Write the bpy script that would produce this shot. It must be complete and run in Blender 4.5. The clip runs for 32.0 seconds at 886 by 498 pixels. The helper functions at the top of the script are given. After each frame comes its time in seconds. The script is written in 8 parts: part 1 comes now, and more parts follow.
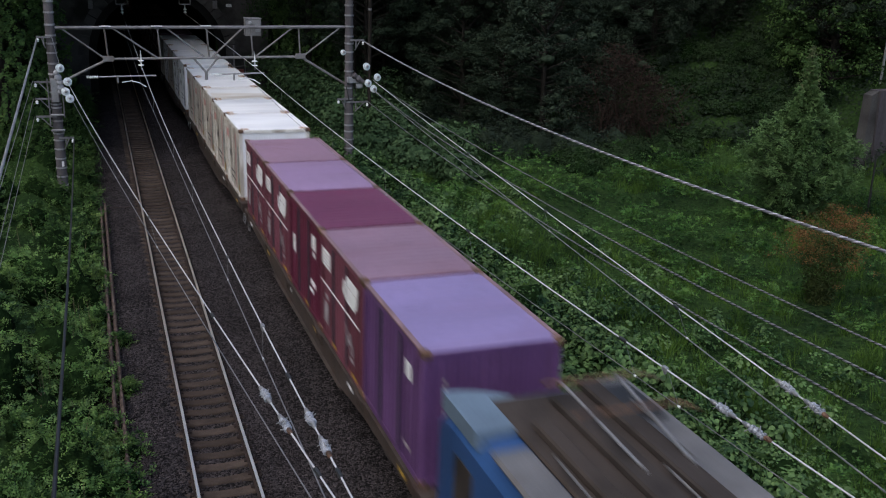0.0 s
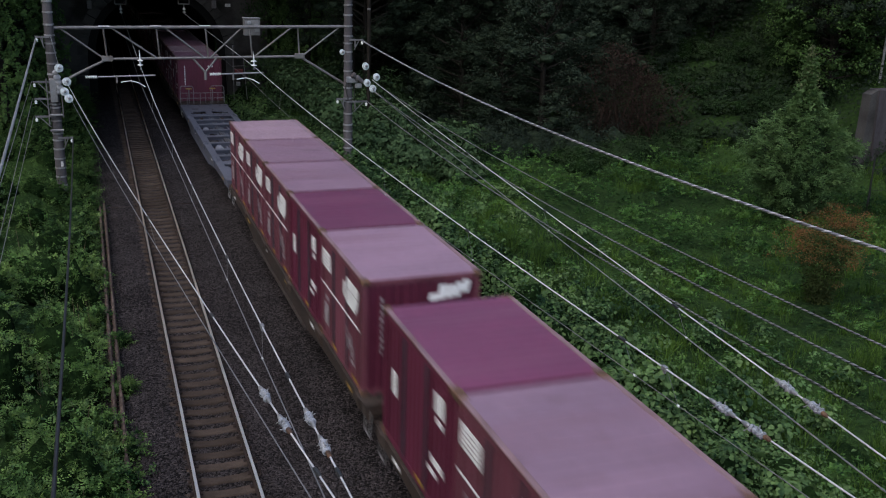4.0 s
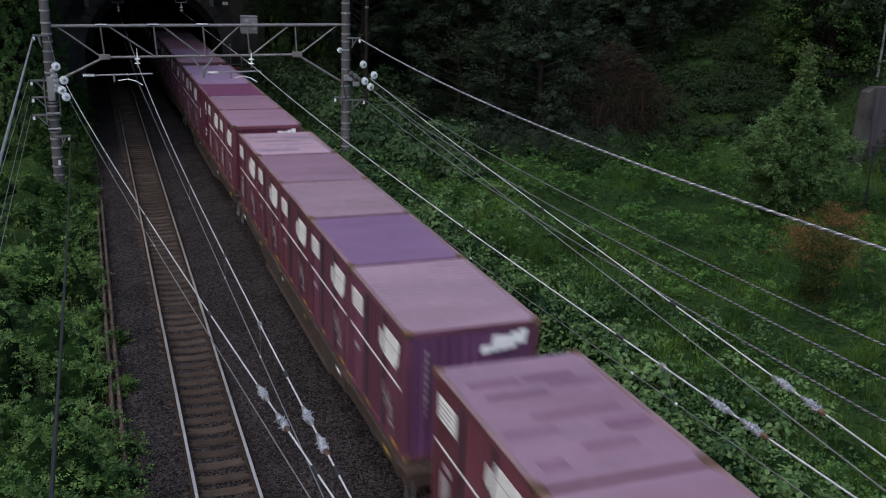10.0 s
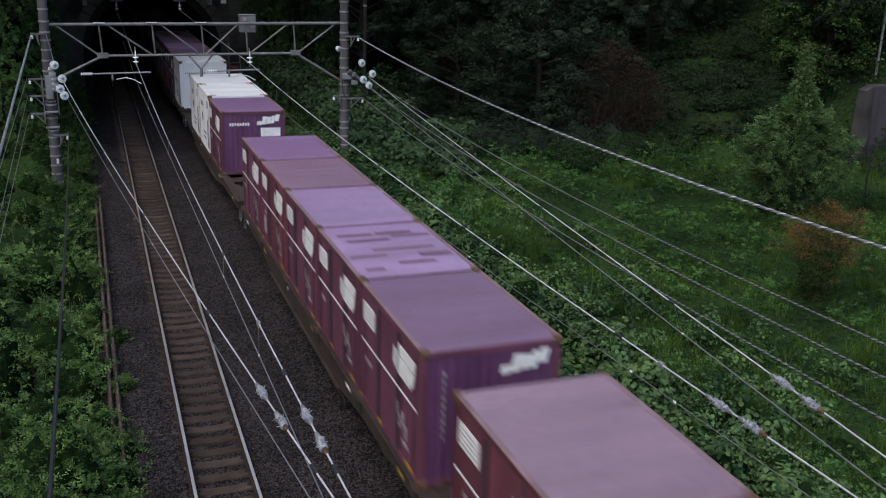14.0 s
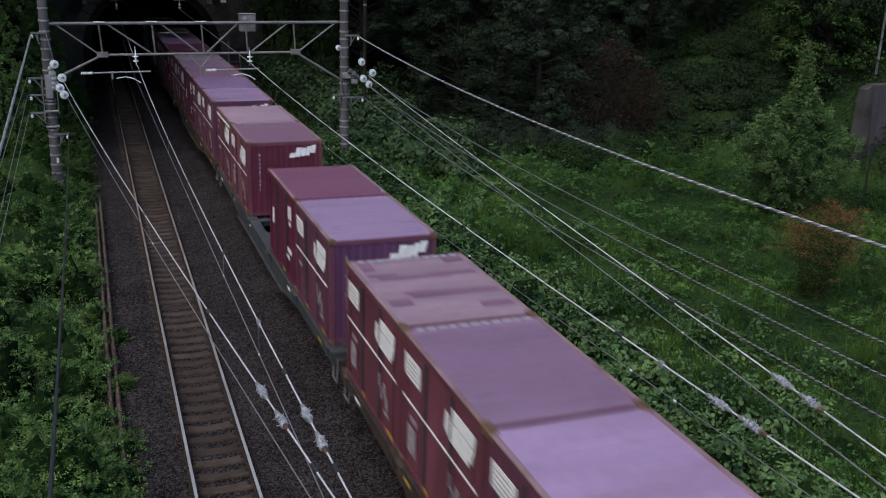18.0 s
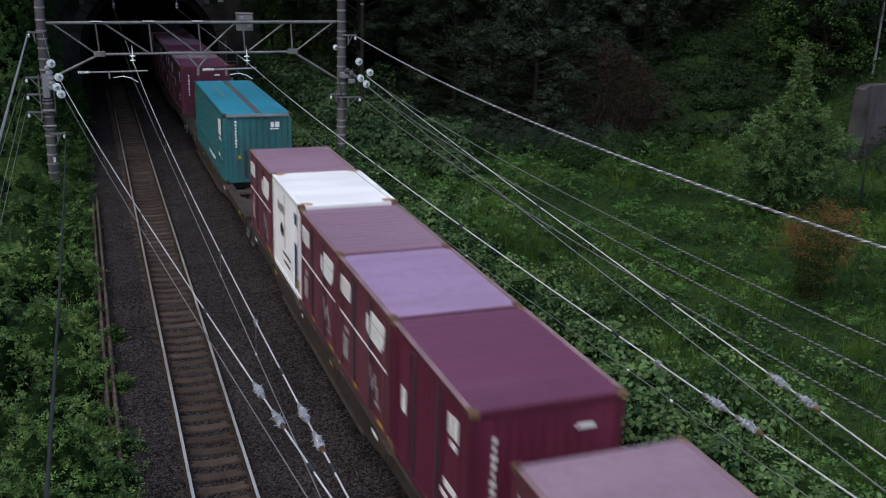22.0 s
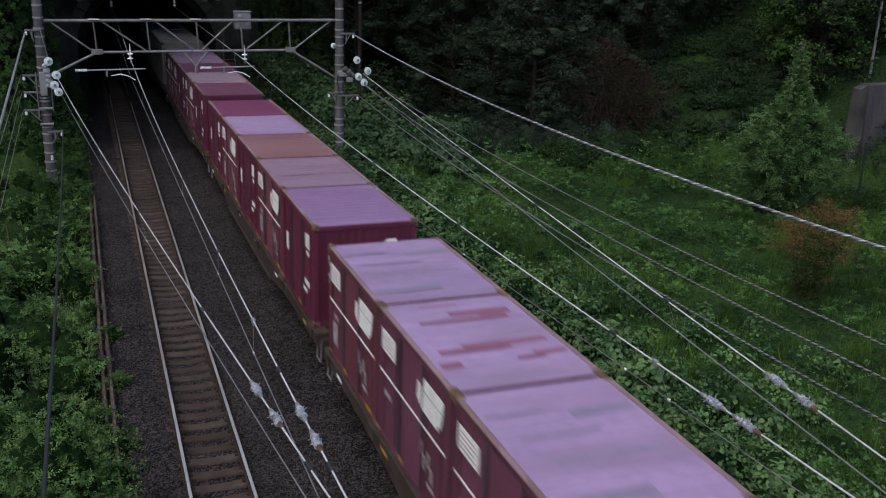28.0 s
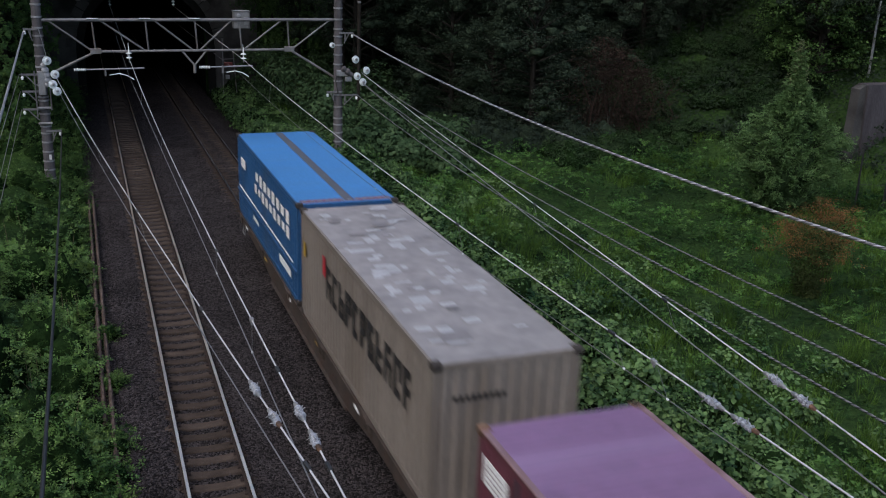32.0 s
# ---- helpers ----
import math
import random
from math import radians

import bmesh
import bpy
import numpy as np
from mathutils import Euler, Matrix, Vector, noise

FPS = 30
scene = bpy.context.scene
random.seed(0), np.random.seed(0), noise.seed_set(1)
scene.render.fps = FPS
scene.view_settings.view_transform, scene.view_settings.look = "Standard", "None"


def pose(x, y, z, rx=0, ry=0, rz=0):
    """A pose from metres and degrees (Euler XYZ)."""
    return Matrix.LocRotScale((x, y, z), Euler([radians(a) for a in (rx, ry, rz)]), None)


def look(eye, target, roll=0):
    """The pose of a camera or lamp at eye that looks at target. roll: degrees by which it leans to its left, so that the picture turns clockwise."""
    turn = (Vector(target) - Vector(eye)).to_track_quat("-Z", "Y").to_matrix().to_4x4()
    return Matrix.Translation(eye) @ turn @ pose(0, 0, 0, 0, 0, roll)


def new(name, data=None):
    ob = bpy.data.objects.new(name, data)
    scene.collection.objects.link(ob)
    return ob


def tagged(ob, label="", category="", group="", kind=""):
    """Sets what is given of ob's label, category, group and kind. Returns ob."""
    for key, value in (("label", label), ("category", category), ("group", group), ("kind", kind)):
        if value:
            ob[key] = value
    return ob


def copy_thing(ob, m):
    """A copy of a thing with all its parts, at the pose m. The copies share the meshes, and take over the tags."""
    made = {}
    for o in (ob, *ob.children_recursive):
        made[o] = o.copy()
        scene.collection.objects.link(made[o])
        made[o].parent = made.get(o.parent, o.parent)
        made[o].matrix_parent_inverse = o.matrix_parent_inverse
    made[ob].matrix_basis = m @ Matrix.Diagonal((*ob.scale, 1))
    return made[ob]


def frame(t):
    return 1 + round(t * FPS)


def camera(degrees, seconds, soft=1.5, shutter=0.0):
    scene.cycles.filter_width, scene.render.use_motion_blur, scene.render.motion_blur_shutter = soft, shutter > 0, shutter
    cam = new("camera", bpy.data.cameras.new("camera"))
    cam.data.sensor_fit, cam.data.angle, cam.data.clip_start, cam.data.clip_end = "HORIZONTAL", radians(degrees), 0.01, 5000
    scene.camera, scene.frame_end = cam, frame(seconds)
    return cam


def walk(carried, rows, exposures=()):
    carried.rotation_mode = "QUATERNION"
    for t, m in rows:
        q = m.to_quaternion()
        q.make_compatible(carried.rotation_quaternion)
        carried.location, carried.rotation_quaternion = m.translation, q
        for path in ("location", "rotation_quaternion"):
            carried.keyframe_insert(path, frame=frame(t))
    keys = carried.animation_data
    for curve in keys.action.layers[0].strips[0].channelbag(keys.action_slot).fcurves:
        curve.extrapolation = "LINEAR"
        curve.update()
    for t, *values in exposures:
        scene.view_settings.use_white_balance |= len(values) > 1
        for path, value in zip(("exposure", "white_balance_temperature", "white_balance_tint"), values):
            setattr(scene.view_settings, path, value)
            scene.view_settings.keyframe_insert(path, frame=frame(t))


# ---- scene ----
# ---------------------------------------------------------------- camera
EYE = Vector((-1.895, 0.0, 9.721))


def aim(yaw, pitch, roll):
    y, p = radians(yaw), radians(pitch)
    return look(EYE, EYE + Vector((math.sin(y) * math.cos(p), math.cos(y) * math.cos(p), -math.sin(p))), roll)


cam = camera(49.46, 32.0, soft=1.06, shutter=0.5)
PATH = [
    (0, 20.239, 16.992, 1.878), (1, 20.246, 16.987, 1.867), (2, 20.251, 17.009, 1.862), (3, 20.261, 17.014, 1.844),
    (3.5, 20.266, 17.015, 1.829), (5.5, 20.350, 17.004, 1.878), (6, 20.350, 17.014, 1.864), (7, 20.373, 17.043, 1.835),
    (8, 20.379, 17.084, 1.823), (9, 20.385, 17.101, 1.839), (10, 20.417, 17.114, 1.811), (11, 20.430, 17.144, 1.810),
    (12, 20.471, 17.165, 1.809), (13, 20.498, 17.171, 1.810), (14, 20.506, 17.202, 1.800), (14.5, 20.499, 17.217, 1.783),
    (16.5, 20.531, 17.213, 1.833), (17, 20.522, 17.234, 1.806), (18, 20.506, 17.259, 1.780), (19, 20.542, 17.262, 1.815),
    (20, 20.606, 17.267, 1.849), (21, 20.648, 17.265, 1.851), (22, 20.680, 17.267, 1.868), (23, 20.719, 17.311, 1.866),
    (24, 20.760, 17.340, 1.864), (25, 20.777, 17.322, 1.881), (25.5, 20.778, 17.322, 1.912), (27.5, 20.795, 17.340, 1.963),
    (28, 20.829, 17.342, 1.995), (29, 20.851, 17.343, 2.011), (30, 20.846, 17.349, 2.002), (31, 20.888, 17.347, 2.027),
    (32, 20.912, 17.363, 2.050)]
walk(cam, [(t, aim(a, b, c)) for t, a, b, c in PATH])

# ---------------------------------------------------------------- light: a dull overcast evening
world = bpy.data.worlds.new("overcast_sky")
scene.world = world
world.use_nodes = True
sky = world.node_tree.nodes.new("ShaderNodeTexSky")
sky.sky_type = "NISHITA"
sky.sun_disc = False
sky.sun_elevation, sky.sun_rotation = radians(53), radians(236)
sky.dust_density, sky.air_density = 2.0, 1.0
backing = world.node_tree.nodes["Background"]
world.node_tree.links.new(sky.outputs["Color"], backing.inputs["Color"])
backing.inputs["Strength"].default_value = 0.15
sun = new("sun", bpy.data.lights.new("sun", "SUN"))
sun.data.energy, sun.data.angle, sun.data.color = 1.1, radians(80), (1.0, 0.97, 0.94)
sun.matrix_basis = look((0, 0, 60), (38, 26, 0))
scene.view_settings.exposure = 0.5

# ---------------------------------------------------------------- materials


def link(nt, a, b):
    nt.links.new(a, b)


def surf(name, base, rough=0.6, metal=0.0, var=0.25, scale=2.0, grain=30.0, bump=0.15, dirt=None, dirt_scale=1.5,
         dirt_amount=0.5, stretch=(1, 1, 1), rand=0.0, spec=0.5, scuff=None):
    """A painted, stone or metal surface: two scales of tone, blotches of dirt or rust, fine relief."""
    m = bpy.data.materials.new(name)
    m.use_nodes = True
    nt = m.node_tree
    b = nt.nodes["Principled BSDF"]
    co = nt.nodes.new("ShaderNodeTexCoord")
    mp = nt.nodes.new("ShaderNodeMapping")
    mp.inputs["Scale"].default_value = stretch
    info = nt.nodes.new("ShaderNodeObjectInfo")
    sh = nt.nodes.new("ShaderNodeMath")
    sh.operation = "MULTIPLY"
    sh.inputs[1].default_value = 37.0
    link(nt, info.outputs["Random"], sh.inputs[0])
    ad = nt.nodes.new("ShaderNodeVectorMath")
    link(nt, co.outputs["Object"], ad.inputs[0])
    link(nt, sh.outputs[0], ad.inputs[1])
    link(nt, ad.outputs[0], mp.inputs["Vector"])

    def noise_node(s, detail=4.0):
        n = nt.nodes.new("ShaderNodeTexNoise")
        n.inputs["Scale"].default_value, n.inputs["Detail"].default_value = s, detail
        link(nt, mp.outputs[0], n.inputs["Vector"])
        return n
    big, fine = noise_node(scale), noise_node(grain, 3.0)
    mix1 = nt.nodes.new("ShaderNodeMix")
    mix1.data_type = "RGBA"
    mix1.inputs[6].default_value = (*[c * (1 - var) for c in base], 1)
    mix1.inputs[7].default_value = (*[min(1, c * (1 + var)) for c in base], 1)
    r1 = nt.nodes.new("ShaderNodeMapRange")
    r1.inputs[1].default_value, r1.inputs[2].default_value = 0.32, 0.68
    link(nt, big.outputs[0], r1.inputs[0])
    link(nt, r1.outputs[0], mix1.inputs[0])
    out = mix1.outputs[2]
    mix2 = nt.nodes.new("ShaderNodeMix")
    mix2.data_type, mix2.blend_type = "RGBA", "OVERLAY"
    mix2.inputs[0].default_value = 0.35
    link(nt, out, mix2.inputs[6])
    link(nt, fine.outputs[0], mix2.inputs[7])
    out = mix2.outputs[2]
    if dirt:
        d = noise_node(dirt_scale, 6.0)
        r2 = nt.nodes.new("ShaderNodeMapRange")
        r2.inputs[1].default_value, r2.inputs[2].default_value = 0.5, 0.68
        r2.inputs[4].default_value = dirt_amount
        link(nt, d.outputs[0], r2.inputs[0])
        mix3 = nt.nodes.new("ShaderNodeMix")
        mix3.data_type = "RGBA"
        mix3.inputs[7].default_value = (*dirt, 1)
        link(nt, r2.outputs[0], mix3.inputs[0])
        link(nt, out, mix3.inputs[6])
        out = mix3.outputs[2]
    if scuff:
        d = noise_node(2.1, 3.0)
        r2 = nt.nodes.new("ShaderNodeMapRange")
        r2.inputs[1].default_value, r2.inputs[2].default_value = 0.64, 0.74
        r2.inputs[4].default_value = 0.7
        link(nt, d.outputs[0], r2.inputs[0])
        mix4 = nt.nodes.new("ShaderNodeMix")
        mix4.data_type = "RGBA"
        mix4.inputs[7].default_value = (*scuff, 1)
        link(nt, r2.outputs[0], mix4.inputs[0])
        link(nt, out, mix4.inputs[6])
        out = mix4.outputs[2]
    if rand:
        hv = nt.nodes.new("ShaderNodeHueSaturation")
        rr = nt.nodes.new("ShaderNodeMapRange")
        rr.inputs[3].default_value, rr.inputs[4].default_value = 1 - rand, 1 + rand
        link(nt, info.outputs["Random"], rr.inputs[0])
        link(nt, rr.outputs[0], hv.inputs["Value"])
        link(nt, out, hv.inputs["Color"])
        out = hv.outputs[0]
    link(nt, out, b.inputs["Base Color"])
    b.inputs["Metallic"].default_value = metal
    b.inputs["Specular IOR Level"].default_value = spec
    r3 = nt.nodes.new("ShaderNodeMapRange")
    r3.inputs[3].default_value, r3.inputs[4].default_value = max(0.05, rough - 0.12), min(1, rough + 0.12)
    link(nt, big.outputs[0], r3.inputs[0])
    link(nt, r3.outputs[0], b.inputs["Roughness"])
    bp = nt.nodes.new("ShaderNodeBump")
    bp.inputs["Strength"].default_value, bp.inputs["Distance"].default_value = bump, 0.02
    link(nt, fine.outputs[0], bp.inputs["Height"])
    link(nt, bp.outputs[0], b.inputs["Normal"])
    return m


def leaf_mat(name, dark, light, rough=0.55, glow=0.14, patch=2.4, sprig=0.0, spec=0.08, hue=0.0):
    """Leaves: each island its own tone, in sprigs and patches, some light passing through."""
    m = bpy.data.materials.new(name)
    m.use_nodes = True
    nt = m.node_tree
    b = nt.nodes["Principled BSDF"]
    geo = nt.nodes.new("ShaderNodeNewGeometry")
    co = nt.nodes.new("ShaderNodeTexCoord")

    def field(scale, detail):
        n = nt.nodes.new("ShaderNodeTexNoise")
        n.inputs["Scale"].default_value, n.inputs["Detail"].default_value = scale, detail
        link(nt, co.outputs["Object"], n.inputs["Vector"])
        return n.outputs[0]

    def mad(a, k, c):
        n = nt.nodes.new("ShaderNodeMath")
        n.operation = "MULTIPLY_ADD"
        n.inputs[1].default_value = k
        link(nt, a, n.inputs[0])
        if isinstance(c, float):
            n.inputs[2].default_value = c
        else:
            link(nt, c, n.inputs[2])
        return n.outputs[0]
    tone = mad(geo.outputs["Random Per Island"], 0.5, 0.25 - patch / 2 - sprig / 2)
    tone = mad(field(0.45, 3.5), patch, tone)
    if sprig:
        tone = mad(field(3.2, 1.0), sprig, tone)
    mix = nt.nodes.new("ShaderNodeMix")
    mix.data_type = "RGBA"
    mix.inputs[6].default_value, mix.inputs[7].default_value = (*dark, 1), (*light, 1)
    link(nt, tone, mix.inputs[0])
    colour = mix.outputs[2]
    if hue:
        hs = nt.nodes.new("ShaderNodeHueSaturation")
        link(nt, mad(field(0.8, 2.0), hue, 0.5 - hue / 2), hs.inputs["Hue"])
        link(nt, colour, hs.inputs["Color"])
        colour = hs.outputs[0]
    link(nt, colour, b.inputs["Base Color"])
    b.inputs["Roughness"].default_value = rough
    b.inputs["Specular IOR Level"].default_value = spec
    tr = nt.nodes.new("ShaderNodeBsdfTranslucent")
    link(nt, colour, tr.inputs["Color"])
    ms = nt.nodes.new("ShaderNodeMixShader")
    ms.inputs[0].default_value = glow
    link(nt, b.outputs[0], ms.inputs[1])
    link(nt, tr.outputs[0], ms.inputs[2])
    link(nt, ms.outputs[0], nt.nodes["Material Output"].inputs["Surface"])
    return m


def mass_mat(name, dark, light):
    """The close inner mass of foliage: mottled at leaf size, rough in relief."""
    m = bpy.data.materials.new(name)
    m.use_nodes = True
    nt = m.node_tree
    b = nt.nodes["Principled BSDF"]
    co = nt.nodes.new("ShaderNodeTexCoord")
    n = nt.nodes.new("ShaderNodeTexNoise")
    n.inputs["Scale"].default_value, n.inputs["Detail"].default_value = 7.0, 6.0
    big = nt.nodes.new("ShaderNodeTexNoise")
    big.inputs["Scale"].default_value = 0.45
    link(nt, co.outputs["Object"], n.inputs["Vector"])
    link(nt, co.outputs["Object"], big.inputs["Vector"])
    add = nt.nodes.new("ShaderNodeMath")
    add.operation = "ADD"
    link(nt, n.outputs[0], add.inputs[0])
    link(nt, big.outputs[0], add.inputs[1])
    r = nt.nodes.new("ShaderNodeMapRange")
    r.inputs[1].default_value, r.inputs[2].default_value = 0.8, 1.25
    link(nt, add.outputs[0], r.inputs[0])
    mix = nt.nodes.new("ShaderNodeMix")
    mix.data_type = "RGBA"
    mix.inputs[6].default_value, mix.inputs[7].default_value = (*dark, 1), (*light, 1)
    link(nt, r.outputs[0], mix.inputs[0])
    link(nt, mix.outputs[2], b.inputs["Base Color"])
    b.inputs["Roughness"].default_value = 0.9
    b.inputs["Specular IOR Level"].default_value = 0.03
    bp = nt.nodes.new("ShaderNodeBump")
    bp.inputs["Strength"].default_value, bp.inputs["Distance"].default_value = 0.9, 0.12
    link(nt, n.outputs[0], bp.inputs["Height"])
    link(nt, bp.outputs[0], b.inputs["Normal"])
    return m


def ballast_mat(name, dark, light, cell=21.0):
    """Crushed stone: every stone its own tone and facet, on a dusty ground tone."""
    m = bpy.data.materials.new(name)
    m.use_nodes = True
    nt = m.node_tree
    b = nt.nodes["Principled BSDF"]
    co = nt.nodes.new("ShaderNodeTexCoord")
    v = nt.nodes.new("ShaderNodeTexVoronoi")
    v.inputs["Scale"].default_value = cell
    link(nt, co.outputs["Object"], v.inputs["Vector"])
    big = nt.nodes.new("ShaderNodeTexNoise")
    big.inputs["Scale"].default_value, big.inputs["Detail"].default_value = 0.7, 5.0
    link(nt, co.outputs["Object"], big.inputs["Vector"])
    sep = nt.nodes.new("ShaderNodeSeparateColor")
    link(nt, v.outputs["Color"], sep.inputs[0])
    cur = nt.nodes.new("ShaderNodeMath")
    cur.operation = "POWER"
    cur.inputs[1].default_value = 2.2
    link(nt, sep.outputs[0], cur.inputs[0])
    mix = nt.nodes.new("ShaderNodeMix")
    mix.data_type = "RGBA"
    mix.inputs[6].default_value, mix.inputs[7].default_value = (*dark, 1), (*light, 1)
    link(nt, cur.outputs[0], mix.inputs[0])
    tone = nt.nodes.new("ShaderNodeMapRange")
    tone.inputs[1].default_value, tone.inputs[2].default_value = 0.3, 0.7
    tone.inputs[3].default_value, tone.inputs[4].default_value = 0.65, 1.3
    link(nt, big.outputs[0], tone.inputs[0])
    mul = nt.nodes.new("ShaderNodeMix")
    mul.data_type, mul.blend_type = "RGBA", "MULTIPLY"
    mul.inputs[0].default_value = 1.0
    link(nt, mix.outputs[2], mul.inputs[6])
    link(nt, tone.outputs[0], mul.inputs[7])
    link(nt, mul.outputs[2], b.inputs["Base Color"])
    b.inputs["Roughness"].default_value = 0.9
    b.inputs["Specular IOR Level"].default_value = 0.1
    bp = nt.nodes.new("ShaderNodeBump")
    bp.inputs["Strength"].default_value, bp.inputs["Distance"].default_value = 1.0, 0.04
    add = nt.nodes.new("ShaderNodeMath")
    add.operation = "SUBTRACT"
    link(nt, sep.outputs[1], add.inputs[0])
    link(nt, v.outputs["Distance"], add.inputs[1])
    link(nt, add.outputs[0], bp.inputs["Height"])
    link(nt, bp.outputs[0], b.inputs["Normal"])
    return m


M = {
    "ballast": ballast_mat("ballast_stone", (0.0105, 0.0086, 0.0087), (0.092, 0.078, 0.08), 25.0),
    "stone": surf("crushed_stone", (0.068, 0.059, 0.06), 0.9, spec=0.08, var=0.4, scale=3, bump=0.4, rand=0.3),
    "sleeper": surf("sleeper_concrete", (0.062, 0.0465, 0.038), 0.9, spec=0.08, var=0.3, scale=3, grain=40, bump=0.3, dirt=(0.05, 0.036, 0.028), dirt_amount=0.6, rand=0.2),
    "rail": surf("rail_rust", (0.04, 0.029, 0.026), 0.75, 0.2, spec=0.08, var=0.3),
    "railhead": surf("rail_steel", (1.0, 0.82, 0.7), 0.33, 0.85, var=0.12, scale=1.0, bump=0.03),
    "railhead_dull": surf("rail_steel_dull", (0.3, 0.26, 0.25), 0.4, 1.0, var=0.15, scale=1.0, bump=0.03),
    "moss": mass_mat("low_growth", (0.012, 0.024, 0.009), (0.034, 0.066, 0.018)),
    "soil": surf("soil", (0.013, 0.020, 0.009), 0.95, spec=0.08, var=0.4, scale=0.8, grain=9, bump=0.8, dirt=(0.008, 0.013, 0.005), dirt_scale=0.4),
    "concrete": surf("old_concrete", (0.07, 0.067, 0.066), 0.9, spec=0.08, var=0.3, scale=0.8, grain=25, bump=0.4, dirt=(0.012, 0.013, 0.011), dirt_scale=0.6, dirt_amount=0.8),
    "tunnel": surf("near_black_lining", (0.014, 0.0135, 0.013), 0.95, spec=0.04, var=0.3, scale=0.5, grain=10, bump=0.4),
    "pole": surf("pole_concrete", (0.098, 0.09, 0.094), 0.85, spec=0.08, var=0.35, scale=3, grain=40, bump=0.2, dirt=(0.06, 0.056, 0.057), stretch=(1, 1, 0.3)),
    "galv": surf("galvanised_steel", (0.30, 0.30, 0.31), 0.55, 0.55, var=0.2, scale=3, dirt=(0.16, 0.14, 0.13), dirt_amount=0.6),
    "gantry": surf("gantry_steel", (0.2, 0.195, 0.195), 0.6, 0.4, var=0.25, scale=3, dirt=(0.1, 0.075, 0.06), dirt_amount=0.7),
    "galv_dark": surf("weathered_steel", (0.16, 0.155, 0.16), 0.6, 0.4, var=0.25, scale=4),
    "copper": surf("worn_wire", (0.62, 0.61, 0.63), 0.4, 0.2, var=0.1),
    "wire": surf("grey_wire", (0.2, 0.2, 0.21), 0.5, 0.3, var=0.1),
    "black_cable": surf("black_cable", (0.018, 0.018, 0.019), 0.5, var=0.1),
    "wall": surf("stained_wall", (0.075, 0.068, 0.075), 0.9, spec=0.08, var=0.3, scale=0.7, grain=18, bump=0.3, dirt=(0.03, 0.028, 0.03), dirt_scale=0.5, dirt_amount=0.8, stretch=(1, 1, 0.3)),
    "disc": surf("glass_disc", (0.52, 0.57, 0.58), 0.2, var=0.25, scale=14, grain=40, bump=0.1),
    "glassy": surf("glass_insulator", (0.25, 0.265, 0.30), 0.3, var=0.5, scale=30, grain=60, bump=0.3),
    "porcelain": surf("porcelain", (0.72, 0.74, 0.74), 0.25, var=0.08, scale=8),
    "white": surf("white_paint", (0.74, 0.74, 0.74), 0.5, var=0.06, scale=4, dirt=(0.35, 0.3, 0.26), dirt_amount=0.35, dirt_scale=3),
    "oldrail": surf("old_rail_rust", (0.105, 0.078, 0.066), 0.85, 0.1, spec=0.08, var=0.4, scale=5, bump=0.4, dirt=(0.07, 0.045, 0.035)),
    "rustmetal": surf("rusty_steel", (0.055, 0.036, 0.028), 0.85, 0.1, spec=0.08, var=0.4, scale=5, bump=0.4, dirt=(0.08, 0.05, 0.035)),
    "rustcast": surf("rusty_casting", (0.14, 0.075, 0.045), 0.8, 0.1, var=0.6, scale=9, bump=0.4, dirt=(0.05, 0.032, 0.028), dirt_scale=5, dirt_amount=0.9),
    "bark": surf("bark", (0.022, 0.019, 0.016), 0.95, spec=0.08, var=0.4, scale=5, grain=25, bump=0.8, stretch=(1, 1, 0.25)),
}

# ---------------------------------------------------------------- building helpers


def smooth01(a):
    a = np.clip(a, 0, 1)
    return a * a * (3 - 2 * a)


def mesh_of(bm, name):
    me = bpy.data.meshes.new(name)
    bm.to_mesh(me)
    bm.free()
    return me


def part(name, bm, material, parent, label=""):
    """One mesh object under a thing or a part."""
    me = bm if isinstance(bm, bpy.types.Mesh) else mesh_of(bm, name)
    if not me.materials:
        me.materials.append(material)
    ob = new(name, me)
    ob.parent = parent
    return tagged(ob, label)


def piece(name, me, parent, m):
    ob = new(name, me)
    ob.parent = parent
    ob.matrix_basis = m
    return ob


def thing(name, label, category, group="", kind="", at=None):
    ob = new(name)
    ob.empty_display_size = 0.3
    if at is not None:
        ob.matrix_basis = at
    return tagged(ob, label, category, group, kind)


def box(bm, c, s, bevel=0.0, m=None):
    r = bmesh.ops.create_cube(bm, size=1.0)["verts"]
    t = Matrix.Translation(c) @ Matrix.Diagonal((*s, 1))
    bmesh.ops.transform(bm, matrix=(m @ t) if m else t, verts=r)
    if bevel:
        es = list({e for v in r for e in v.link_edges})
        bmesh.ops.bevel(bm, geom=es, offset=bevel, segments=1, affect="EDGES")
    return bm


def boxes(*items, bevel=0.0):
    bm = bmesh.new()
    for c, s in items:
        box(bm, c, s, bevel)
    return bm


def rod(bm, a, b, r, r2=None, seg=8):
    a, b = Vector(a), Vector(b)
    d = b - a
    q = bmesh.ops.create_cone(bm, cap_ends=True, segments=seg, radius1=r, radius2=r if r2 is None else r2, depth=d.length)["verts"]
    bmesh.ops.transform(bm, matrix=Matrix.Translation((a + b) / 2) @ d.to_track_quat("Z", "Y").to_matrix().to_4x4(), verts=q)
    return bm


def rods(*items, seg=8):
    bm = bmesh.new()
    for a, b, r in items:
        rod(bm, a, b, r, seg=seg)
    return bm


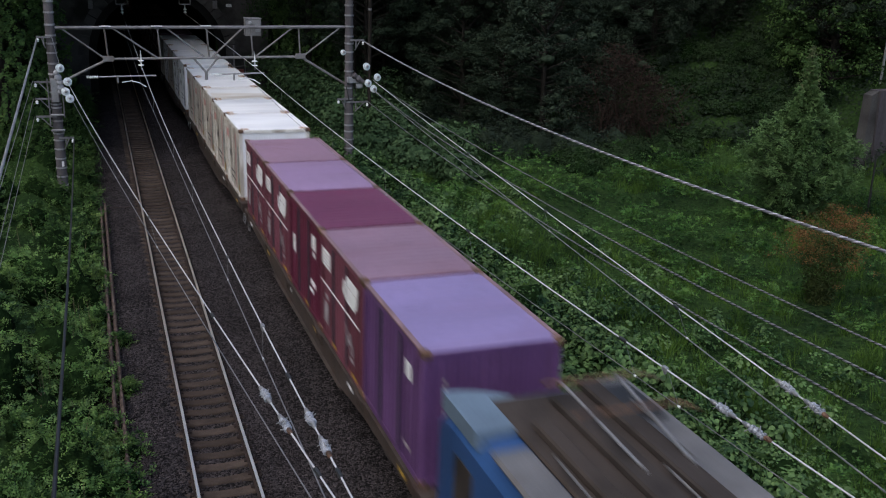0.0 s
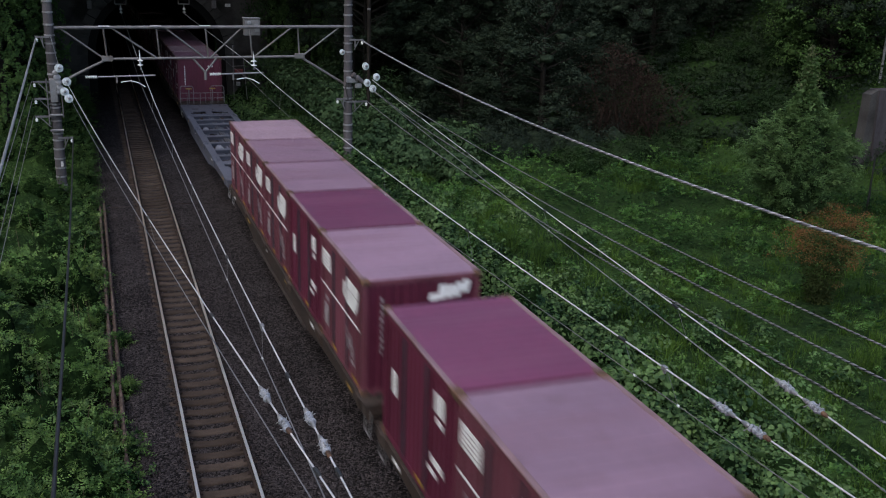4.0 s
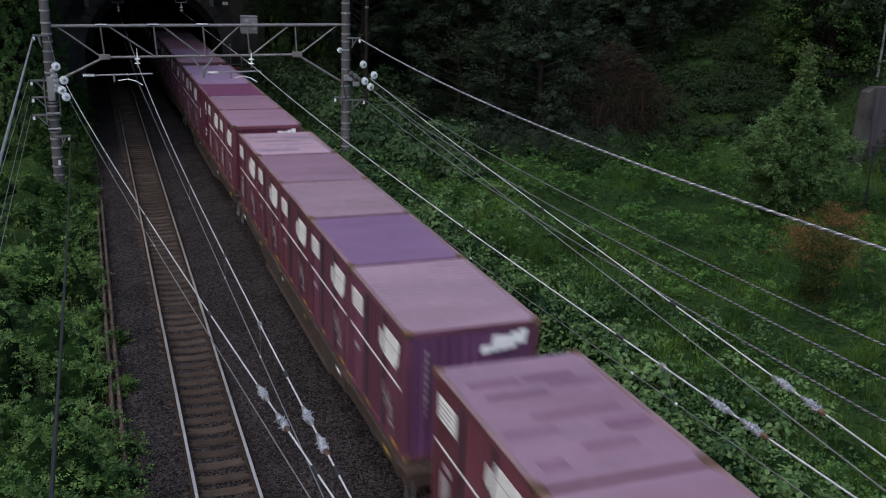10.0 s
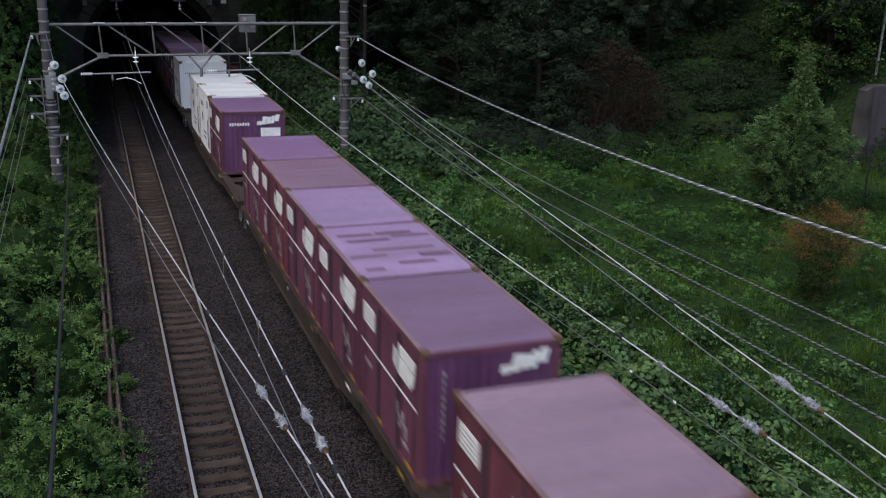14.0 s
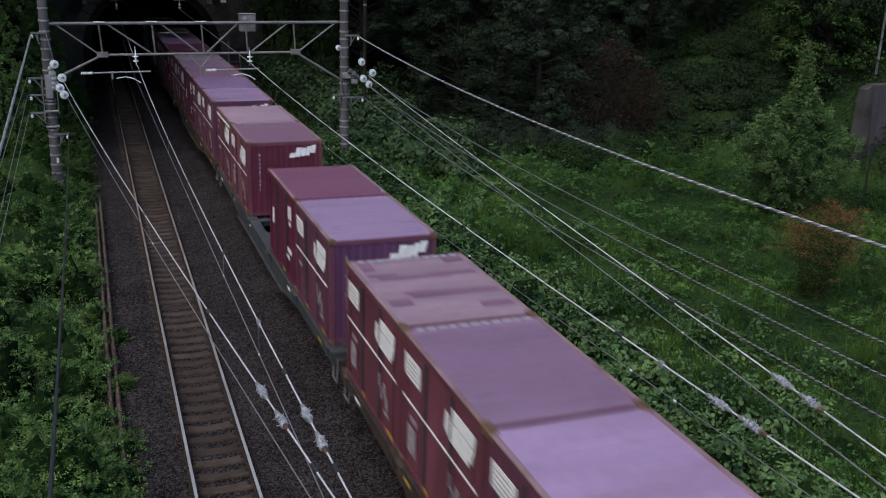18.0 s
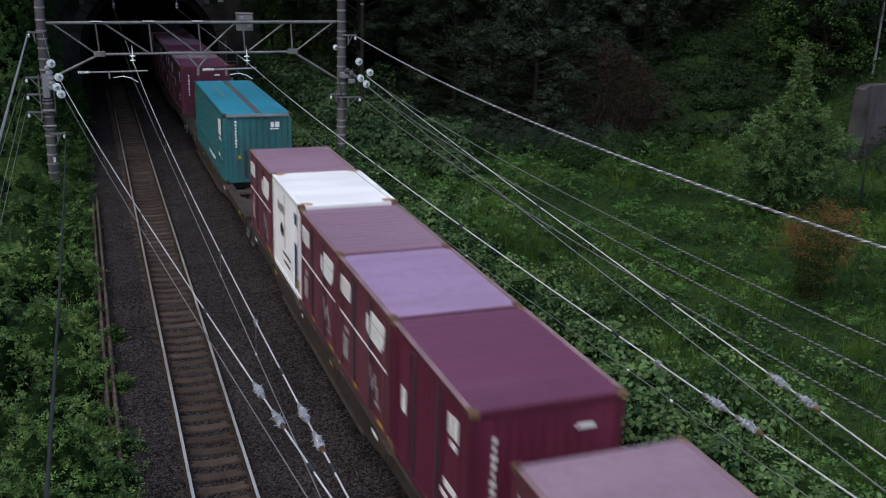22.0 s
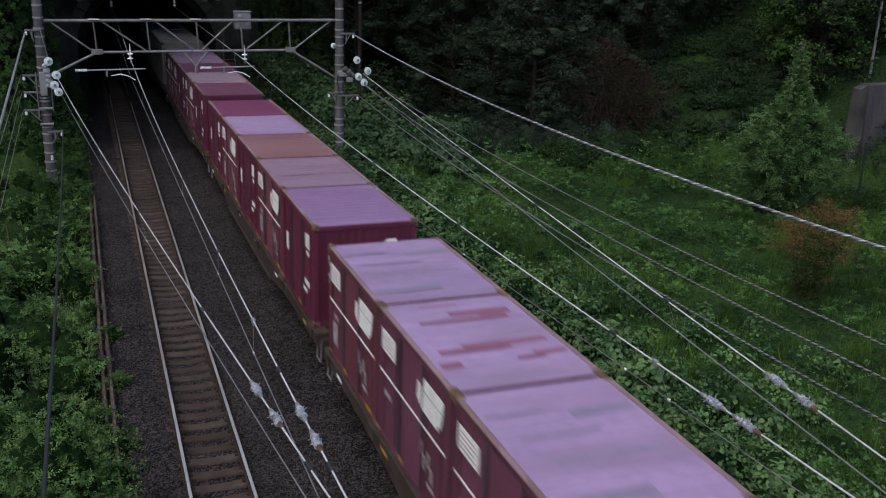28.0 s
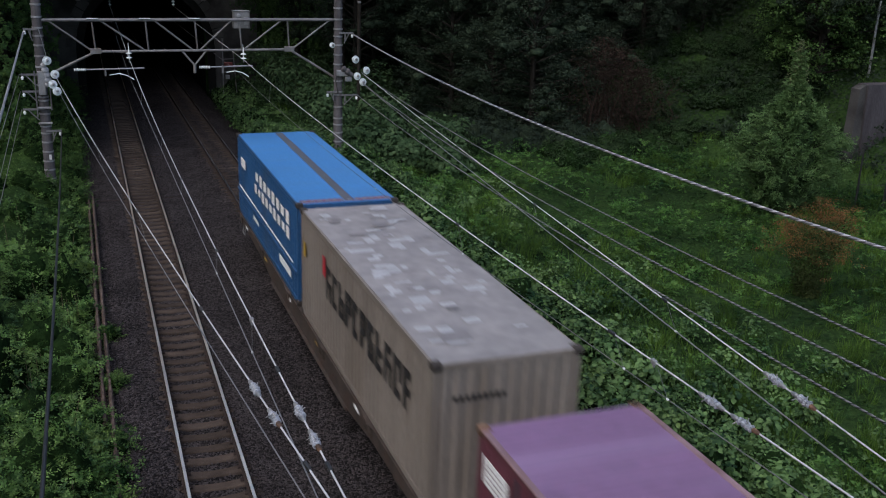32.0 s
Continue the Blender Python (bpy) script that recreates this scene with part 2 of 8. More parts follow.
def lathe(bm, rings, seg=12, m=None):
    """A turned shape: rings of (radius, height)."""
    vs = []
    for r, z in rings:
        vs.append([bm.verts.new((m or Matrix()) @ Vector((r * math.cos(2 * math.pi * i / seg), r * math.sin(2 * math.pi * i / seg), z))) for i in range(seg)])
    for a, b in zip(vs, vs[1:]):
        for i in range(seg):
            bm.faces.new((a[i], a[(i + 1) % seg], b[(i + 1) % seg], b[i]))
    bm.faces.new(vs[0][::-1])
    bm.faces.new(vs[-1])
    return bm


def sheet_mesh(name, verts, faces, material, smooth=True):
    me = bpy.data.meshes.new(name)
    me.from_pydata([tuple(map(float, v)) for v in verts], [], [tuple(map(int, f)) for f in faces])
    me.materials.append(material)
    if smooth:
        me.shade_smooth()
    return me


def extrude_y(profile, ys, name, material, closed=True, smooth=False):
    """A profile of (x, z) swept along y."""
    n = len(profile)
    vs = [(x, y, z) for y in ys for x, z in profile]
    fs = []
    for j in range(len(ys) - 1):
        for i in range(n if closed else n - 1):
            a, b = j * n + i, j * n + (i + 1) % n
            fs.append((a, b, b + n, a + n))
    if closed:
        fs += [tuple(range(n))[::-1], tuple(range((len(ys) - 1) * n, len(ys) * n))]
    return sheet_mesh(name, vs, fs, material, smooth)


# ---------------------------------------------------------------- ground
TRACK = 4.11          # centre of the far track; the near one lies at x = 0
PORTAL = 67.5
TUN_X, TUN_Z, TUN_R = 2.4, 2.8, 4.4


def vnoise(x, y, s, seed=0):
    """Cheap smooth noise on arrays, about -1 to 1."""
    return (np.sin(x * s * 1.0 + 1.7 * np.sin(y * s * 0.73 + seed) + seed) * np.cos(y * s * 0.91 + 1.3 * np.sin(x * s * 0.81 - seed * 2.1))
            + 0.5 * np.sin(x * s * 2.3 - seed + 1.1 * np.cos(y * s * 2.9)) * np.cos(y * s * 2.1 + seed)) / 1.5


def ground_z(x, y):
    x, y = np.asarray(x, float), np.asarray(y, float)
    bed = -0.62 + 0 * x
    left = -0.35 + 0.75 * smooth01((-2.2 - x) / 2.5) + 0.5 * np.maximum(0, -x - 6.0) + 0.09 * vnoise(x, y, 0.9, 3)
    right = -0.45 + 1.05 * smooth01((x - 6.3) / 1.6) + 0.15 * smooth01((x - 12) / 12) + 0.10 * vnoise(x, y, 0.6, 5)
    left = left + 0.7 * np.maximum(0, -x - 4.6) * smooth01((y - 40) / 25)
    edge = 24.5 - 0.42 * (y - 40)
    right = right + 0.62 * np.maximum(0, np.minimum(x - edge, 60)) * smooth01((x - 9) / 3)
    z = np.where(x < -2.0, left, np.where(x > 6.3, right, bed))
    z = np.where((x >= -2.6) & (x < -2.0), bed + (left - bed) * smooth01((-2.0 - x) / 0.6), z)
    over = 7.6 + 0.45 * np.minimum(np.maximum(0, y - PORTAL), 90)
    inside = (x > -4.4) & (x < 9.6)
    away = np.where(x < TUN_X, -4.4 - x, x - 9.6)
    side = np.maximum(z, over * smooth01((y - PORTAL + 8) / 8) * (1 - 0.0 * away))
    return np.where(y > PORTAL + 0.3, np.where(inside, over, side), np.where(inside, z, np.maximum(z, side * smooth01((y - PORTAL + 10) / 10))))


def axis(*runs):
    out = []
    for a, b, s in runs:
        out += list(np.arange(a, b - 1e-6, s))
    return np.array(out + [runs[-1][1]])


gx = axis((-420, -60, 40), (-60, -20, 5), (-20, -8, 1.5), (-8, -2.6, 0.45), (-2.6, -2.0, 0.2), (-2.0, 6.3, 2.075), (6.3, 12, 0.4), (12, 40, 1.2), (40, 80, 5), (80, 420, 40))
gy = axis((-620, -40, 40), (-40, 4, 4), (4, 60, 0.8), (60, 67, 0.7), (67, 67.7, 0.7), (67.7, 68, 0.3), (68, 100, 2), (100, 160, 6), (160, 640, 40))
GX, GY = np.meshgrid(gx, gy)
GZ = ground_z(GX, GY)
nx = len(gx)
gfaces = [(j * nx + i, j * nx + i + 1, (j + 1) * nx + i + 1, (j + 1) * nx + i)
          for j in range(len(gy) - 1) for i in range(nx - 1)
          if not (67.6 < gy[j] < 67.95 and -4.5 < gx[i] and gx[i + 1] < 9.7)]
ground = new("ground", sheet_mesh("ground", np.stack([GX, GY, GZ], -1).reshape(-1, 3), gfaces, M["moss"]))
tagged(ground, "dark damp soil under the weeds beside the tracks", "ground", kind="structure")

# ballast bed: one shaped strip under both tracks, through the tunnel and past the bridge
bed = [(-2.55, -0.6), (-1.95, -0.36), (-1.3, -0.175), (-0.8, -0.155), (-0.7, -0.165), (-0.55, -0.225), (0.0, -0.238), (0.55, -0.225), (0.7, -0.165), (0.8, -0.155), (1.3, -0.175), (1.75, -0.22), (2.3, -0.22), (2.75, -0.18), (3.36, -0.17), (3.53, -0.195), (4.08, -0.185), (4.63, -0.195), (4.8, -0.17), (5.4, -0.19), (5.9, -0.34), (6.5, -0.6)]
fine_x = []
for (xa, za), (xb, zb) in zip(bed, bed[1:]):
    for k in range(max(1, int((xb - xa) / 0.15))):
        f = k / max(1, int((xb - xa) / 0.15))
        fine_x.append((xa + f * (xb - xa), za + f * (zb - za)))
fine_x.append(bed[-1])
by = axis((-620, 8, 60), (8, 50, 0.2), (50, 80, 1.0), (80, 640, 70))
bv = []
for y in by:
    for x, z in fine_x:
        near = 8 < y < 50
        bv.append((x, y, z + (0.022 * random.uniform(-1, 1) if near else 0)))
nb = len(fine_x)
bf = [(j * nb + i, j * nb + i + 1, (j + 1) * nb + i + 1, (j + 1) * nb + i) for j in range(len(by) - 1) for i in range(nb - 1)]
tagged(new("ballast", sheet_mesh("ballast", bv, bf, M["ballast"])), "dark grey brown crushed stone ballast under two tracks", "ballast", kind="structure")

# loose stones on the shoulder and between the tracks
rng = np.random.default_rng(7)


def stones():
    n = 26000
    y = 13 + 36 * rng.random(n) ** 1.5
    x = rng.uniform(-2.2, 2.9, n)
    x = np.where(rng.random(n) < 0.1, rng.uniform(5.2, 6.3, n), x)
    z = np.interp(x, [p[0] for p in bed], [p[1] for p in bed]) + 0.012
    s = rng.uniform(0.018, 0.036, n)
    base = np.array([(1, 0, 0), (-0.5, 0.87, 0), (-0.5, -0.87, 0), (0.1, 0.1, 0.8), (0, 0, -0.8)])
    jit = base[None] * rng.uniform(0.6, 1.3, (n, 5, 1)) * s[:, None, None]
    a = rng.uniform(0, 6.28, n)
    c, sn = np.cos(a)[:, None], np.sin(a)[:, None]
    vx = jit[..., 0] * c - jit[..., 1] * sn + x[:, None]
    vy = jit[..., 0] * sn + jit[..., 1] * c + y[:, None]
    vz = jit[..., 2] + z[:, None]
    V = np.stack([vx, vy, vz], -1).reshape(-1, 3)
    tri = np.array([(0, 1, 3), (1, 2, 3), (2, 0, 3), (1, 0, 4), (2, 1, 4), (0, 2, 4)])
    F = (tri[None] + 5 * np.arange(n)[:, None, None]).reshape(-1, 3)
    return fast_mesh("loose_stones", V, F, M["stone"])


def fast_mesh(name, V, F, material, smooth=False):
    """A mesh from arrays of corners and of faces with equally many corners."""
    me = bpy.data.meshes.new(name)
    k = F.shape[1]
    me.vertices.add(len(V))
    me.vertices.foreach_set("co", np.ascontiguousarray(V, dtype=np.float32).ravel())
    me.loops.add(F.size)
    me.loops.foreach_set("vertex_index", np.ascontiguousarray(F, dtype=np.int32).ravel())
    me.polygons.add(len(F))
    me.polygons.foreach_set("loop_start", np.arange(0, F.size, k, dtype=np.int32))
    me.update(calc_edges=True)
    me.validate()
    me.materials.append(material)
    if smooth:
        me.shade_smooth()
    return me


tagged(new("loose_stones", stones()), "angular grey stones lying on the ballast bed", "stones", kind="stuff")

# ---------------------------------------------------------------- tracks
RAIL = [(-0.0625, -0.153), (0.0625, -0.153), (0.0625, -0.14), (0.012, -0.12), (0.009, -0.05), (0.0325, -0.036), (0.0325, -0.012), (0.026, -0.004), (-0.026, -0.004), (-0.0325, -0.012), (-0.0325, -0.036), (-0.009, -0.05), (-0.012, -0.12), (-0.0625, -0.14)]
HEAD = [(-0.031, -0.014), (0.031, -0.014), (0.0305, -0.004), (0.024, 0.0), (-0.024, 0.0), (-0.0305, -0.004)]


def track(x, label, head, bear=0.0):
    """A track that crosses x at the height of the bridge and bears off by so many degrees."""
    t = thing("railway_track", label, "railway track", kind="structure", at=pose(x - 18 * math.tan(radians(bear)), 0, 0, 0, 0, -bear))
    for sx in (-0.566, 0.566):
        r = part("rail", extrude_y([(sx + a, b) for a, b in RAIL], [-120, 118], "rail", M["rail"]), None, t)
        part("rail_head", extrude_y([(sx + a, b) for a, b in HEAD], [-120, 118], "rail_head", head), None, r, "worn bright running surface")
    bm = bmesh.new()
    half = [(-0.98, -0.205), (-0.64, -0.15), (-0.48, -0.153), (-0.28, -0.18), (0.0, -0.192), (0.28, -0.18), (0.48, -0.153), (0.64, -0.15), (0.98, -0.205)]
    vs = {}
    for j, (w, dz) in enumerate(((0.14, -0.16), (0.118, -0.025), (0.094, 0.0))):
        for i, (px, pz) in enumerate(half):
            for sgn in (-1, 1):
                vs[j, i, sgn] = bm.verts.new((px, sgn * w, pz + dz))
    for i in range(8):
        bm.faces.new((vs[2, i, -1], vs[2, i + 1, -1], vs[2, i + 1, 1], vs[2, i, 1]))
        for sgn in (-1, 1):
            for j in (0, 1):
                bm.faces.new((vs[j, i, sgn], vs[j, i + 1, sgn], vs[j + 1, i + 1, sgn], vs[j + 1, i, sgn]))
    for i in (0, 8):
        for j in (0, 1):
            bm.faces.new((vs[j, i, -1], vs[j, i, 1], vs[j + 1, i, 1], vs[j + 1, i, -1]))
    bmesh.ops.recalc_face_normals(bm, faces=bm.faces)
    me = mesh_of(bm, "sleeper")
    me.materials.append(M["sleeper"])
    clip = mesh_of(boxes(((-0.655, 0, -0.135), (0.07, 0.11, 0.03)), ((-0.475, 0, -0.135), (0.07, 0.11, 0.03)), ((0.655, 0, -0.135), (0.07, 0.11, 0.03)), ((0.475, 0, -0.135), (0.07, 0.11, 0.03)), bevel=0.008), "rail_clips")
    clip.materials.append(M["rail"])
    for k in range(138):
        y = 12.0 + 0.502 * k
        s = piece("sleeper", me, t, pose(random.uniform(-0.015, 0.015), y + random.uniform(-0.02, 0.02), random.uniform(-0.006, 0.006), 0, 0, random.uniform(-0.5, 0.5)))
        if y < 45:
            piece("rail_clips", clip, s, Matrix())
    return t


track(0.0, "narrow gauge railway track on concrete sleepers", M["railhead"], 0.36)
track(TRACK, "narrow gauge railway track under the passing train", M["railhead_dull"])

# a joint where cables cross under the near track
for y in (38.6, 46.5):
    bm = rods(((-1.5, y, -0.15), (1.6, y + 0.05, -0.15), 0.016))
    tagged(new("track_cable", mesh_of(bm, "track_cable")), "pale bond cable laid across the sleepers", "cable").data.materials.append(M["rail"])

# ---------------------------------------------------------------- tunnel
ang = np.linspace(0, math.pi, 25)
arch = [(TUN_X + TUN_R, -0.7)] + [(TUN_X + TUN_R * math.cos(a), TUN_Z + TUN_R * math.sin(a)) for a in ang] + [(TUN_X - TUN_R, -0.7)]
# lining, floor and end share one near-black colour
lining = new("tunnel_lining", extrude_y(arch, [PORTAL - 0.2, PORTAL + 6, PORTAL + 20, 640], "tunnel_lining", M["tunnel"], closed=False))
tagged(lining, "near-black masonry lining of a double track tunnel", "tunnel", kind="structure")
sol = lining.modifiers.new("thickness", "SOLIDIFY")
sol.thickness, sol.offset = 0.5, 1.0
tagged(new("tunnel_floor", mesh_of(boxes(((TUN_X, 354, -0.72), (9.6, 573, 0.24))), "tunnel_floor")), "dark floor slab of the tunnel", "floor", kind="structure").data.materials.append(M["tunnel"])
# unseen slab added across the tunnel to keep daylight out
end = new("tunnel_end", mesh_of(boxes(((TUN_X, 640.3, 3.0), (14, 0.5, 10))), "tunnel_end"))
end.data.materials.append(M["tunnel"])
tagged(end, "unseen slab shutting daylight out of the tunnel", "tunnel", kind="structure")


def portal():
    """A headwall with an arched opening and a ring of voussoirs."""
    w = thing("tunnel_portal", "weathered grey concrete tunnel portal with arched opening", "tunnel portal", kind="structure")
    lo, hi, zt = -4.7, 9.9, 8.4
    outer = []
    for x, z in arch:
        dx, dz = x - TUN_X, z - TUN_Z
        if z <= -0.69:
            outer.append((hi if dx > 0 else lo, z))
        else:
            s = min((hi - TUN_X) / abs(dx) if abs(dx) > 1e-6 else 1e9, (zt - TUN_Z) / dz if dz > 1e-6 else 1e9)
            outer.append((TUN_X + dx * s, TUN_Z + dz * s))
    n = len(arch)
    vs = [(x, y, z) for y in (PORTAL - 0.3, PORTAL + 0.5) for ring in (arch, outer) for x, z in ring]
    fs = []
    for i in range(n - 1):
        fs += [(i, i + 1, n + i + 1, n + i), (2 * n + i, 3 * n + i, 3 * n + i + 1, 2 * n + i + 1), (i, 2 * n + i, 2 * n + i + 1, i + 1), (n + i, n + i + 1, 3 * n + i + 1, 3 * n + i)]
    part("headwall", sheet_mesh("headwall", vs, fs, M["concrete"], False), None, w)
    for k in range(23):
        a0, a1 = math.pi * k / 23 + 0.008, math.pi * (k + 1) / 23 - 0.008
        bm = bmesh.new()
        c = []
        for y in (PORTAL - 0.46, PORTAL - 0.28):
            for r, a in ((TUN_R - 0.02, a0), (TUN_R + 0.62, a0), (TUN_R + 0.62, a1), (TUN_R - 0.02, a1)):
                c.append(bm.verts.new((TUN_X + r * math.cos(a), y, TUN_Z + r * math.sin(a))))
        for f in ((0, 1, 2, 3), (7, 6, 5, 4), (0, 4, 5, 1), (1, 5, 6, 2), (2, 6, 7, 3), (3, 7, 4, 0)):
            bm.faces.new([c[i] for i in f])
        part("arch_stone", bm, M["concrete"], w)
    part("coping", boxes(((2.6, PORTAL, 8.55), (15, 1.2, 0.3)), bevel=0.04), M["concrete"], w)
    for x in (TUN_X - TUN_R - 0.35, TUN_X + TUN_R + 0.35):
        part("side_pier", boxes(((x, PORTAL - 0.42, 0.45), (0.68, 0.32, 2.1)), bevel=0.03), M["concrete"], w)
    return w


portal()

# ---------------------------------------------------------------- overhead line
GY0 = 40.0


def mast(name, x, top, label):
    t = thing(name, label, "mast", "overhead line masts", at=pose(x, GY0, 0))
    bm = bmesh.new()
    lathe(bm, [(0.20, -0.8), (0.195, 1.5), (0.18, 4.5), (0.165, top)], 18)
    part("pole", bm, M["pole"], t)
    for z in (0.2, 0.55, 0.9, 1.25, 1.62, 2.0, 2.35, 2.62, 3.1, 3.62, 3.75, 4.2, 4.9, 5.3, 5.7, 6.05, 6.35, 6.75, 7.2, 7.6):
        part("band", lathe(bmesh.new(), [(0.197 - 0.003 * z, z - 0.035), (0.215 - 0.003 * z, z - 0.03), (0.215 - 0.003 * z, z + 0.03), (0.197 - 0.003 * z, z + 0.035)], 18), M["galv"], t, "galvanised clamp band")
    return t


def disc_insulator(m, r=0.13):
    """Porcelain disc with a cap and pin along its own z."""
    t = thing("disc_insulator", "white porcelain disc insulator on the mast", "insulator", "disc insulators", at=m)
    part("disc", lathe(bmesh.new(), [(0.03, -0.03), (r * 0.75, -0.035), (r, -0.01), (r * 0.94, 0.02), (r * 0.7, 0.024), (r * 0.62, 0.04), (0.05, 0.05)], 20), M["disc"], t)
    part("cap", lathe(bmesh.new(), [(0.05, 0.045), (0.052, 0.1), (0.02, 0.12)], 10), M["galv"], t, "galvanised cap")
    part("pin", rods(((0, 0, -0.1), (0, 0, -0.02), 0.012)), M["galv"], t)
    return t


def bracket(t, side, z, reach, ins=True):
    """A steel cross arm on a mast with a small insulator at its tip."""
    part("bracket", boxes(((side * reach / 2, -0.2, z), (reach, 0.07, 0.07)), ((side * 0.25, -0.2, z - 0.15), (0.05, 0.05, 0.32))), M["galv_dark"], t)
    part("bracket_strut", rods(((side * (reach - 0.18), -0.2, z - 0.03), (side * 0.2, -0.2, z - 0.42), 0.022), seg=6), M["galv_dark"], t)
    if ins:
        part("pin_insulator", lathe(bmesh.new(), [(0.025, -0.14), (0.055, -0.12), (0.04, -0.08), (0.06, -0.06), (0.025, 0.0)], 10, Matrix.Translation((side * (reach - 0.05), -0.2, z - 0.05))), M["porcelain"], t, "white porcelain pin insulator")


ml = mast("overhead_line_mast", -3.27, 9.0, "round concrete overhead line mast with steel brackets")
mr = mast("overhead_line_mast", 8.35, 9.0, "round concrete overhead line mast beside the vine bank")
for z, r in ((4.62, 0.72), (3.98, 0.72), (3.3, 0.75)):
    bracket(ml, -1, z, r)
bracket(ml, -1, 6.3, 0.5)
bracket(ml, 1, 2.45, 0.55)
part("number_plate", boxes(((0.07, -0.2, 1.42), (0.09, 0.01, 0.2))), M["white"], ml, "small white sign plate")
for cz, cs in ((4.3, (0.26, 0.2, 0.9)), (3.35, (0.5, 0.12, 0.08)), (2.75, (0.5, 0.12, 0.08))):
    part("stay_clamp", boxes(((0, -0.21, cz), cs), bevel=0.02), M["galv"], ml)
    for sx in (-1, 1):
        part("bolt", rods(((sx * cs[0] * 0.36, -0.21 - cs[1] / 2 - 0.03, cz), (sx * cs[0] * 0.36, -0.2, cz), 0.018), seg=6), M["galv_dark"], ml)
# the anchor on the near mast: stacked clamps, a tie down the side and a loop of cable
for k, (cx, cz, r) in enumerate(((0.1, 4.98, 0.1), (0.15, 4.8, 0.13), (0.2, 4.62, 0.12), (0.22, 4.42, 0.13), (0.18, 4.24, 0.1))):
    part("anchor_clamp", lathe(bmesh.new(), [(r * 0.5, -0.07), (r, -0.05), (r, 0.05), (r * 0.5, 0.07)], 12, Matrix.Translation((cx, -0.28, cz)) @ pose(0, 0, 0, 70, 20 + 8 * k, 0)), M["galv"], ml, "grey anchor clamp")
part("tie_bar", rods(((-0.24, -0.24, 3.2), (-0.24, -0.24, 4.75), 0.025), ((0.27, -0.24, 3.25), (0.27, -0.24, 4.1), 0.025)), M["galv_dark"], ml)
part("cable_loop", rods(((0.05, -0.24, 6.3), (0.22, -0.3, 5.4), 0.012), ((0.22, -0.3, 5.4), (0.26, -0.35, 5.1), 0.012)), M["galv"], ml)
bracket(mr, 1, 6.2, 0.6)
bracket(mr, 1, 3.62, 0.8)
bracket(mr, -1, 3.75, 0.55)
part("stay_clamp", boxes(((0.12, -0.22, 4.55), (0.5, 0.2, 0.26)), bevel=0.03), M["galv"], mr)
part("stay_clamp", boxes(((0.38, -0.25, 4.3), (0.3, 0.18, 0.2)), bevel=0.03), M["galv"], mr)
part("switch_drum", lathe(bmesh.new(), [(0.1, 0.0), (0.13, 0.03), (0.13, 0.12), (0.1, 0.14), (0.1, 0.2), (0.14, 0.23), (0.14, 0.32), (0.1, 0.36), (0.09, 0.55)], 14, Matrix.Translation((0.1, -0.3, 4.78)) @ pose(0, 0, 0, 0, 125, 0)), M["pole"], mr, "ribbed grey tension drum")
part("cable_loop", rods(((-0.1, -0.22, 4.6), (-0.16, -0.24, 4.2), 0.02), ((-0.16, -0.24, 4.2), (-0.05, -0.24, 3.7), 0.02), ((0.22, -0.24, 4.4), (0.2, -0.24, 3.7), 0.02)), M["black_cable"], mr)


def gantry():
    """The lattice beam across both tracks."""
    t = thing("gantry_beam", "grey steel lattice beam spanning both tracks between masts", "gantry")
    zl, zr = 6.62, 6.72

    def top(x):
        return zl + (zr - zl) * (x + 3.1) / 11.3

    def low(x):
        return top(x) - 1.2
    part("top_chord", rods(((-3.1, GY0, top(-3.1)), (8.2, GY0, top(8.2)), 0.055), seg=10), M["galv_dark"], t)
    part("top_chord", rods(((-3.1, GY0 + 0.35, top(-3.1)), (8.2, GY0 + 0.35, top(8.2)), 0.045), seg=10), M["galv_dark"], t)
    part("bottom_chord", rods(((-1.25, GY0 + 0.1, low(-1.25)), (6.3, GY0 + 0.1, low(6.3)), 0.05), seg=10), M["gantry"], t)
    part("knee_brace", rods(((-3.15, GY0 + 0.1, 4.5), (-1.25, GY0 + 0.1, low(-1.25)), 0.05)), M["gantry"], t)
    part("knee_brace", rods(((8.2, GY0 + 0.1, 4.35), (6.3, GY0 + 0.1, low(6.3)), 0.05)), M["gantry"], t)
    xs = [-1.25, 0.72, 2.6, 4.35, 6.3]
    px = [-1.25, 0.6, 2.45, 4.15, 6.2]
    for x in xs:
        part("upright", rods(((x - 0.08, GY0, top(x)), (x, GY0 + 0.1, low(x)), 0.035)), M["gantry"], t)
    for a, b in ((-2.9, -1.35), (-1.05, 0.62), (0.95, 2.45), (3.98, 2.68), (6.0, 4.42), (8.0, 6.4)):
        part("diagonal", rods(((a, GY0, top(a)), (b, GY0 + 0.1, low(b)), 0.035)), M["gantry"], t)
    for x in (-1.25, 6.3):
        part("gusset", boxes(((x, GY0 + 0.06, low(x) + 0.02), (0.42, 0.05, 0.22)), bevel=0.015), M["gantry"], t)
    for x in (-1.3, 0.62, 2.5):
        part("joint_plate", boxes(((x, GY0 - 0.02, top(x) + 0.06), (0.42, 0.14, 0.03))), M["white"], t, "pale painted splice plate")
    part("drop_bracket", rods(((1.98, GY0 + 0.1, low(2)), (2.45, GY0, 4.9), 0.04), ((2.95, GY0 + 0.1, low(3)), (2.45, GY0, 4.9), 0.04), ((2.45, GY0, 4.95), (2.45, GY0, 4.6), 0.06)), M["gantry"], t)
    return t


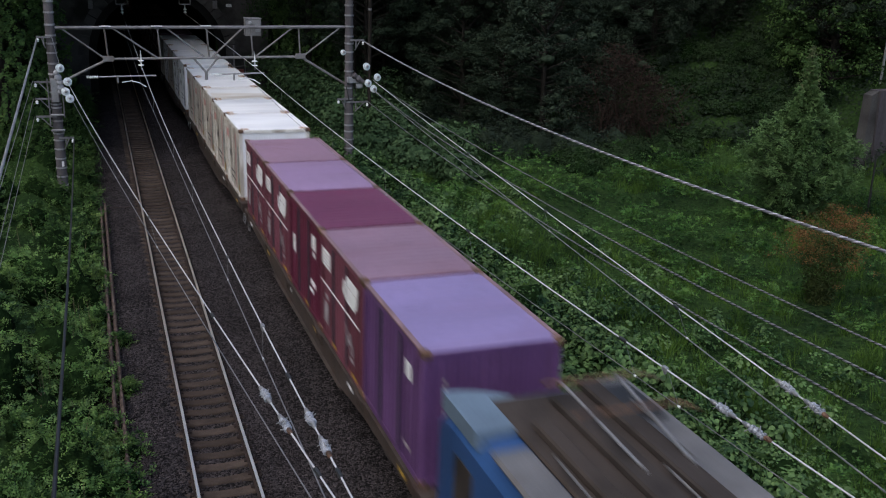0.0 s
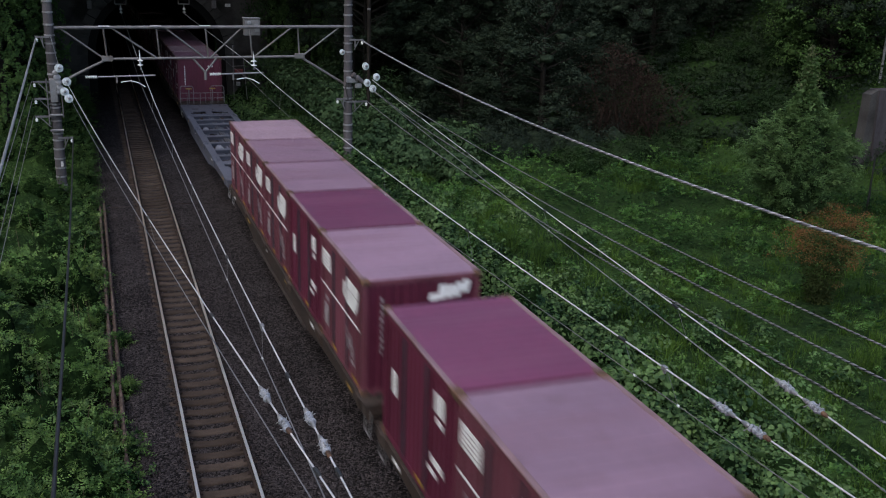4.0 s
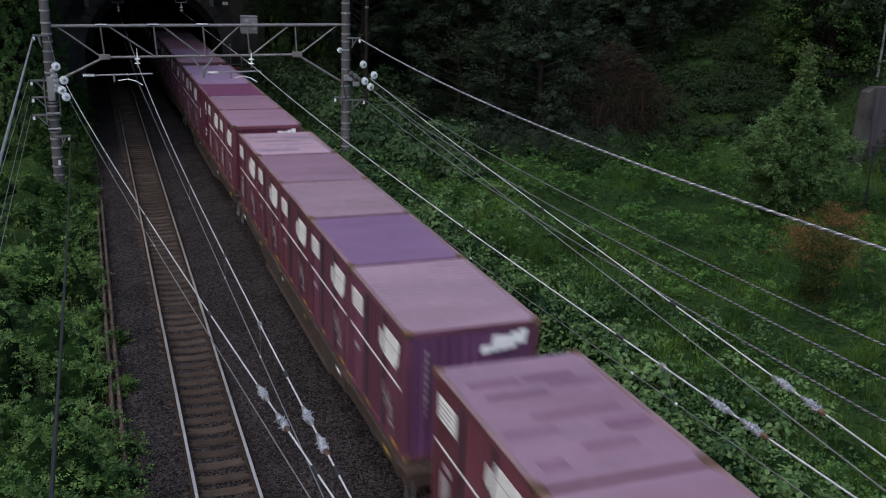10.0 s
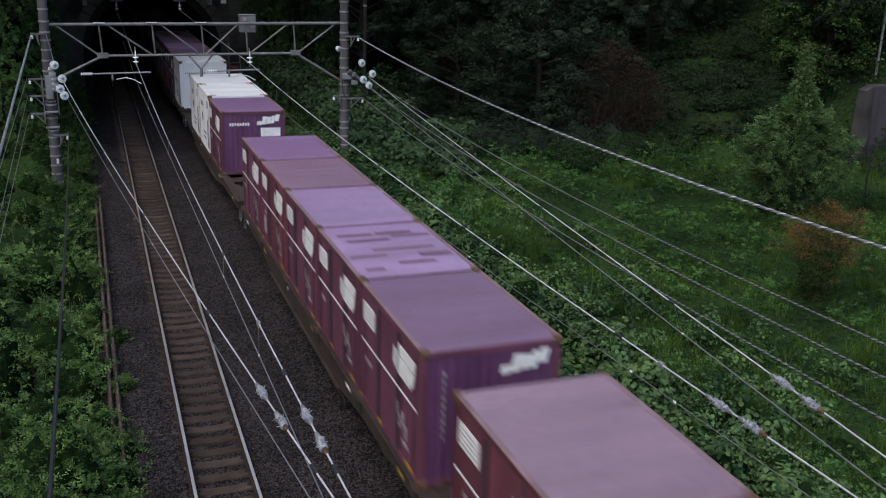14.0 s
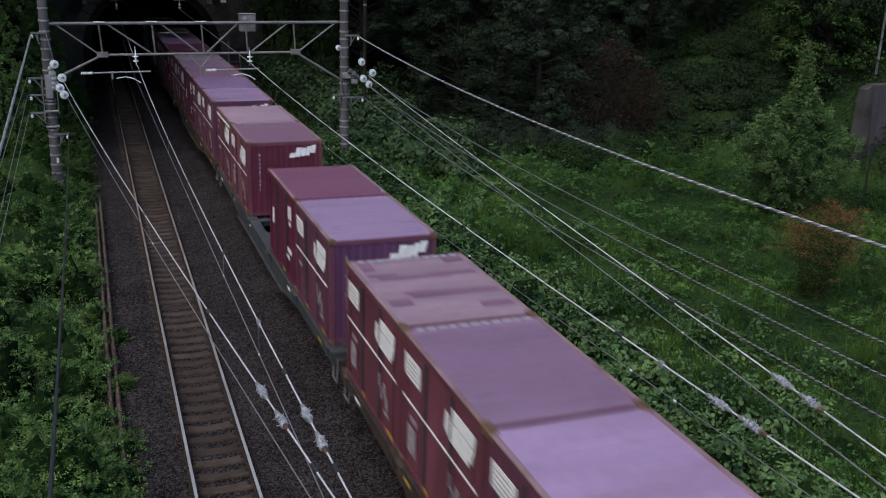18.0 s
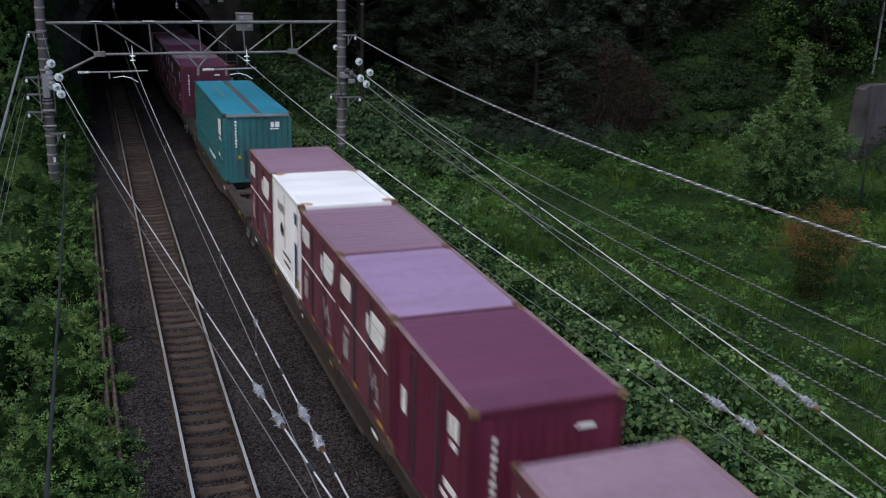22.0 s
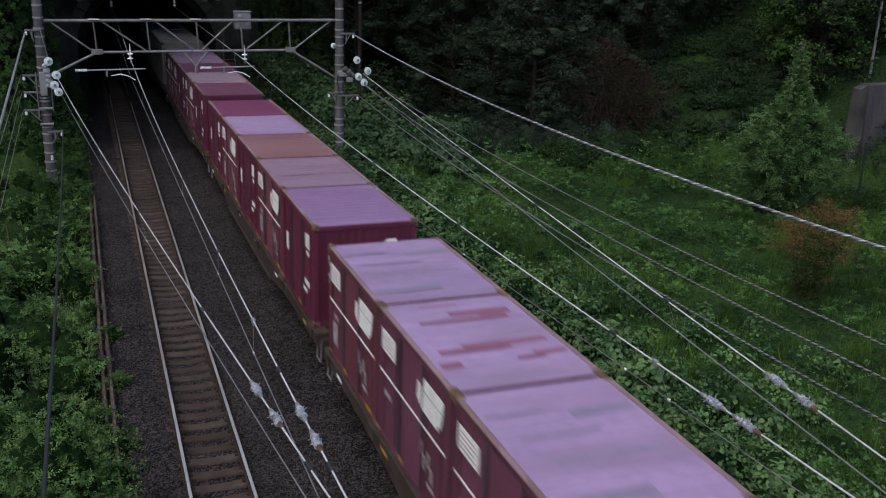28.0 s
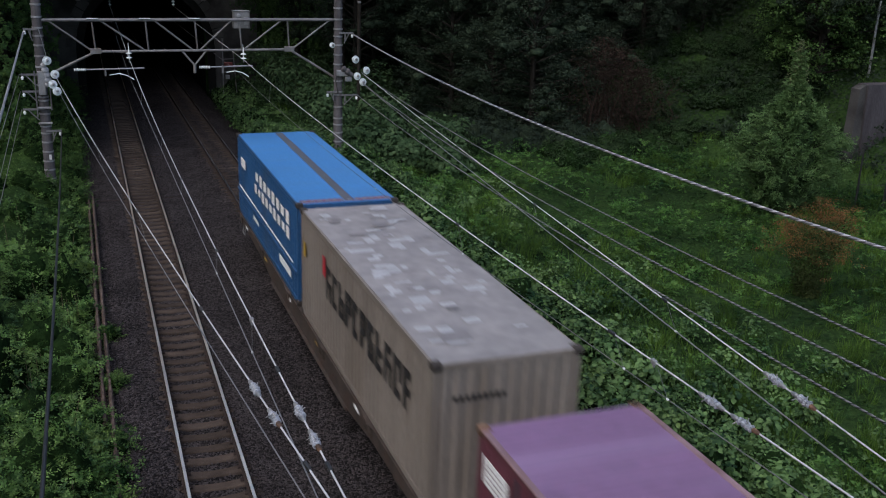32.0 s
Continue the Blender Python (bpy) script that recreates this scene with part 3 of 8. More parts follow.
gantry()
cab = thing("equipment_box", "pale grey steel equipment box fixed behind the gantry beam", "box")
part("case", boxes(((4.43, GY0 + 0.55, 6.65), (0.66, 0.35, 0.68)), bevel=0.03), M["gantry"], cab)
part("lid", boxes(((4.43, GY0 + 0.55, 7.005), (0.7, 0.4, 0.04)), bevel=0.015), M["gantry"], cab)
part("gauge", lathe(bmesh.new(), [(0.03, 0.0), (0.075, 0.0), (0.085, 0.02), (0.06, 0.03), (0.03, 0.03)], 16, Matrix.Translation((4.3, GY0 + 0.37, 6.83)) @ pose(0, 0, 0, 90, 0, 0)), M["galv"], cab, "round pale dial")
part("hinge_plate", boxes(((4.62, GY0 + 0.365, 6.62), (0.2, 0.02, 0.3)), bevel=0.006), M["galv"], cab)


def arm(x0, x1, z, xi):
    """Registration arm with its rod insulator and the bent steady arm."""
    t = thing("registration_arm", "galvanised registration arm with ribbed insulator under the gantry", "registration arm", "registration arms")
    part("tube", rods(((x0 + 0.45, GY0, z), (x1, GY0, z + 0.04), 0.032)), M["galv"], t)
    rings = []
    for k in range(7):
        rings += [(0.035, k * 0.065), (0.075, k * 0.065 + 0.02), (0.035, k * 0.065 + 0.045)]
    part("rod_insulator", lathe(bmesh.new(), rings, 12, Matrix.Translation((x0, GY0, z)) @ pose(0, 0, 0, 0, 90, 0)), M["porcelain"], t, "white ribbed insulator")
    part("clamp", boxes(((xi, GY0, z - 0.1), (0.07, 0.08, 0.3)), bevel=0.01), M["galv"], t)
    pts = [(xi + 0.15, z - 0.22), (xi + 0.5, z - 0.16), (xi + 0.8, z - 0.24), (xi + 1.05, z - 0.4)]
    part("steady_arm", rods(*[((a, GY0, b), (c, GY0, d), 0.02) for (a, b), (c, d) in zip(pts, pts[1:])]), M["porcelain"], t)
    return t


arm(-2.1, 0.5, 4.76, -0.95)
arm(2.62, 4.78, 4.82, 3.55)


def pendant(x, z):
    t = thing("suspension_insulator", "double white porcelain suspension insulator under the beam", "insulator", "suspension insulators")
    rings = [(0.02, 0.0), (0.03, 0.03), (0.12, 0.05), (0.1, 0.08), (0.03, 0.1), (0.03, 0.2), (0.12, 0.22), (0.1, 0.25), (0.03, 0.27), (0.02, 0.5)]
    part("discs", lathe(bmesh.new(), rings, 14, Matrix.Translation((x, GY0, z))), M["porcelain"], t)
    part("hanger", rods(((x, GY0, z + 0.25), (x, GY0 + 0.1, z + 0.62), 0.018)), M["galv"], t)
    part("wire_clip", rods(((x, GY0, z - 0.12), (x, GY0, z + 0.02), 0.02)), M["galv"], t)


pendant(-0.04, 5.15)
pendant(4.40, 5.1)


def portal_support(x, z):
    """A square steel hanger on the tunnel face with its string of insulators."""
    t = thing("portal_support", "steel hanger with white insulators at the tunnel mouth", "wire support", "tunnel wire supports", at=pose(x, PORTAL - 0.75, z))
    for a, b in (((-0.35, 0, 0.6), (0.35, 0, 0.6)), ((-0.35, 0, 1.3), (0.35, 0, 1.3)), ((-0.35, 0, 0.6), (-0.35, 0, 1.3)), ((0.35, 0, 0.6), (0.35, 0, 1.3)), ((0, 0, 1.3), (0, 0.5, 1.75))):
        part("frame_bar", rods((a, b, 0.045), seg=6), M["gantry"], t)
    rings = [(0.02, 0.0), (0.03, 0.05), (0.13, 0.08), (0.1, 0.12), (0.03, 0.15), (0.03, 0.24), (0.13, 0.27), (0.1, 0.31), (0.03, 0.34), (0.02, 0.62)]
    part("insulator", lathe(bmesh.new(), rings, 12), M["porcelain"], t, "white porcelain insulator")


portal_support(0.22, 5.45)
portal_support(4.15, 5.5)


def portal_gear():
    """Posts and small boxes that stand and hang beside the tunnel mouth."""
    t = thing("signal_post", "thin grey signal post with a small red box by the tunnel", "signal post", at=pose(6.55, 62.0, -0.4))
    part("post", rods(((0, 0, -0.2), (0.02, 0, 4.3), 0.035)), M["galv_dark"], t)
    part("second_post", rods(((0.95, 0.3, -0.2), (0.7, 0.3, 3.6), 0.03)), M["galv_dark"], t)
    for h in (2.2, 3.0):
        part("cross_bar", rods(((-0.05, 0.02, h), (0.8, 0.3, h), 0.025)), M["galv_dark"], t)
    part("case", boxes(((0.36, 0.05, 2.68), (0.5, 0.25, 0.26)), bevel=0.02), M["red_box"], t, "dull red box")
    part("lamp_case", boxes(((0.3, 0.05, 1.9), (0.24, 0.2, 0.24)), bevel=0.02), M["galv"], t, "pale grey lamp case")
    for x, z, s, words in ((7.02, 6.05, (0.36, 0.06, 0.2), "small white plate on the tunnel face"), (6.11, 6.1, (0.28, 0.22, 0.5), "small grey box on the tunnel face"), (-1.67, 6.0, (0.28, 0.22, 0.5), "small grey box on the tunnel face")):
        q = tagged(new("wall_box", mesh_of(boxes(((x, PORTAL - 0.46 - s[1] / 2, z), s), bevel=0.015), "wall_box")), words, "box", "boxes on the portal")
        q.data.materials.append(M["white"] if s[1] < 0.1 else M["galv_dark"])


M["red_box"] = surf("dull_red_paint", (0.16, 0.03, 0.028), 0.6, var=0.2)
portal_gear()


def wire(name, pts, r, material, label):
    """A stretched wire through the given points."""
    cu = bpy.data.curves.new(name, "CURVE")
    cu.dimensions, cu.bevel_depth, cu.bevel_resolution = "3D", r, 2
    sp = cu.splines.new("POLY")
    sp.points.add(len(pts) - 1)
    for q, p in zip(sp.points, pts):
        q.co = (*p, 1)
    cu.materials.append(material)
    return tagged(new(name, cu), label, "wire")


def hung(a, b, sag, y):
    """The point at y of a wire that hangs from a to b and runs on past b."""
    a, b = Vector(a), Vector(b)
    f = (y - a.y) / (b.y - a.y)
    p = a.lerp(b, f) if f <= 1 else a + (b - a) * f
    p.z += -sag * 4 * f * (1 - f) if f <= 1 else 4 * sag * (f - 1)
    return p


def line(name, a, b, r, material, label, far=None, near=-30.0, sag=0.0):
    pts = [] if far is None else [Vector(far)]
    ys = list(np.linspace(a[1], b[1], 17)) + [near]
    wire(name, pts + [hung(a, b, sag, y) for y in ys], r, material, label)


CAT_L, CAT_R = ((-0.04, 40, 5.18), (-0.03, 7.07, 5.20), 0.36), ((4.41, 40, 5.10), (4.25, 5.67, 5.20), 0.24)
ANC_L, ANC_R = ((-2.83, 40, 4.65), (-0.15, 7.19, 5.15), 0.22), ((9.40, 40, 4.52), (5.20, 6.38, 5.105), 0.08)
BRIGHT, DULL = M["copper"], M["wire"]
line("catenary_wire", *CAT_L[:2], 0.0098, BRIGHT, "taut pale catenary wire over the near track", (0.22, 66.75, 5.45), sag=CAT_L[2])
line("contact_wire", (-0.08, 40, 4.5), (-0.05, 8.98, 4.63), 0.008, DULL, "thin grey contact wire over the near track", (0.22, 66.75, 4.55), sag=0.03)
line("anchor_wire", *ANC_L[:2], 0.0098, BRIGHT, "taut pale wire anchored on the mast", sag=ANC_L[2])
line("anchor_wire", (-2.69, 40, 3.91), (-0.20, 8.93, 4.52), 0.008, DULL, "thin grey wire anchored on the mast", sag=0.14)
line("catenary_wire", *CAT_R[:2], 0.0098, BRIGHT, "taut pale catenary wire over the train", (4.15, 66.75, 5.5), sag=CAT_R[2])
line("contact_wire", (4.28, 40, 4.50), (4.40, 11.07, 4.58), 0.006, M["galv_dark"], "thin grey contact wire over the train", (4.15, 66.75, 4.55), sag=0.25)
line("anchor_wire", *ANC_R[:2], 0.0098, BRIGHT, "taut pale wire anchored on the far mast", sag=ANC_R[2])
line("anchor_wire", (9.34, 40, 4.14), (5.70, 9, 4.58), 0.010, DULL, "grey wire anchored on the far mast", sag=0.054)


def twisted(name, a, b, r, lay, mats, label, near, sag):
    """Strands laid round one another along a hanging line."""
    t = thing(name, label, "cable", "feeder cables")
    for k, mat in enumerate(mats):
        cu = bpy.data.curves.new("strand", "CURVE")
        cu.dimensions, cu.bevel_depth, cu.bevel_resolution = "3D", r, 1
        sp = cu.splines.new("POLY")
        ys = np.arange(a[1], near, -lay / 6)
        sp.points.add(len(ys) - 1)
        for q, y in zip(sp.points, ys):
            p = hung(a, b, sag, y)
            w = y / lay * 2 * math.pi + k * 2 * math.pi / len(mats)
            q.co = (p.x + r * 0.95 * math.cos(w), p.y, p.z + r * 0.95 * math.sin(w), 1)
        cu.materials.append(mat)
        ob = new("strand", cu)
        ob.parent = t


twisted("feeder_cable", (8.95, 40, 6.155), (9.56, 11, 5.52), 0.016, 0.34, (M["copper"], M["galv_dark"], M["galv"], M["wire"]), "thick twisted grey feeder cable", 2.0, 0.41)
for a, b, sg in (((9.48, 40, 4.43), (9.0, 9, 4.36), 0.40), ((9.31, 40, 4.19), (7.26, 9, 4.738), 0.395), ((9.19, 40, 3.59), (7.2, 9, 4.241), 0.301)):
    twisted("feeder_wire", a, b, 0.0095, 0.15, (M["galv"], M["black_cable"], M["wire"]), "twisted grey and black feeder wire on the far mast", 4.0, sg)
line("feeder_cable", (-3.76, 40, 6.20), (-3.74, 22, 5.38), 0.035, M["galv"], "thick pale feeder cable on the mast", near=6.0)
for a, b in (((-4.04, 40, 4.62), (-3.95, 24, 4.59)), ((-4.06, 40, 3.98), (-3.87, 22, 4.03)), ((-4.08, 40, 3.27), (-3.93, 22, 3.40))):
    line("feeder_wire", a, b, 0.009, M["galv_dark"], "thin grey feeder wire on the mast", near=-10.0)
line("black_cable", (-2.73, 40, 2.36), (-2.50, 8.47, 4.83), 0.022, M["black_cable"], "sagging black cable on the mast bracket", near=5.0, sag=0.3)


def strain(at, along, tail):
    """A cluster of small strain insulators in a wire."""
    t = thing("strain_insulator", "strain insulator cluster in the overhead wire", "insulator", "strain insulators")
    d = Vector(along).normalized()
    base = Matrix.Translation(at) @ d.to_track_quat("Z", "Y").to_matrix().to_4x4()
    for k in range(4):
        m = base @ pose(random.uniform(-0.006, 0.006), random.uniform(-0.006, 0.006), -0.1 + 0.058 * k, random.uniform(-12, 12), random.uniform(-12, 12), 0)
        part("shed", lathe(bmesh.new(), [(0.012, -0.026), (0.026, -0.022), (0.046, -0.006), (0.044, 0.004), (0.02, 0.01), (0.018, 0.026)], 12, m), M["glassy"], t)
    for k in range(6):
        a = k * 1.05 + random.uniform(-0.3, 0.3)
        s = Vector((0.03 * math.cos(a), 0.03 * math.sin(a), -0.11 + 0.045 * k))
        part("horn", rods((base @ s, base @ (s * 1.0 + Vector((0.042 * math.cos(a), 0.042 * math.sin(a), 0.03))), 0.006), seg=5), M["galv"], t, "thin bent horn")
    part("end_fitting", lathe(bmesh.new(), [(0.012, -0.24), (0.025, -0.2), (0.028, -0.14), (0.012, -0.12)], 10, base), M["rustcast"] if tail else M["galv"], t, "rusty end fitting" if tail else "")
    part("end_fitting", lathe(bmesh.new(), [(0.012, 0.12), (0.028, 0.14), (0.025, 0.2), (0.012, 0.24)], 10, base), M["galv"], t)


for (wa, wb, ws), ya, yb in ((ANC_L, 9.66, 8.86), (CAT_L, 8.84, 8.16), (CAT_R, 7.8, 7.22), (ANC_R, 8.2, 7.62)):
    pa, pb = hung(wa, wb, ws, ya), hung(wa, wb, ws, yb)
    strain(pa, pa - pb, False)
    strain(pb, pa - pb, True)
# small dark clamps along the bright wires
for k, ((wa, wb, ws), ys) in enumerate(((CAT_L, (25.4, 20.6, 15.1, 10.0, 7.6)), (ANC_L, (25.3, 18.4, 12.5, 7.75)), (CAT_R, (33.0, 26.2, 21.0, 15.5, 9.95)), (ANC_R, (29.5, 23.3, 16.9, 11.05)))):
    for y in ys:
        p = hung(wa, wb, ws, y)
        d = hung(wa, wb, ws, y + 0.3) - p
        c = tagged(new("wire_clamp", mesh_of(lathe(bmesh.new(), [(0.016, -0.09), (0.024, -0.07), (0.024, 0.07), (0.016, 0.09)], 8, Matrix.Translation(p) @ d.to_track_quat("Z", "Y").to_matrix().to_4x4()), "wire_clamp")), "small dark clamp on the overhead wire", "clamp", "wire clamps")
        c.data.materials.append(M["black_cable"])
# pale clips, and the droppers between each pair of wires
for (wa, wb, ws), y in ((CAT_L, 11.75), (CAT_R, 8.95), (ANC_L, 31.5)):
    p = hung(wa, wb, ws, y)
    c = tagged(new("wire_clip", mesh_of(boxes((tuple(p), (0.05, 0.09, 0.06)), (tuple(p + Vector((0, 0, -0.045))), (0.025, 0.05, 0.05)), bevel=0.008), "wire_clip")), "small pale clip on the overhead wire", "clip", "wire clips")
    c.data.materials.append(M["galv"])
for (wa, wb, ws), (la, lb, ls), ys in ((ANC_R, ((9.34, 40, 4.14), (5.70, 9, 4.58), 0.054), (30.0, 17.0, 11.0)), (CAT_R, ((4.28, 40, 4.50), (4.40, 11.07, 4.58), 0.25), (34.0, 26.2, 21.0, 15.5, 9.9, 8.9)), (CAT_L, ((-0.08, 40, 4.5), (-0.05, 8.98, 4.63), 0.03), (33.0, 25.4, 20.6, 15.1, 11.75)), (ANC_L, ((-2.69, 40, 3.91), (-0.20, 8.93, 4.52), 0.14), (25.3, 18.4))):
    for y in ys:
        p, q = hung(wa, wb, ws, y), hung(la, lb, ls, y - 0.1)
        d = thing("dropper", "thin steel dropper between two overhead wires", "wire", "droppers")
        part("rod", rods((p, q, 0.0025), seg=5), M["wire"], d)
        part("clip", boxes((tuple(q), (0.02, 0.05, 0.028)), bevel=0.005), M["porcelain"], d, "pale clip")
for k, (x, z) in enumerate(((-3.02, 5.16), (-2.78, 4.65), (-2.88, 4.28), (-2.75, 4.03), (9.01, 5.13), (9.47, 4.68), (9.05, 4.45), (9.28, 4.21), (8.0, 5.72))):
    disc_insulator(Matrix.Translation((x, GY0 - 0.4 - 0.06 * (k % 4), z)) @ pose(0, 0, 0, 78, 0, 12), 0.165 if k < 8 else 0.12)

# ---------------------------------------------------------------- the freight train
DECK = 1.02
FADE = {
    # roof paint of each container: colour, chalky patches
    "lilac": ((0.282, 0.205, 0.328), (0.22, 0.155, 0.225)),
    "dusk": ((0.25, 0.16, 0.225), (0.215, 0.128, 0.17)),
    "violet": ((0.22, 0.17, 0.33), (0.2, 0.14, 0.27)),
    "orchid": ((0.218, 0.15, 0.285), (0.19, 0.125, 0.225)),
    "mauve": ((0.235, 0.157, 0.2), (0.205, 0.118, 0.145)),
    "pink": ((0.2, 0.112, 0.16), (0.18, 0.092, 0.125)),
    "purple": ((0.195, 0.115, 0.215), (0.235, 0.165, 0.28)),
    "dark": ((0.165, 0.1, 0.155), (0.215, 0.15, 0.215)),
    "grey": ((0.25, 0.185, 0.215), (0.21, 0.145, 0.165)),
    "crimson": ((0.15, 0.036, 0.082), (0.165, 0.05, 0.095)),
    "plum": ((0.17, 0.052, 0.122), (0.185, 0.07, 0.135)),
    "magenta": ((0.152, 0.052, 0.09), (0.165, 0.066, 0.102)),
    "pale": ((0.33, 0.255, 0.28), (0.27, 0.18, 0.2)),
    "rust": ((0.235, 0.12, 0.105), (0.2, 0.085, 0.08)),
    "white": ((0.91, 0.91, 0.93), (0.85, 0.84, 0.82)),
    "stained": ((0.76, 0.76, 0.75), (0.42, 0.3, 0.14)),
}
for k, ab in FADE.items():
    # all but six roof colours are pulled towards grey and slightly tinted
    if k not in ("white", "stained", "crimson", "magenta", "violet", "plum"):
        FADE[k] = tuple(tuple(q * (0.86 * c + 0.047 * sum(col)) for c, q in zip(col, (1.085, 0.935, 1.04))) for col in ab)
ROOF = {k: surf("roof_" + k, a, 0.42, 0.0, var=0.12, scale=0.9, grain=14, bump=0.06, dirt=b, dirt_scale=0.8 if k != "stained" else 0.5,
                dirt_amount=0.75 if k != "white" else 0.3, stretch=(0.35, 1.6, 1), rand=0.12 if k not in ("white", "stained") else 0.03, scuff=None if k in ("white", "stained") else tuple(0.5 * c for c in b)) for k, a_b in FADE.items() for a, b in (a_b,)}
BODY = {
    "purple": surf("container_purple", (0.124, 0.049, 0.122), 0.5, var=0.2, scale=1.2, bump=0.08, dirt=(0.12, 0.05, 0.1), rand=0.15, stretch=(1, 1, 0.3)),
    "violet": surf("container_violet", (0.115, 0.052, 0.15), 0.5, var=0.2, scale=1.2, bump=0.08, dirt=(0.08, 0.035, 0.085), rand=0.1, stretch=(1, 1, 0.3)),
    "maroon": surf("container_maroon", (0.146, 0.044, 0.064), 0.5, var=0.22, scale=1.2, bump=0.08, dirt=(0.125, 0.04, 0.05), rand=0.2, stretch=(1, 1, 0.3)),
    "crimson": surf("container_crimson", (0.12, 0.021, 0.046), 0.45, var=0.15, scale=1.2, bump=0.06, dirt=(0.085, 0.016, 0.034), rand=0.12, stretch=(1, 1, 0.3)),
    "plumside": surf("container_plum", (0.14, 0.047, 0.08), 0.5, var=0.25, scale=1.2, bump=0.08, dirt=(0.1, 0.042, 0.055), rand=0.2, stretch=(1, 1, 0.3)),
    "brown": surf("container_brown_maroon", (0.132, 0.041, 0.062), 0.5, var=0.2, scale=1.2, bump=0.08, dirt=(0.10, 0.035, 0.035), rand=0.12, stretch=(1, 1, 0.3)),
    "white": surf("container_white", (0.9, 0.9, 0.92), 0.45, var=0.05, scale=1.0, bump=0.06, dirt=(0.74, 0.71, 0.66), dirt_scale=1.4, dirt_amount=0.4, rand=0.03, stretch=(1, 1, 0.25)),
    "cream": surf("container_cream", (0.66, 0.63, 0.58), 0.5, var=0.16, scale=1.0, bump=0.06, dirt=(0.2, 0.15, 0.1), dirt_scale=1.8, dirt_amount=0.8, rand=0.05, stretch=(1, 1, 0.25)),
}
BODY["snow"] = BODY["white"]
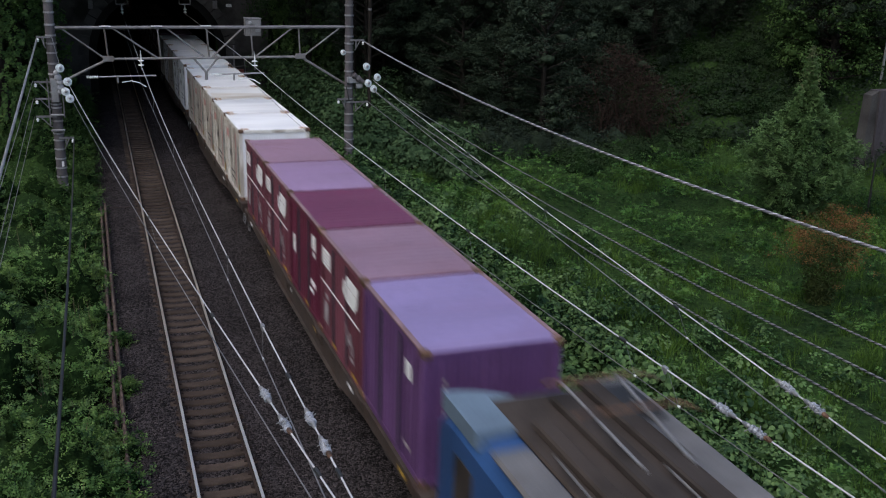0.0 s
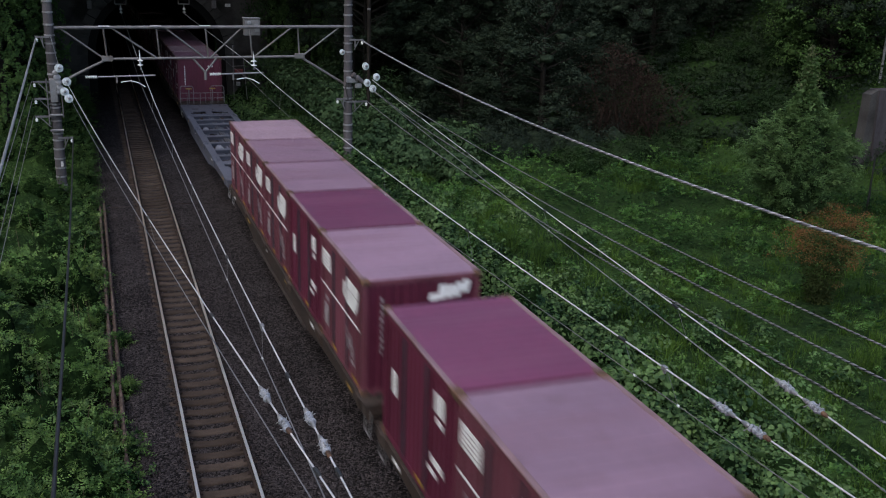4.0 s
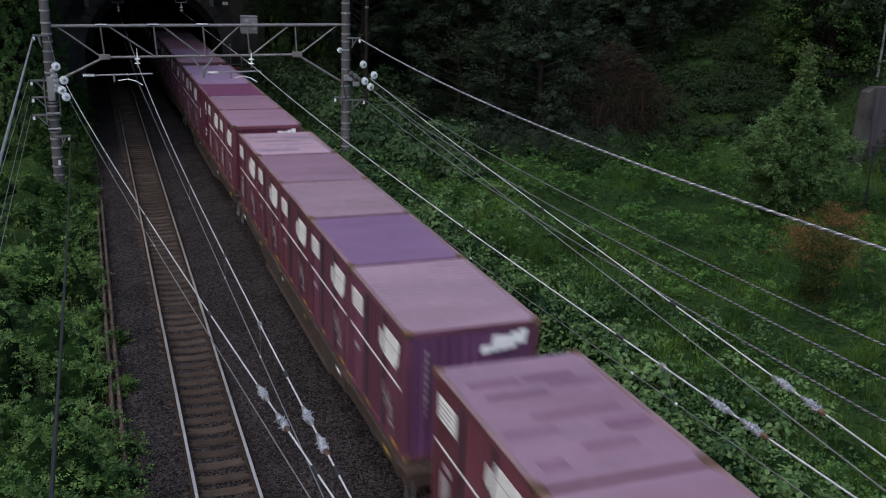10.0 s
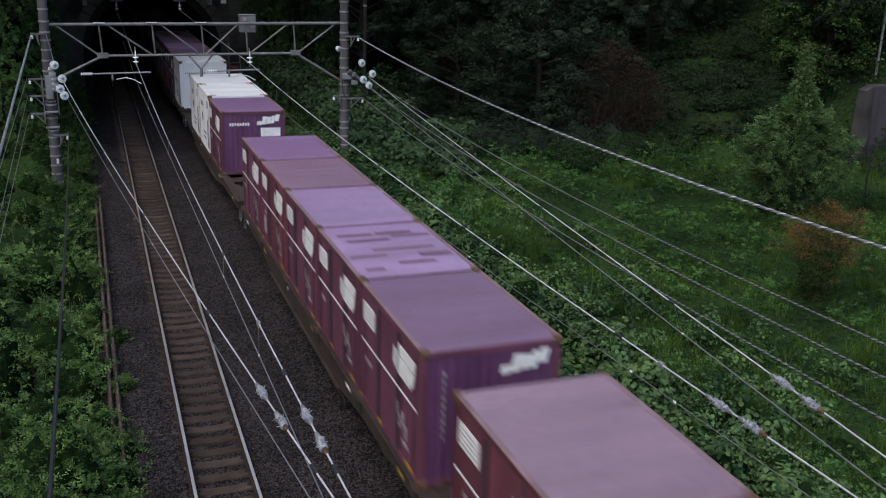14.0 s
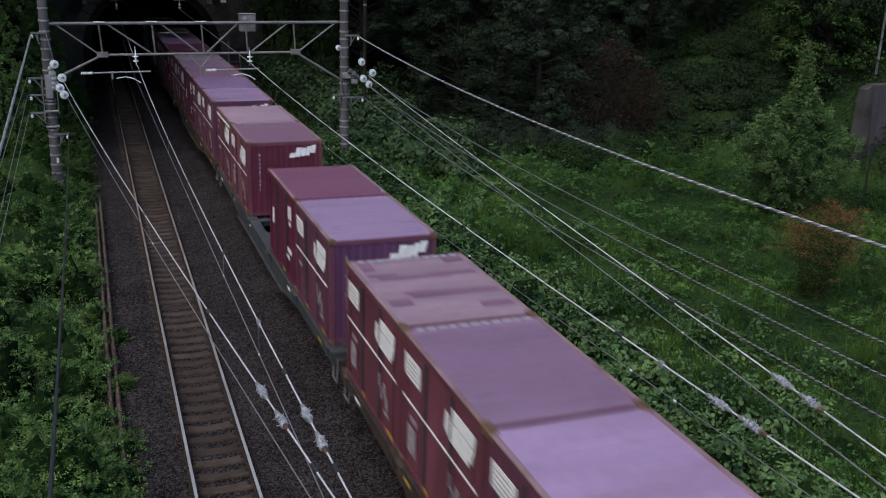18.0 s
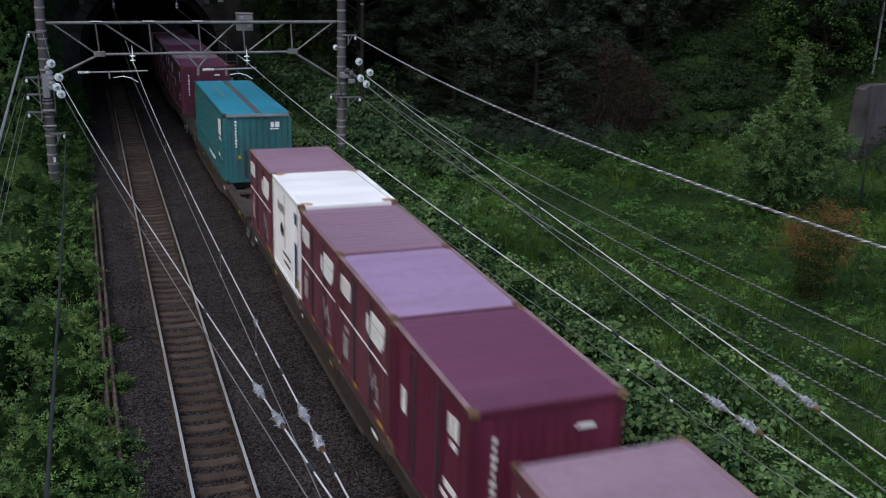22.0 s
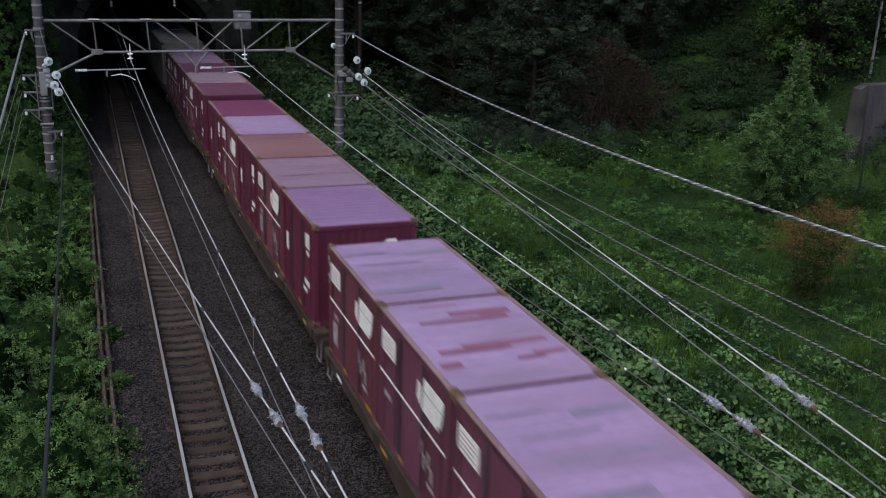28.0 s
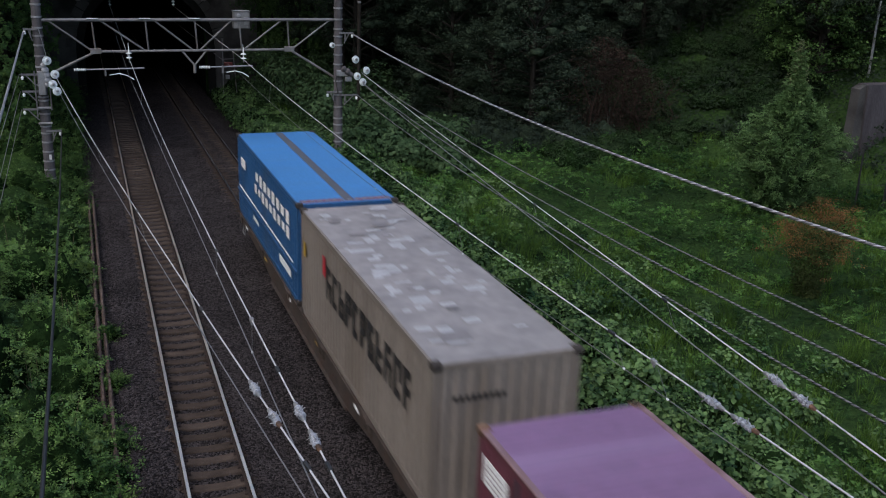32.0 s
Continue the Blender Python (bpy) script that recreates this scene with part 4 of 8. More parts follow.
M.update({
    "label": surf("label_white", (0.9, 0.9, 0.9), 0.5, var=0.06, scale=6, dirt=(0.55, 0.5, 0.52), dirt_amount=0.3, dirt_scale=5),
    "rim": surf("rubbed_rim", (0.235, 0.145, 0.158), 0.55, var=0.2, scale=2.5, grain=18, bump=0.1, dirt=(0.15, 0.08, 0.07), dirt_amount=0.7, dirt_scale=3, stretch=(1, 0.5, 1)),
    "streak": surf("dirt_streak", (0.36, 0.31, 0.22), 0.7, var=0.35, scale=4, dirt=(0.2, 0.15, 0.1), dirt_amount=0.7, dirt_scale=3),
    "rustpale": surf("rust_bloom", (0.42, 0.24, 0.11), 0.8, var=0.3, scale=8, dirt=(0.75, 0.7, 0.62), dirt_amount=0.8, dirt_scale=9),
    "faint": surf("faded_marks", (0.36, 0.31, 0.33), 0.6, var=0.25, scale=6, dirt=(0.16, 0.09, 0.11), dirt_amount=0.6, dirt_scale=7),
    "ink": surf("label_ink", (0.05, 0.045, 0.06), 0.6, var=0.2),
    "yellow": surf("yellow_paint", (0.42, 0.27, 0.04), 0.5, var=0.2, dirt=(0.2, 0.1, 0.03)),
    "ochre": surf("faded_ochre", (0.22, 0.24, 0.13), 0.5, var=0.3, scale=5, dirt=(0.03, 0.2, 0.28), dirt_amount=0.9, dirt_scale=6),
    "red": surf("red_band", (0.42, 0.025, 0.04), 0.5, var=0.15),
    "beige": surf("dirty_beige", (0.47, 0.43, 0.36), 0.6, var=0.25, scale=3, dirt=(0.3, 0.25, 0.19), dirt_amount=0.6),
    "redfaint": surf("faded_red", (0.5, 0.27, 0.24), 0.6, var=0.2, scale=6),
    "navy": surf("navy_band", (0.03, 0.05, 0.17), 0.5, var=0.15),
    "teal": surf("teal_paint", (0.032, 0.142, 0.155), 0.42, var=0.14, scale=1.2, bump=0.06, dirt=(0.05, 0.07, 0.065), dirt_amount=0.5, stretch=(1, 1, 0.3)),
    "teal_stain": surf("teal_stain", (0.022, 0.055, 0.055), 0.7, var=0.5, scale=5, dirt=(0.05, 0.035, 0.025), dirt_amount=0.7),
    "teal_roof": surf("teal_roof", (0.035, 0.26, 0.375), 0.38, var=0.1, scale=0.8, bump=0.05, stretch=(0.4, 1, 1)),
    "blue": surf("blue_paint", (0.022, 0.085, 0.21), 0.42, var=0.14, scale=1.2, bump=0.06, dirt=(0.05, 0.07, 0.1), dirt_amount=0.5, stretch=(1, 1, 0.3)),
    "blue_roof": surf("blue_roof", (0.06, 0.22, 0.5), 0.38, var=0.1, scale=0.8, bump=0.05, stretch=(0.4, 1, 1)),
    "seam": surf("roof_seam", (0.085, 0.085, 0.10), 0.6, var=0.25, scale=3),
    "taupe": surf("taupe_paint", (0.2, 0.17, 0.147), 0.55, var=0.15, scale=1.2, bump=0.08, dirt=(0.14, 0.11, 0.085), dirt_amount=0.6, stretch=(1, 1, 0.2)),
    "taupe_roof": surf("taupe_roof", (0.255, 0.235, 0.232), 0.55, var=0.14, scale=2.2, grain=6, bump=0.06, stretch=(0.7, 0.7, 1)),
    "patch_pale": surf("worn_pale_paint", (0.4, 0.395, 0.41), 0.5, var=0.12, scale=3, rand=0.1),
    "patch_dark": surf("worn_dark_paint", (0.215, 0.195, 0.195), 0.5, var=0.12, scale=3, rand=0.1),
    "patch_lilac": surf("worn_violet_paint", (0.235, 0.185, 0.275), 0.5, var=0.12, scale=3),
    "patch_plum": surf("worn_plum_paint", (0.19, 0.092, 0.145), 0.5, var=0.12, scale=3),
    "patch_red": surf("worn_red_paint", (0.24, 0.09, 0.145), 0.5, var=0.12, scale=3),
    "charcoal": surf("charcoal_mark", (0.022, 0.021, 0.022), 0.6, var=0.2),
    "wagon_grey": surf("wagon_grey", (0.118, 0.124, 0.16), 0.55, 0.1, var=0.12, scale=2, bump=0.08, dirt=(0.08, 0.08, 0.1), dirt_amount=0.5),
    "wagon_dark": surf("wagon_dark", (0.05, 0.055, 0.06), 0.65, 0.1, var=0.25, scale=2, bump=0.15, dirt=(0.035, 0.03, 0.03), dirt_amount=0.6),
    "wagon_brown": surf("wagon_brown", (0.048, 0.035, 0.029), 0.75, 0.1, var=0.45, scale=3, bump=0.3, dirt=(0.05, 0.026, 0.018), dirt_amount=0.8, dirt_scale=2.5, rand=0.2),
    "wagon_rust": surf("wagon_rust", (0.12, 0.066, 0.04), 0.8, 0.1, var=0.4, scale=3, bump=0.3, dirt=(0.055, 0.034, 0.025), dirt_amount=0.7, dirt_scale=2.5),
    "under": surf("underframe_dark", (0.045, 0.036, 0.032), 0.8, 0.2, var=0.3, scale=3, bump=0.3),
    "tank": surf("tank_paint", (0.3, 0.31, 0.36), 0.4, 0.2, var=0.15),
    "loco_blue": surf("loco_blue", (0.025, 0.07, 0.19), 0.35, var=0.1, scale=1),
    "loco_pale": surf("loco_pale_blue", (0.13, 0.18, 0.235), 0.45, var=0.2, scale=1),
    "loco_roof": surf("loco_roof_brown", (0.055, 0.043, 0.036), 0.8, var=0.4, scale=1.5, dirt=(0.035, 0.027, 0.024), dirt_amount=0.8, spec=0.2),
    "loco_soot": surf("loco_soot", (0.042, 0.034, 0.03), 0.8, var=0.4, scale=2, spec=0.2),
    "loco_grey": surf("loco_grey", (0.135, 0.13, 0.13), 0.6, var=0.25, scale=1.2, dirt=(0.1, 0.09, 0.085), dirt_amount=0.7),
    "glass": surf("dark_glass", (0.01, 0.012, 0.014), 0.08, var=0.05),
})
L12, W12, H12 = 3.715, 2.52, 2.5


def casting_mesh(material):
    bm = boxes(((0, 0, 0), (0.17, 0.19, 0.125)), bevel=0.018)
    box(bm, (0, 0, 0.061), (0.06, 0.08, 0.01))
    me = mesh_of(bm, "corner_casting")
    me.materials.append(material)
    return me


CAST = {"rust": casting_mesh(M["rustcast"]), "dark": casting_mesh(M["under"])}


def slab(bm, place, u0, u1, v0, v1, n, depth, thick):
    """A ribbed panel in one piece: n trapezoid ribs along u, run along v. place(u, v, d) puts a point, d outward."""
    p = (u1 - u0) / max(1, n)
    out = [(u0, 0.0)]
    for k in range(n):
        a = u0 + p * k
        out += [(a + 0.18 * p, 0.0), (a + 0.3 * p, depth), (a + 0.7 * p, depth), (a + 0.82 * p, 0.0)]
    out += [(u1, 0.0), (u1, -thick), (u0, -thick)]
    lo = [bm.verts.new(place(u, v0, d)) for u, d in out]
    hi = [bm.verts.new(place(u, v1, d)) for u, d in out]
    m = len(out)
    fs = [bm.faces.new((lo[i], lo[(i + 1) % m], hi[(i + 1) % m], hi[i])) for i in range(m)]
    fs += [bm.faces.new(lo[::-1]), bm.faces.new(hi)]
    bmesh.ops.recalc_face_normals(bm, faces=fs)
    return bm


def open_frame(L, W, H, w=0.11):
    """Posts and rails of a container as one frame."""
    bm = bmesh.new()
    box(bm, (0, 0, H / 2), (W - 0.02, L - 0.02, H - 0.04))
    inner = bmesh.ops.inset_individual(bm, faces=list(bm.faces), thickness=w, use_even_offset=True)
    bmesh.ops.delete(bm, geom=[f for f in bm.faces if f not in set(inner["faces"])], context="FACES")
    bmesh.ops.solidify(bm, geom=list(bm.faces), thickness=0.05)
    bmesh.ops.recalc_face_normals(bm, faces=list(bm.faces))
    return bm


def shell(t, L, W, H, body, side_ribs, end_ribs, depth=0.022, end_body=None):
    """Frame, ends, floor and, where it has no doors, the ribbed sides."""
    part("frame", open_frame(L, W, H), body, t)
    for sy in (-1, 1):
        part("end_wall", slab(bmesh.new(), lambda u, v, d: (u, sy * (L / 2 - 0.045 + d), v), -W / 2 + 0.1, W / 2 - 0.1, 0.1, H - 0.1, end_ribs, depth, 0.03), end_body or body, t)
    part("floor", boxes(((0, 0, 0.06), (W - 0.16, L - 0.16, 0.05))), body, t)
    if side_ribs:
        for sx in (-1, 1):
            part("side_wall", slab(bmesh.new(), lambda u, v, d: (sx * (W / 2 - 0.045 + d), u, v), -L / 2 + 0.1, L / 2 - 0.1, 0.1, H - 0.1, side_ribs, depth, 0.03), body, t)


def roof_panel(L, W, H, ribs, depth=0.012):
    """A roof sheet with shallow cross ribs and a raised rim, in one piece."""
    return slab(bmesh.new(), lambda u, v, d: (v, u, H - 0.008 + d), -L / 2 + 0.025, L / 2 - 0.025, -W / 2 + 0.05, W / 2 - 0.05, max(1, ribs), depth if ribs else 0.0, 0.03)


def castings(t, L, W, H, kind):
    for sx in (-1, 1):
        for sy in (-1, 1):
            for z in (0.061, H - 0.05):
                piece("corner_casting", CAST[kind], t, pose(sx * (W / 2 - 0.065), sy * (L / 2 - 0.07), z))


def side_plate(name, t, y0, y1, z0, z1, material, x=-W12 / 2 - 0.012, label=""):
    return part(name, boxes(((x, (y0 + y1) / 2, (z0 + z1) / 2), (0.008, y1 - y0, z1 - z0))), material, t, label)


def end_plate(name, t, x0, x1, z0, z1, L, material, label="", slant=0.0):
    bm = boxes((((x0 + x1) / 2, -L / 2 - 0.006, (z0 + z1) / 2), (x1 - x0, 0.008, z1 - z0)))
    if slant:
        bmesh.ops.transform(bm, matrix=Matrix(((1, 0, slant, -slant * (z0 + z1) / 2), (0, 1, 0, 0), (0, 0, 1, 0), (0, 0, 0, 1))), verts=bm.verts)
    return part(name, bm, material, t, label)


def bars_up(L, x, z0, z1, n, w=0.05):
    """A column of small marks down a container end."""
    bm = bmesh.new()
    s = (z1 - z0) / n
    for k in range(n):
        ww = w * (0.7 + 0.5 * ((k * 7) % 3) / 2)
        box(bm, (x, -L / 2 - 0.006, z0 + s * (k + 0.5)), (ww, 0.008, s * 0.62))
    return bm


def bars_along(L, x0, x1, z, h, n):
    bm = bmesh.new()
    s = (x1 - x0) / n
    for k in range(n):
        box(bm, (x0 + s * (k + 0.5), -L / 2 - 0.006, z), (s * 0.66, 0.008, h * (0.8 + 0.2 * (k % 2))))
    return bm


def marks(ob):
    """Small print that cannot be picked apart."""
    return tagged(ob, "small printed marks", kind="stuff")


def logo_end(t, L, W, H, big):
    """White slanted maker's mark on the end, drawn as plain shapes."""
    if big:
        bm = bmesh.new()
        for x, w, z, h in ((0.25, 0.18, 0.47, 0.15), (0.425, 0.17, 0.37, 0.31), (0.60, 0.16, 0.37, 0.27), (0.755, 0.13, 0.34, 0.3), (0.91, 0.16, 0.28, 0.26)):
            box(bm, (x, -L / 2 - 0.006, H - z), (w, 0.008, h))
        bmesh.ops.transform(bm, matrix=Matrix(((1, 0, 0.22, -0.22 * (H - 0.38)), (0, 1, 0, 0), (0, 0, 1, 0), (0, 0, 0, 1))), verts=bm.verts)
        part("end_mark", bm, M["label"], t, "white slanted mark")
    else:
        bm = boxes(((0.62, -L / 2 - 0.006, H - 0.46), (0.26, 0.008, 0.075)), ((0.47, -L / 2 - 0.006, H - 0.485), (0.06, 0.008, 0.03)))
        part("end_mark", bm, M["label"], t, "small white mark")


def side_doors(t, body, rods_on=True):
    """Two leaves with locking bars on each long side."""
    for sx in (-1, 1):
        for k, (y0, y1) in enumerate(((-1.72, -0.62), (-0.58, 0.55), (0.59, 1.72))):
            bm = slab(bmesh.new(), lambda u, v, d: (sx * (W12 / 2 - 0.028 + d), u, v), y0, y1, 0.13, H12 - 0.13, 5, 0.014, 0.035)
            d = part("side_door", bm, body, t)
            if sx < 0 and k < 2:
                part("door_seal", boxes(((sx * (W12 / 2 + 0.002), y1 + 0.02, H12 / 2), (0.03, 0.05, H12 - 0.24))), M["ink"], d, "dark strip over the door joint")
            if rods_on and sx < 0 and k != 1:
                for yy in (y0 + 0.2, y1 - 0.2):
                    part("lock_bar", rods(((sx * (W12 / 2 + 0.004), yy, 0.2), (sx * (W12 / 2 + 0.004), yy, 2.3), 0.016), seg=6), body, d)


def worn_patches(parent, rects, z, material, label):
    """Thin flakes where the paint has worn through in blocks: (x0, x1, y0, y1)."""
    bm = boxes(*[(((a + b) / 2, (c + d) / 2, z + 0.00008 * q), (b - a, d - c, 0.0012)) for q, (a, b, c, d) in enumerate(rects)])
    ob = part("worn_paint", bm, material, parent)
    return tagged(ob, label, kind="stuff")


def worn_roof(rf, worn, H):
    z = H + 0.008
    if worn == "p":
        worn_patches(rf, [(-0.95, 0.6, 0.42, 0.66), (0.1, 1.1, 0.5, 0.72), (-1.1, -0.5, 0.7, 0.85), (-0.6, 0.3, -0.55, -0.3), (0.25, 1.15, -0.62, -0.36), (-1.12, -0.7, -0.95, -0.6), (0.5, 1.12, -1.4, -1.1), (0.7, 1.12, 1.3, 1.7), (-1.1, -0.85, 1.1, 1.6), (-0.7, -0.1, -0.36, -0.26)], z, M["patch_plum"], "plum paint left between the worn blocks")
    elif worn == "q":
        worn_patches(rf, [(-1.0, -0.2, 0.95, 1.15), (-0.1, 0.75, 1.0, 1.2), (0.2, 1.1, 0.7, 0.9), (-0.9, 0.1, 0.55, 0.7), (-0.5, 0.9, -0.2, -0.05), (0.4, 1.1, -0.75, -0.5), (-1.1, -0.3, -0.6, -0.45), (-0.2, 0.6, -1.2, -1.0), (-1.0, -0.6, -1.5, -1.3)], z, M["patch_plum"], "plum paint left between the worn blocks")
    elif worn == "s":
        worn_patches(rf, [(0.1, 1.1, 0.7, 0.95), (-0.7, 0.9, -0.4, -0.28), (-1.1, 0.2, -1.35, -1.12), (-1.1, -0.2, 1.02, 1.1), (-0.9, 0.3, 0.3, 0.36)], z, M["patch_lilac"], "darker violet streaks in the faded paint")
    elif worn == "r":
        worn_patches(rf, [(-0.2, 0.95, 0.95, 1.2), (0.3, 0.8, 0.75, 0.95), (-0.85, 0.5, 0.72, 0.86), (-0.5, 1.0, -0.42, -0.24), (-0.95, 0.3, -0.55, -0.38), (0.55, 1.12, -0.95, -0.78), (0.2, 0.7, -1.02, -0.9), (-1.1, -0.75, -1.05, -0.85), (-0.6, 0.1, 1.5, 1.56)], z, M["patch_red"], "red streaks in the faded paint")
    if worn in "dp":
        worn_patches(rf, [(-1.05 + 0.2 * q, -0.93 + 0.2 * q + 0.02 * (q % 3), 1.65, 1.76) for q in range(11)], z, M["patch_pale"], "row of pale dashes along the roof end")


TEMPLATE = {}


def container12(style, roof, worn=""):
    """A twelve foot freight container. Its near end is at -y."""
    key = (style, roof, worn)
    if key in TEMPLATE:
        return TEMPLATE[key]
    words = {"brown": "brownish maroon", "violet": "deep violet", "purple": "purple", "maroon": "maroon", "crimson": "crimson", "white": "white", "cream": "cream white", "snow": "bright white", "plate": "dark purple", "banded": "white-banded maroon"}
    rw = {"lilac": "faded lilac", "violet": "faded violet", "orchid": "streaked violet", "dusk": "dull violet", "mauve": "faded mauve", "pink": "dull pink", "purple": "purple", "dark": "dark purple", "grey": "greyish mauve", "crimson": "crimson",
          "magenta": "magenta", "plum": "plum", "pale": "pale chalky", "rust": "rust brown", "white": "clean white", "stained": "brown stained white"}
    if style in ("white", "cream", "snow"):
        lab = words[style] + " steel refrigerated container, " + rw[roof] + " roof, rusty corners"
    else:
        lab = words[style] + " steel freight container with " + rw[roof] + " roof, on a wagon"
    t = thing("freight_container", lab, "container", "containers on the train")
    body = BODY[{"plate": "plumside", "purple": "plumside", "banded": "maroon"}.get(style, style)]
    # the ends keep their purple where the sides have been browned by brake dust
    ends = BODY[{"cream": "white", "plate": "purple", "banded": "crimson", "maroon": "crimson"}.get(style, style)]
    H = H12 if style not in ("white", "cream", "snow") else H12 + 0.06
    shell(t, L12, W12, H, body, 18 if style in ("white", "cream", "snow") else 0, 12 if style not in ("white", "cream", "snow") else 24, 0.01 if style == "crimson" else 0.018, ends)
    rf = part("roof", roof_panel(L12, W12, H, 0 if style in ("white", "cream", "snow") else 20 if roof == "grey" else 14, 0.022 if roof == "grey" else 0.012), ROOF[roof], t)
    for sx in (-1, 1):
        part("roof_rail", boxes(((sx * (W12 / 2 - 0.04), 0, H - 0.012), (0.1, L12 - 0.3, 0.05)), bevel=0.014), ROOF[roof] if style in ("white", "cream", "snow") else M["rim"], rf, "" if style in ("white", "cream", "snow") else "rubbed rusty roof edge")
    castings(t, L12, W12, H, "rust")
    if worn:
        worn_roof(rf, worn, H + (0.01 if roof == "grey" else 0.0))
    if style in ("white", "cream", "snow"):
        band = M["navy"]
        if style == "snow":
            side_plate("colour_band", t, -1.36, -1.14, 0.25, 1.5, M["red"], label="red band down the side")
            side_plate("colour_band", t, -1.36, -1.14, 2.1, 2.38, M["red"], label="red block above the band")
            side_plate("colour_band", t, -1.36, -1.14, 1.82, 2.02, M["teal"], label="small green block")
            for ya, yb in ((1.22, 1.42), (0.98, 1.18), (0.76, 0.94)):
                side_plate("maker_mark", t, ya, yb, 1.92, 2.12, M["redfaint"], label="faded red mark")
            bm = boxes(*[((0.98 - 0.06 * (q % 4) + 0.015 * q, -L12 / 2 - 0.004 - 0.0006 * q, 0.2 + 0.13 * q), (0.14 - 0.03 * (q % 3), 0.004, 0.3)) for q in range(8)])
            tagged(part("rust_stain", bm, M["rustpale"], t, "brown rust stain at the end corner"), kind="stuff")
        elif style != "cream":
            side_plate("colour_band", t, -1.42, -1.24, 0.25, 1.45, band, label="navy band down the side")
            side_plate("colour_band", t, -1.42, -1.24, 1.95, 2.25, band, label="navy block above the band")
            for q, (ya, yb) in enumerate(((0.75, 0.95), (0.5, 0.7), (0.22, 0.45))):
                side_plate("maker_mark", t, ya, yb, 1.82, 2.05 - 0.04 * (q % 2), M["faint"], label="plain grey blue mark")
        else:
            side_plate("colour_band", t, -1.5, -1.42, 0.3, 1.9, M["teal"], label="thin green band down the side")
            if worn == "m":
                side_plate("maker_mark", t, 0.84, 1.46, 1.9, 2.02, M["tank"], label="pale blue faded mark")
                side_plate("colour_band", t, -1.0, -0.84, 1.25, 2.0, M["teal"], label="teal block down the side")
                side_plate("colour_band", t, -1.0, -0.84, 0.7, 1.2, M["yellow"], label="yellow block under the teal one")
            else:
                for q in range(4):
                    side_plate("maker_mark", t, 0.84 + 0.16 * q, 0.97 + 0.16 * q, 1.84, 2.12, M["redfaint"], label="faded red mark")
                side_plate("colour_band", t, -1.0, -0.84, 0.3, 2.3, M["redfaint"], label="faded red band down the side")
            for ya, yb in ((0.36, 0.56), (-0.46, -0.28)):
                side_plate("side_post", t, ya, yb, 0.15, 2.38, M["beige"], label="dirty beige upright")
        streaks = [(1.66, 0.05, 0.2), (1.2, 0.03, 0.6), (0.62, 0.04, 0.3), (0.05, 0.03, 0.9), (-0.35, 0.05, 0.25), (-0.95, 0.04, 0.5), (-1.62, 0.06, 0.2)]
        bm = boxes(*[((-W12 / 2 - 0.006, y, (z0 + 2.4) / 2), (0.006, w, 2.4 - z0)) for y, w, z0 in (streaks if style == "cream" else streaks[::3])])
        tagged(part("dirt_streak", bm, M["streak"], t, "brown dirty streaks down the side"), kind="stuff")
        bm = bmesh.new()
        for sx in (-1, 1):
            for sy in (-1, 1):
                for q in range(5):
                    box(bm, (sx * (W12 / 2 - 0.12 - 0.05 * q), sy * (L12 / 2 - 0.12 - 0.03 * ((q * 3) % 4)), H + 0.0075 + 0.0006 * q), (0.16 - 0.02 * q, 0.2 - 0.03 * ((q * 2) % 3), 0.002))
        tagged(part("rust_bloom", bm, M["rustpale"], rf, "orange rust spreading from the corners"), kind="stuff")
        hz = part("hazard_mark", box(bmesh.new(), (0, 0, 0), (0.008, 0.3, 0.3)), M["charcoal"], t, "dark diamond")
        hz.matrix_basis = pose(-W12 / 2 - 0.012, 0.45, 1.35, 45, 0, 0)
        side_plate("text_bar", t, -0.7, 0.3, 0.72, 0.78, M["ink"])
        side_plate("text_bar", t, -0.6, 0.2, 0.5, 0.56, M["ink"])
        side_plate("placard", t, -1.7, -1.5, 0.3, 0.55, M["yellow"])
        marks(part("end_number", bars_along(L12, -1.0, 0.1, H - 0.62, 0.075, 10), M["faint" if style == "snow" else "ink"], t, "row of dark marks"))
        part("rust_streak", boxes(((-0.42, -L12 / 2 - 0.004, 0.32), (0.12, 0.006, 0.34)), ((0.72, -L12 / 2 - 0.004, 0.22), (0.2, 0.006, 0.2))), M["rustcast"], t, "rust streaks at the foot")
        TEMPLATE[key] = t
        return t
    side_doors(t, body)
    if style == "violet":
        side_plate("label_plate", t, -1.3, -1.0, 1.75, 2.05, M["label"], label="small white label")
        side_plate("text_bar", t, -1.3, -0.95, 0.42, 0.5, M["faint"])
        marks(part("end_number", bars_up(L12, -0.86, 1.3, 2.0, 6, 0.05), M["faint"], t, "column of faded marks"))
        TEMPLATE[key] = t
        return t
    if style == "crimson":
        # plainer newer type: small mark near the leading end
        marks(part("side_mark", boxes(((-W12 / 2 - 0.014, -1.14, 1.97), (0.008, 0.15, 0.34)), ((-W12 / 2 - 0.014, -1.37, 1.99), (0.008, 0.2, 0.36)), ((-W12 / 2 - 0.014, -1.3, 1.68), (0.008, 0.26, 0.1))), M["label"], t, "white mark"))
        side_plate("label_plate", t, 0.95, 1.2, 1.1, 1.55, M["label"], label="small white label")
        side_plate("text_bar", t, -1.5, -0.95, 0.85, 0.98, M["label"])
        side_plate("text_bar", t, -1.2, -0.8, 0.65, 0.74, M["label"])
        side_plate("caution_plate", t, -0.55, -0.2, 0.12, 0.2, M["yellow"])
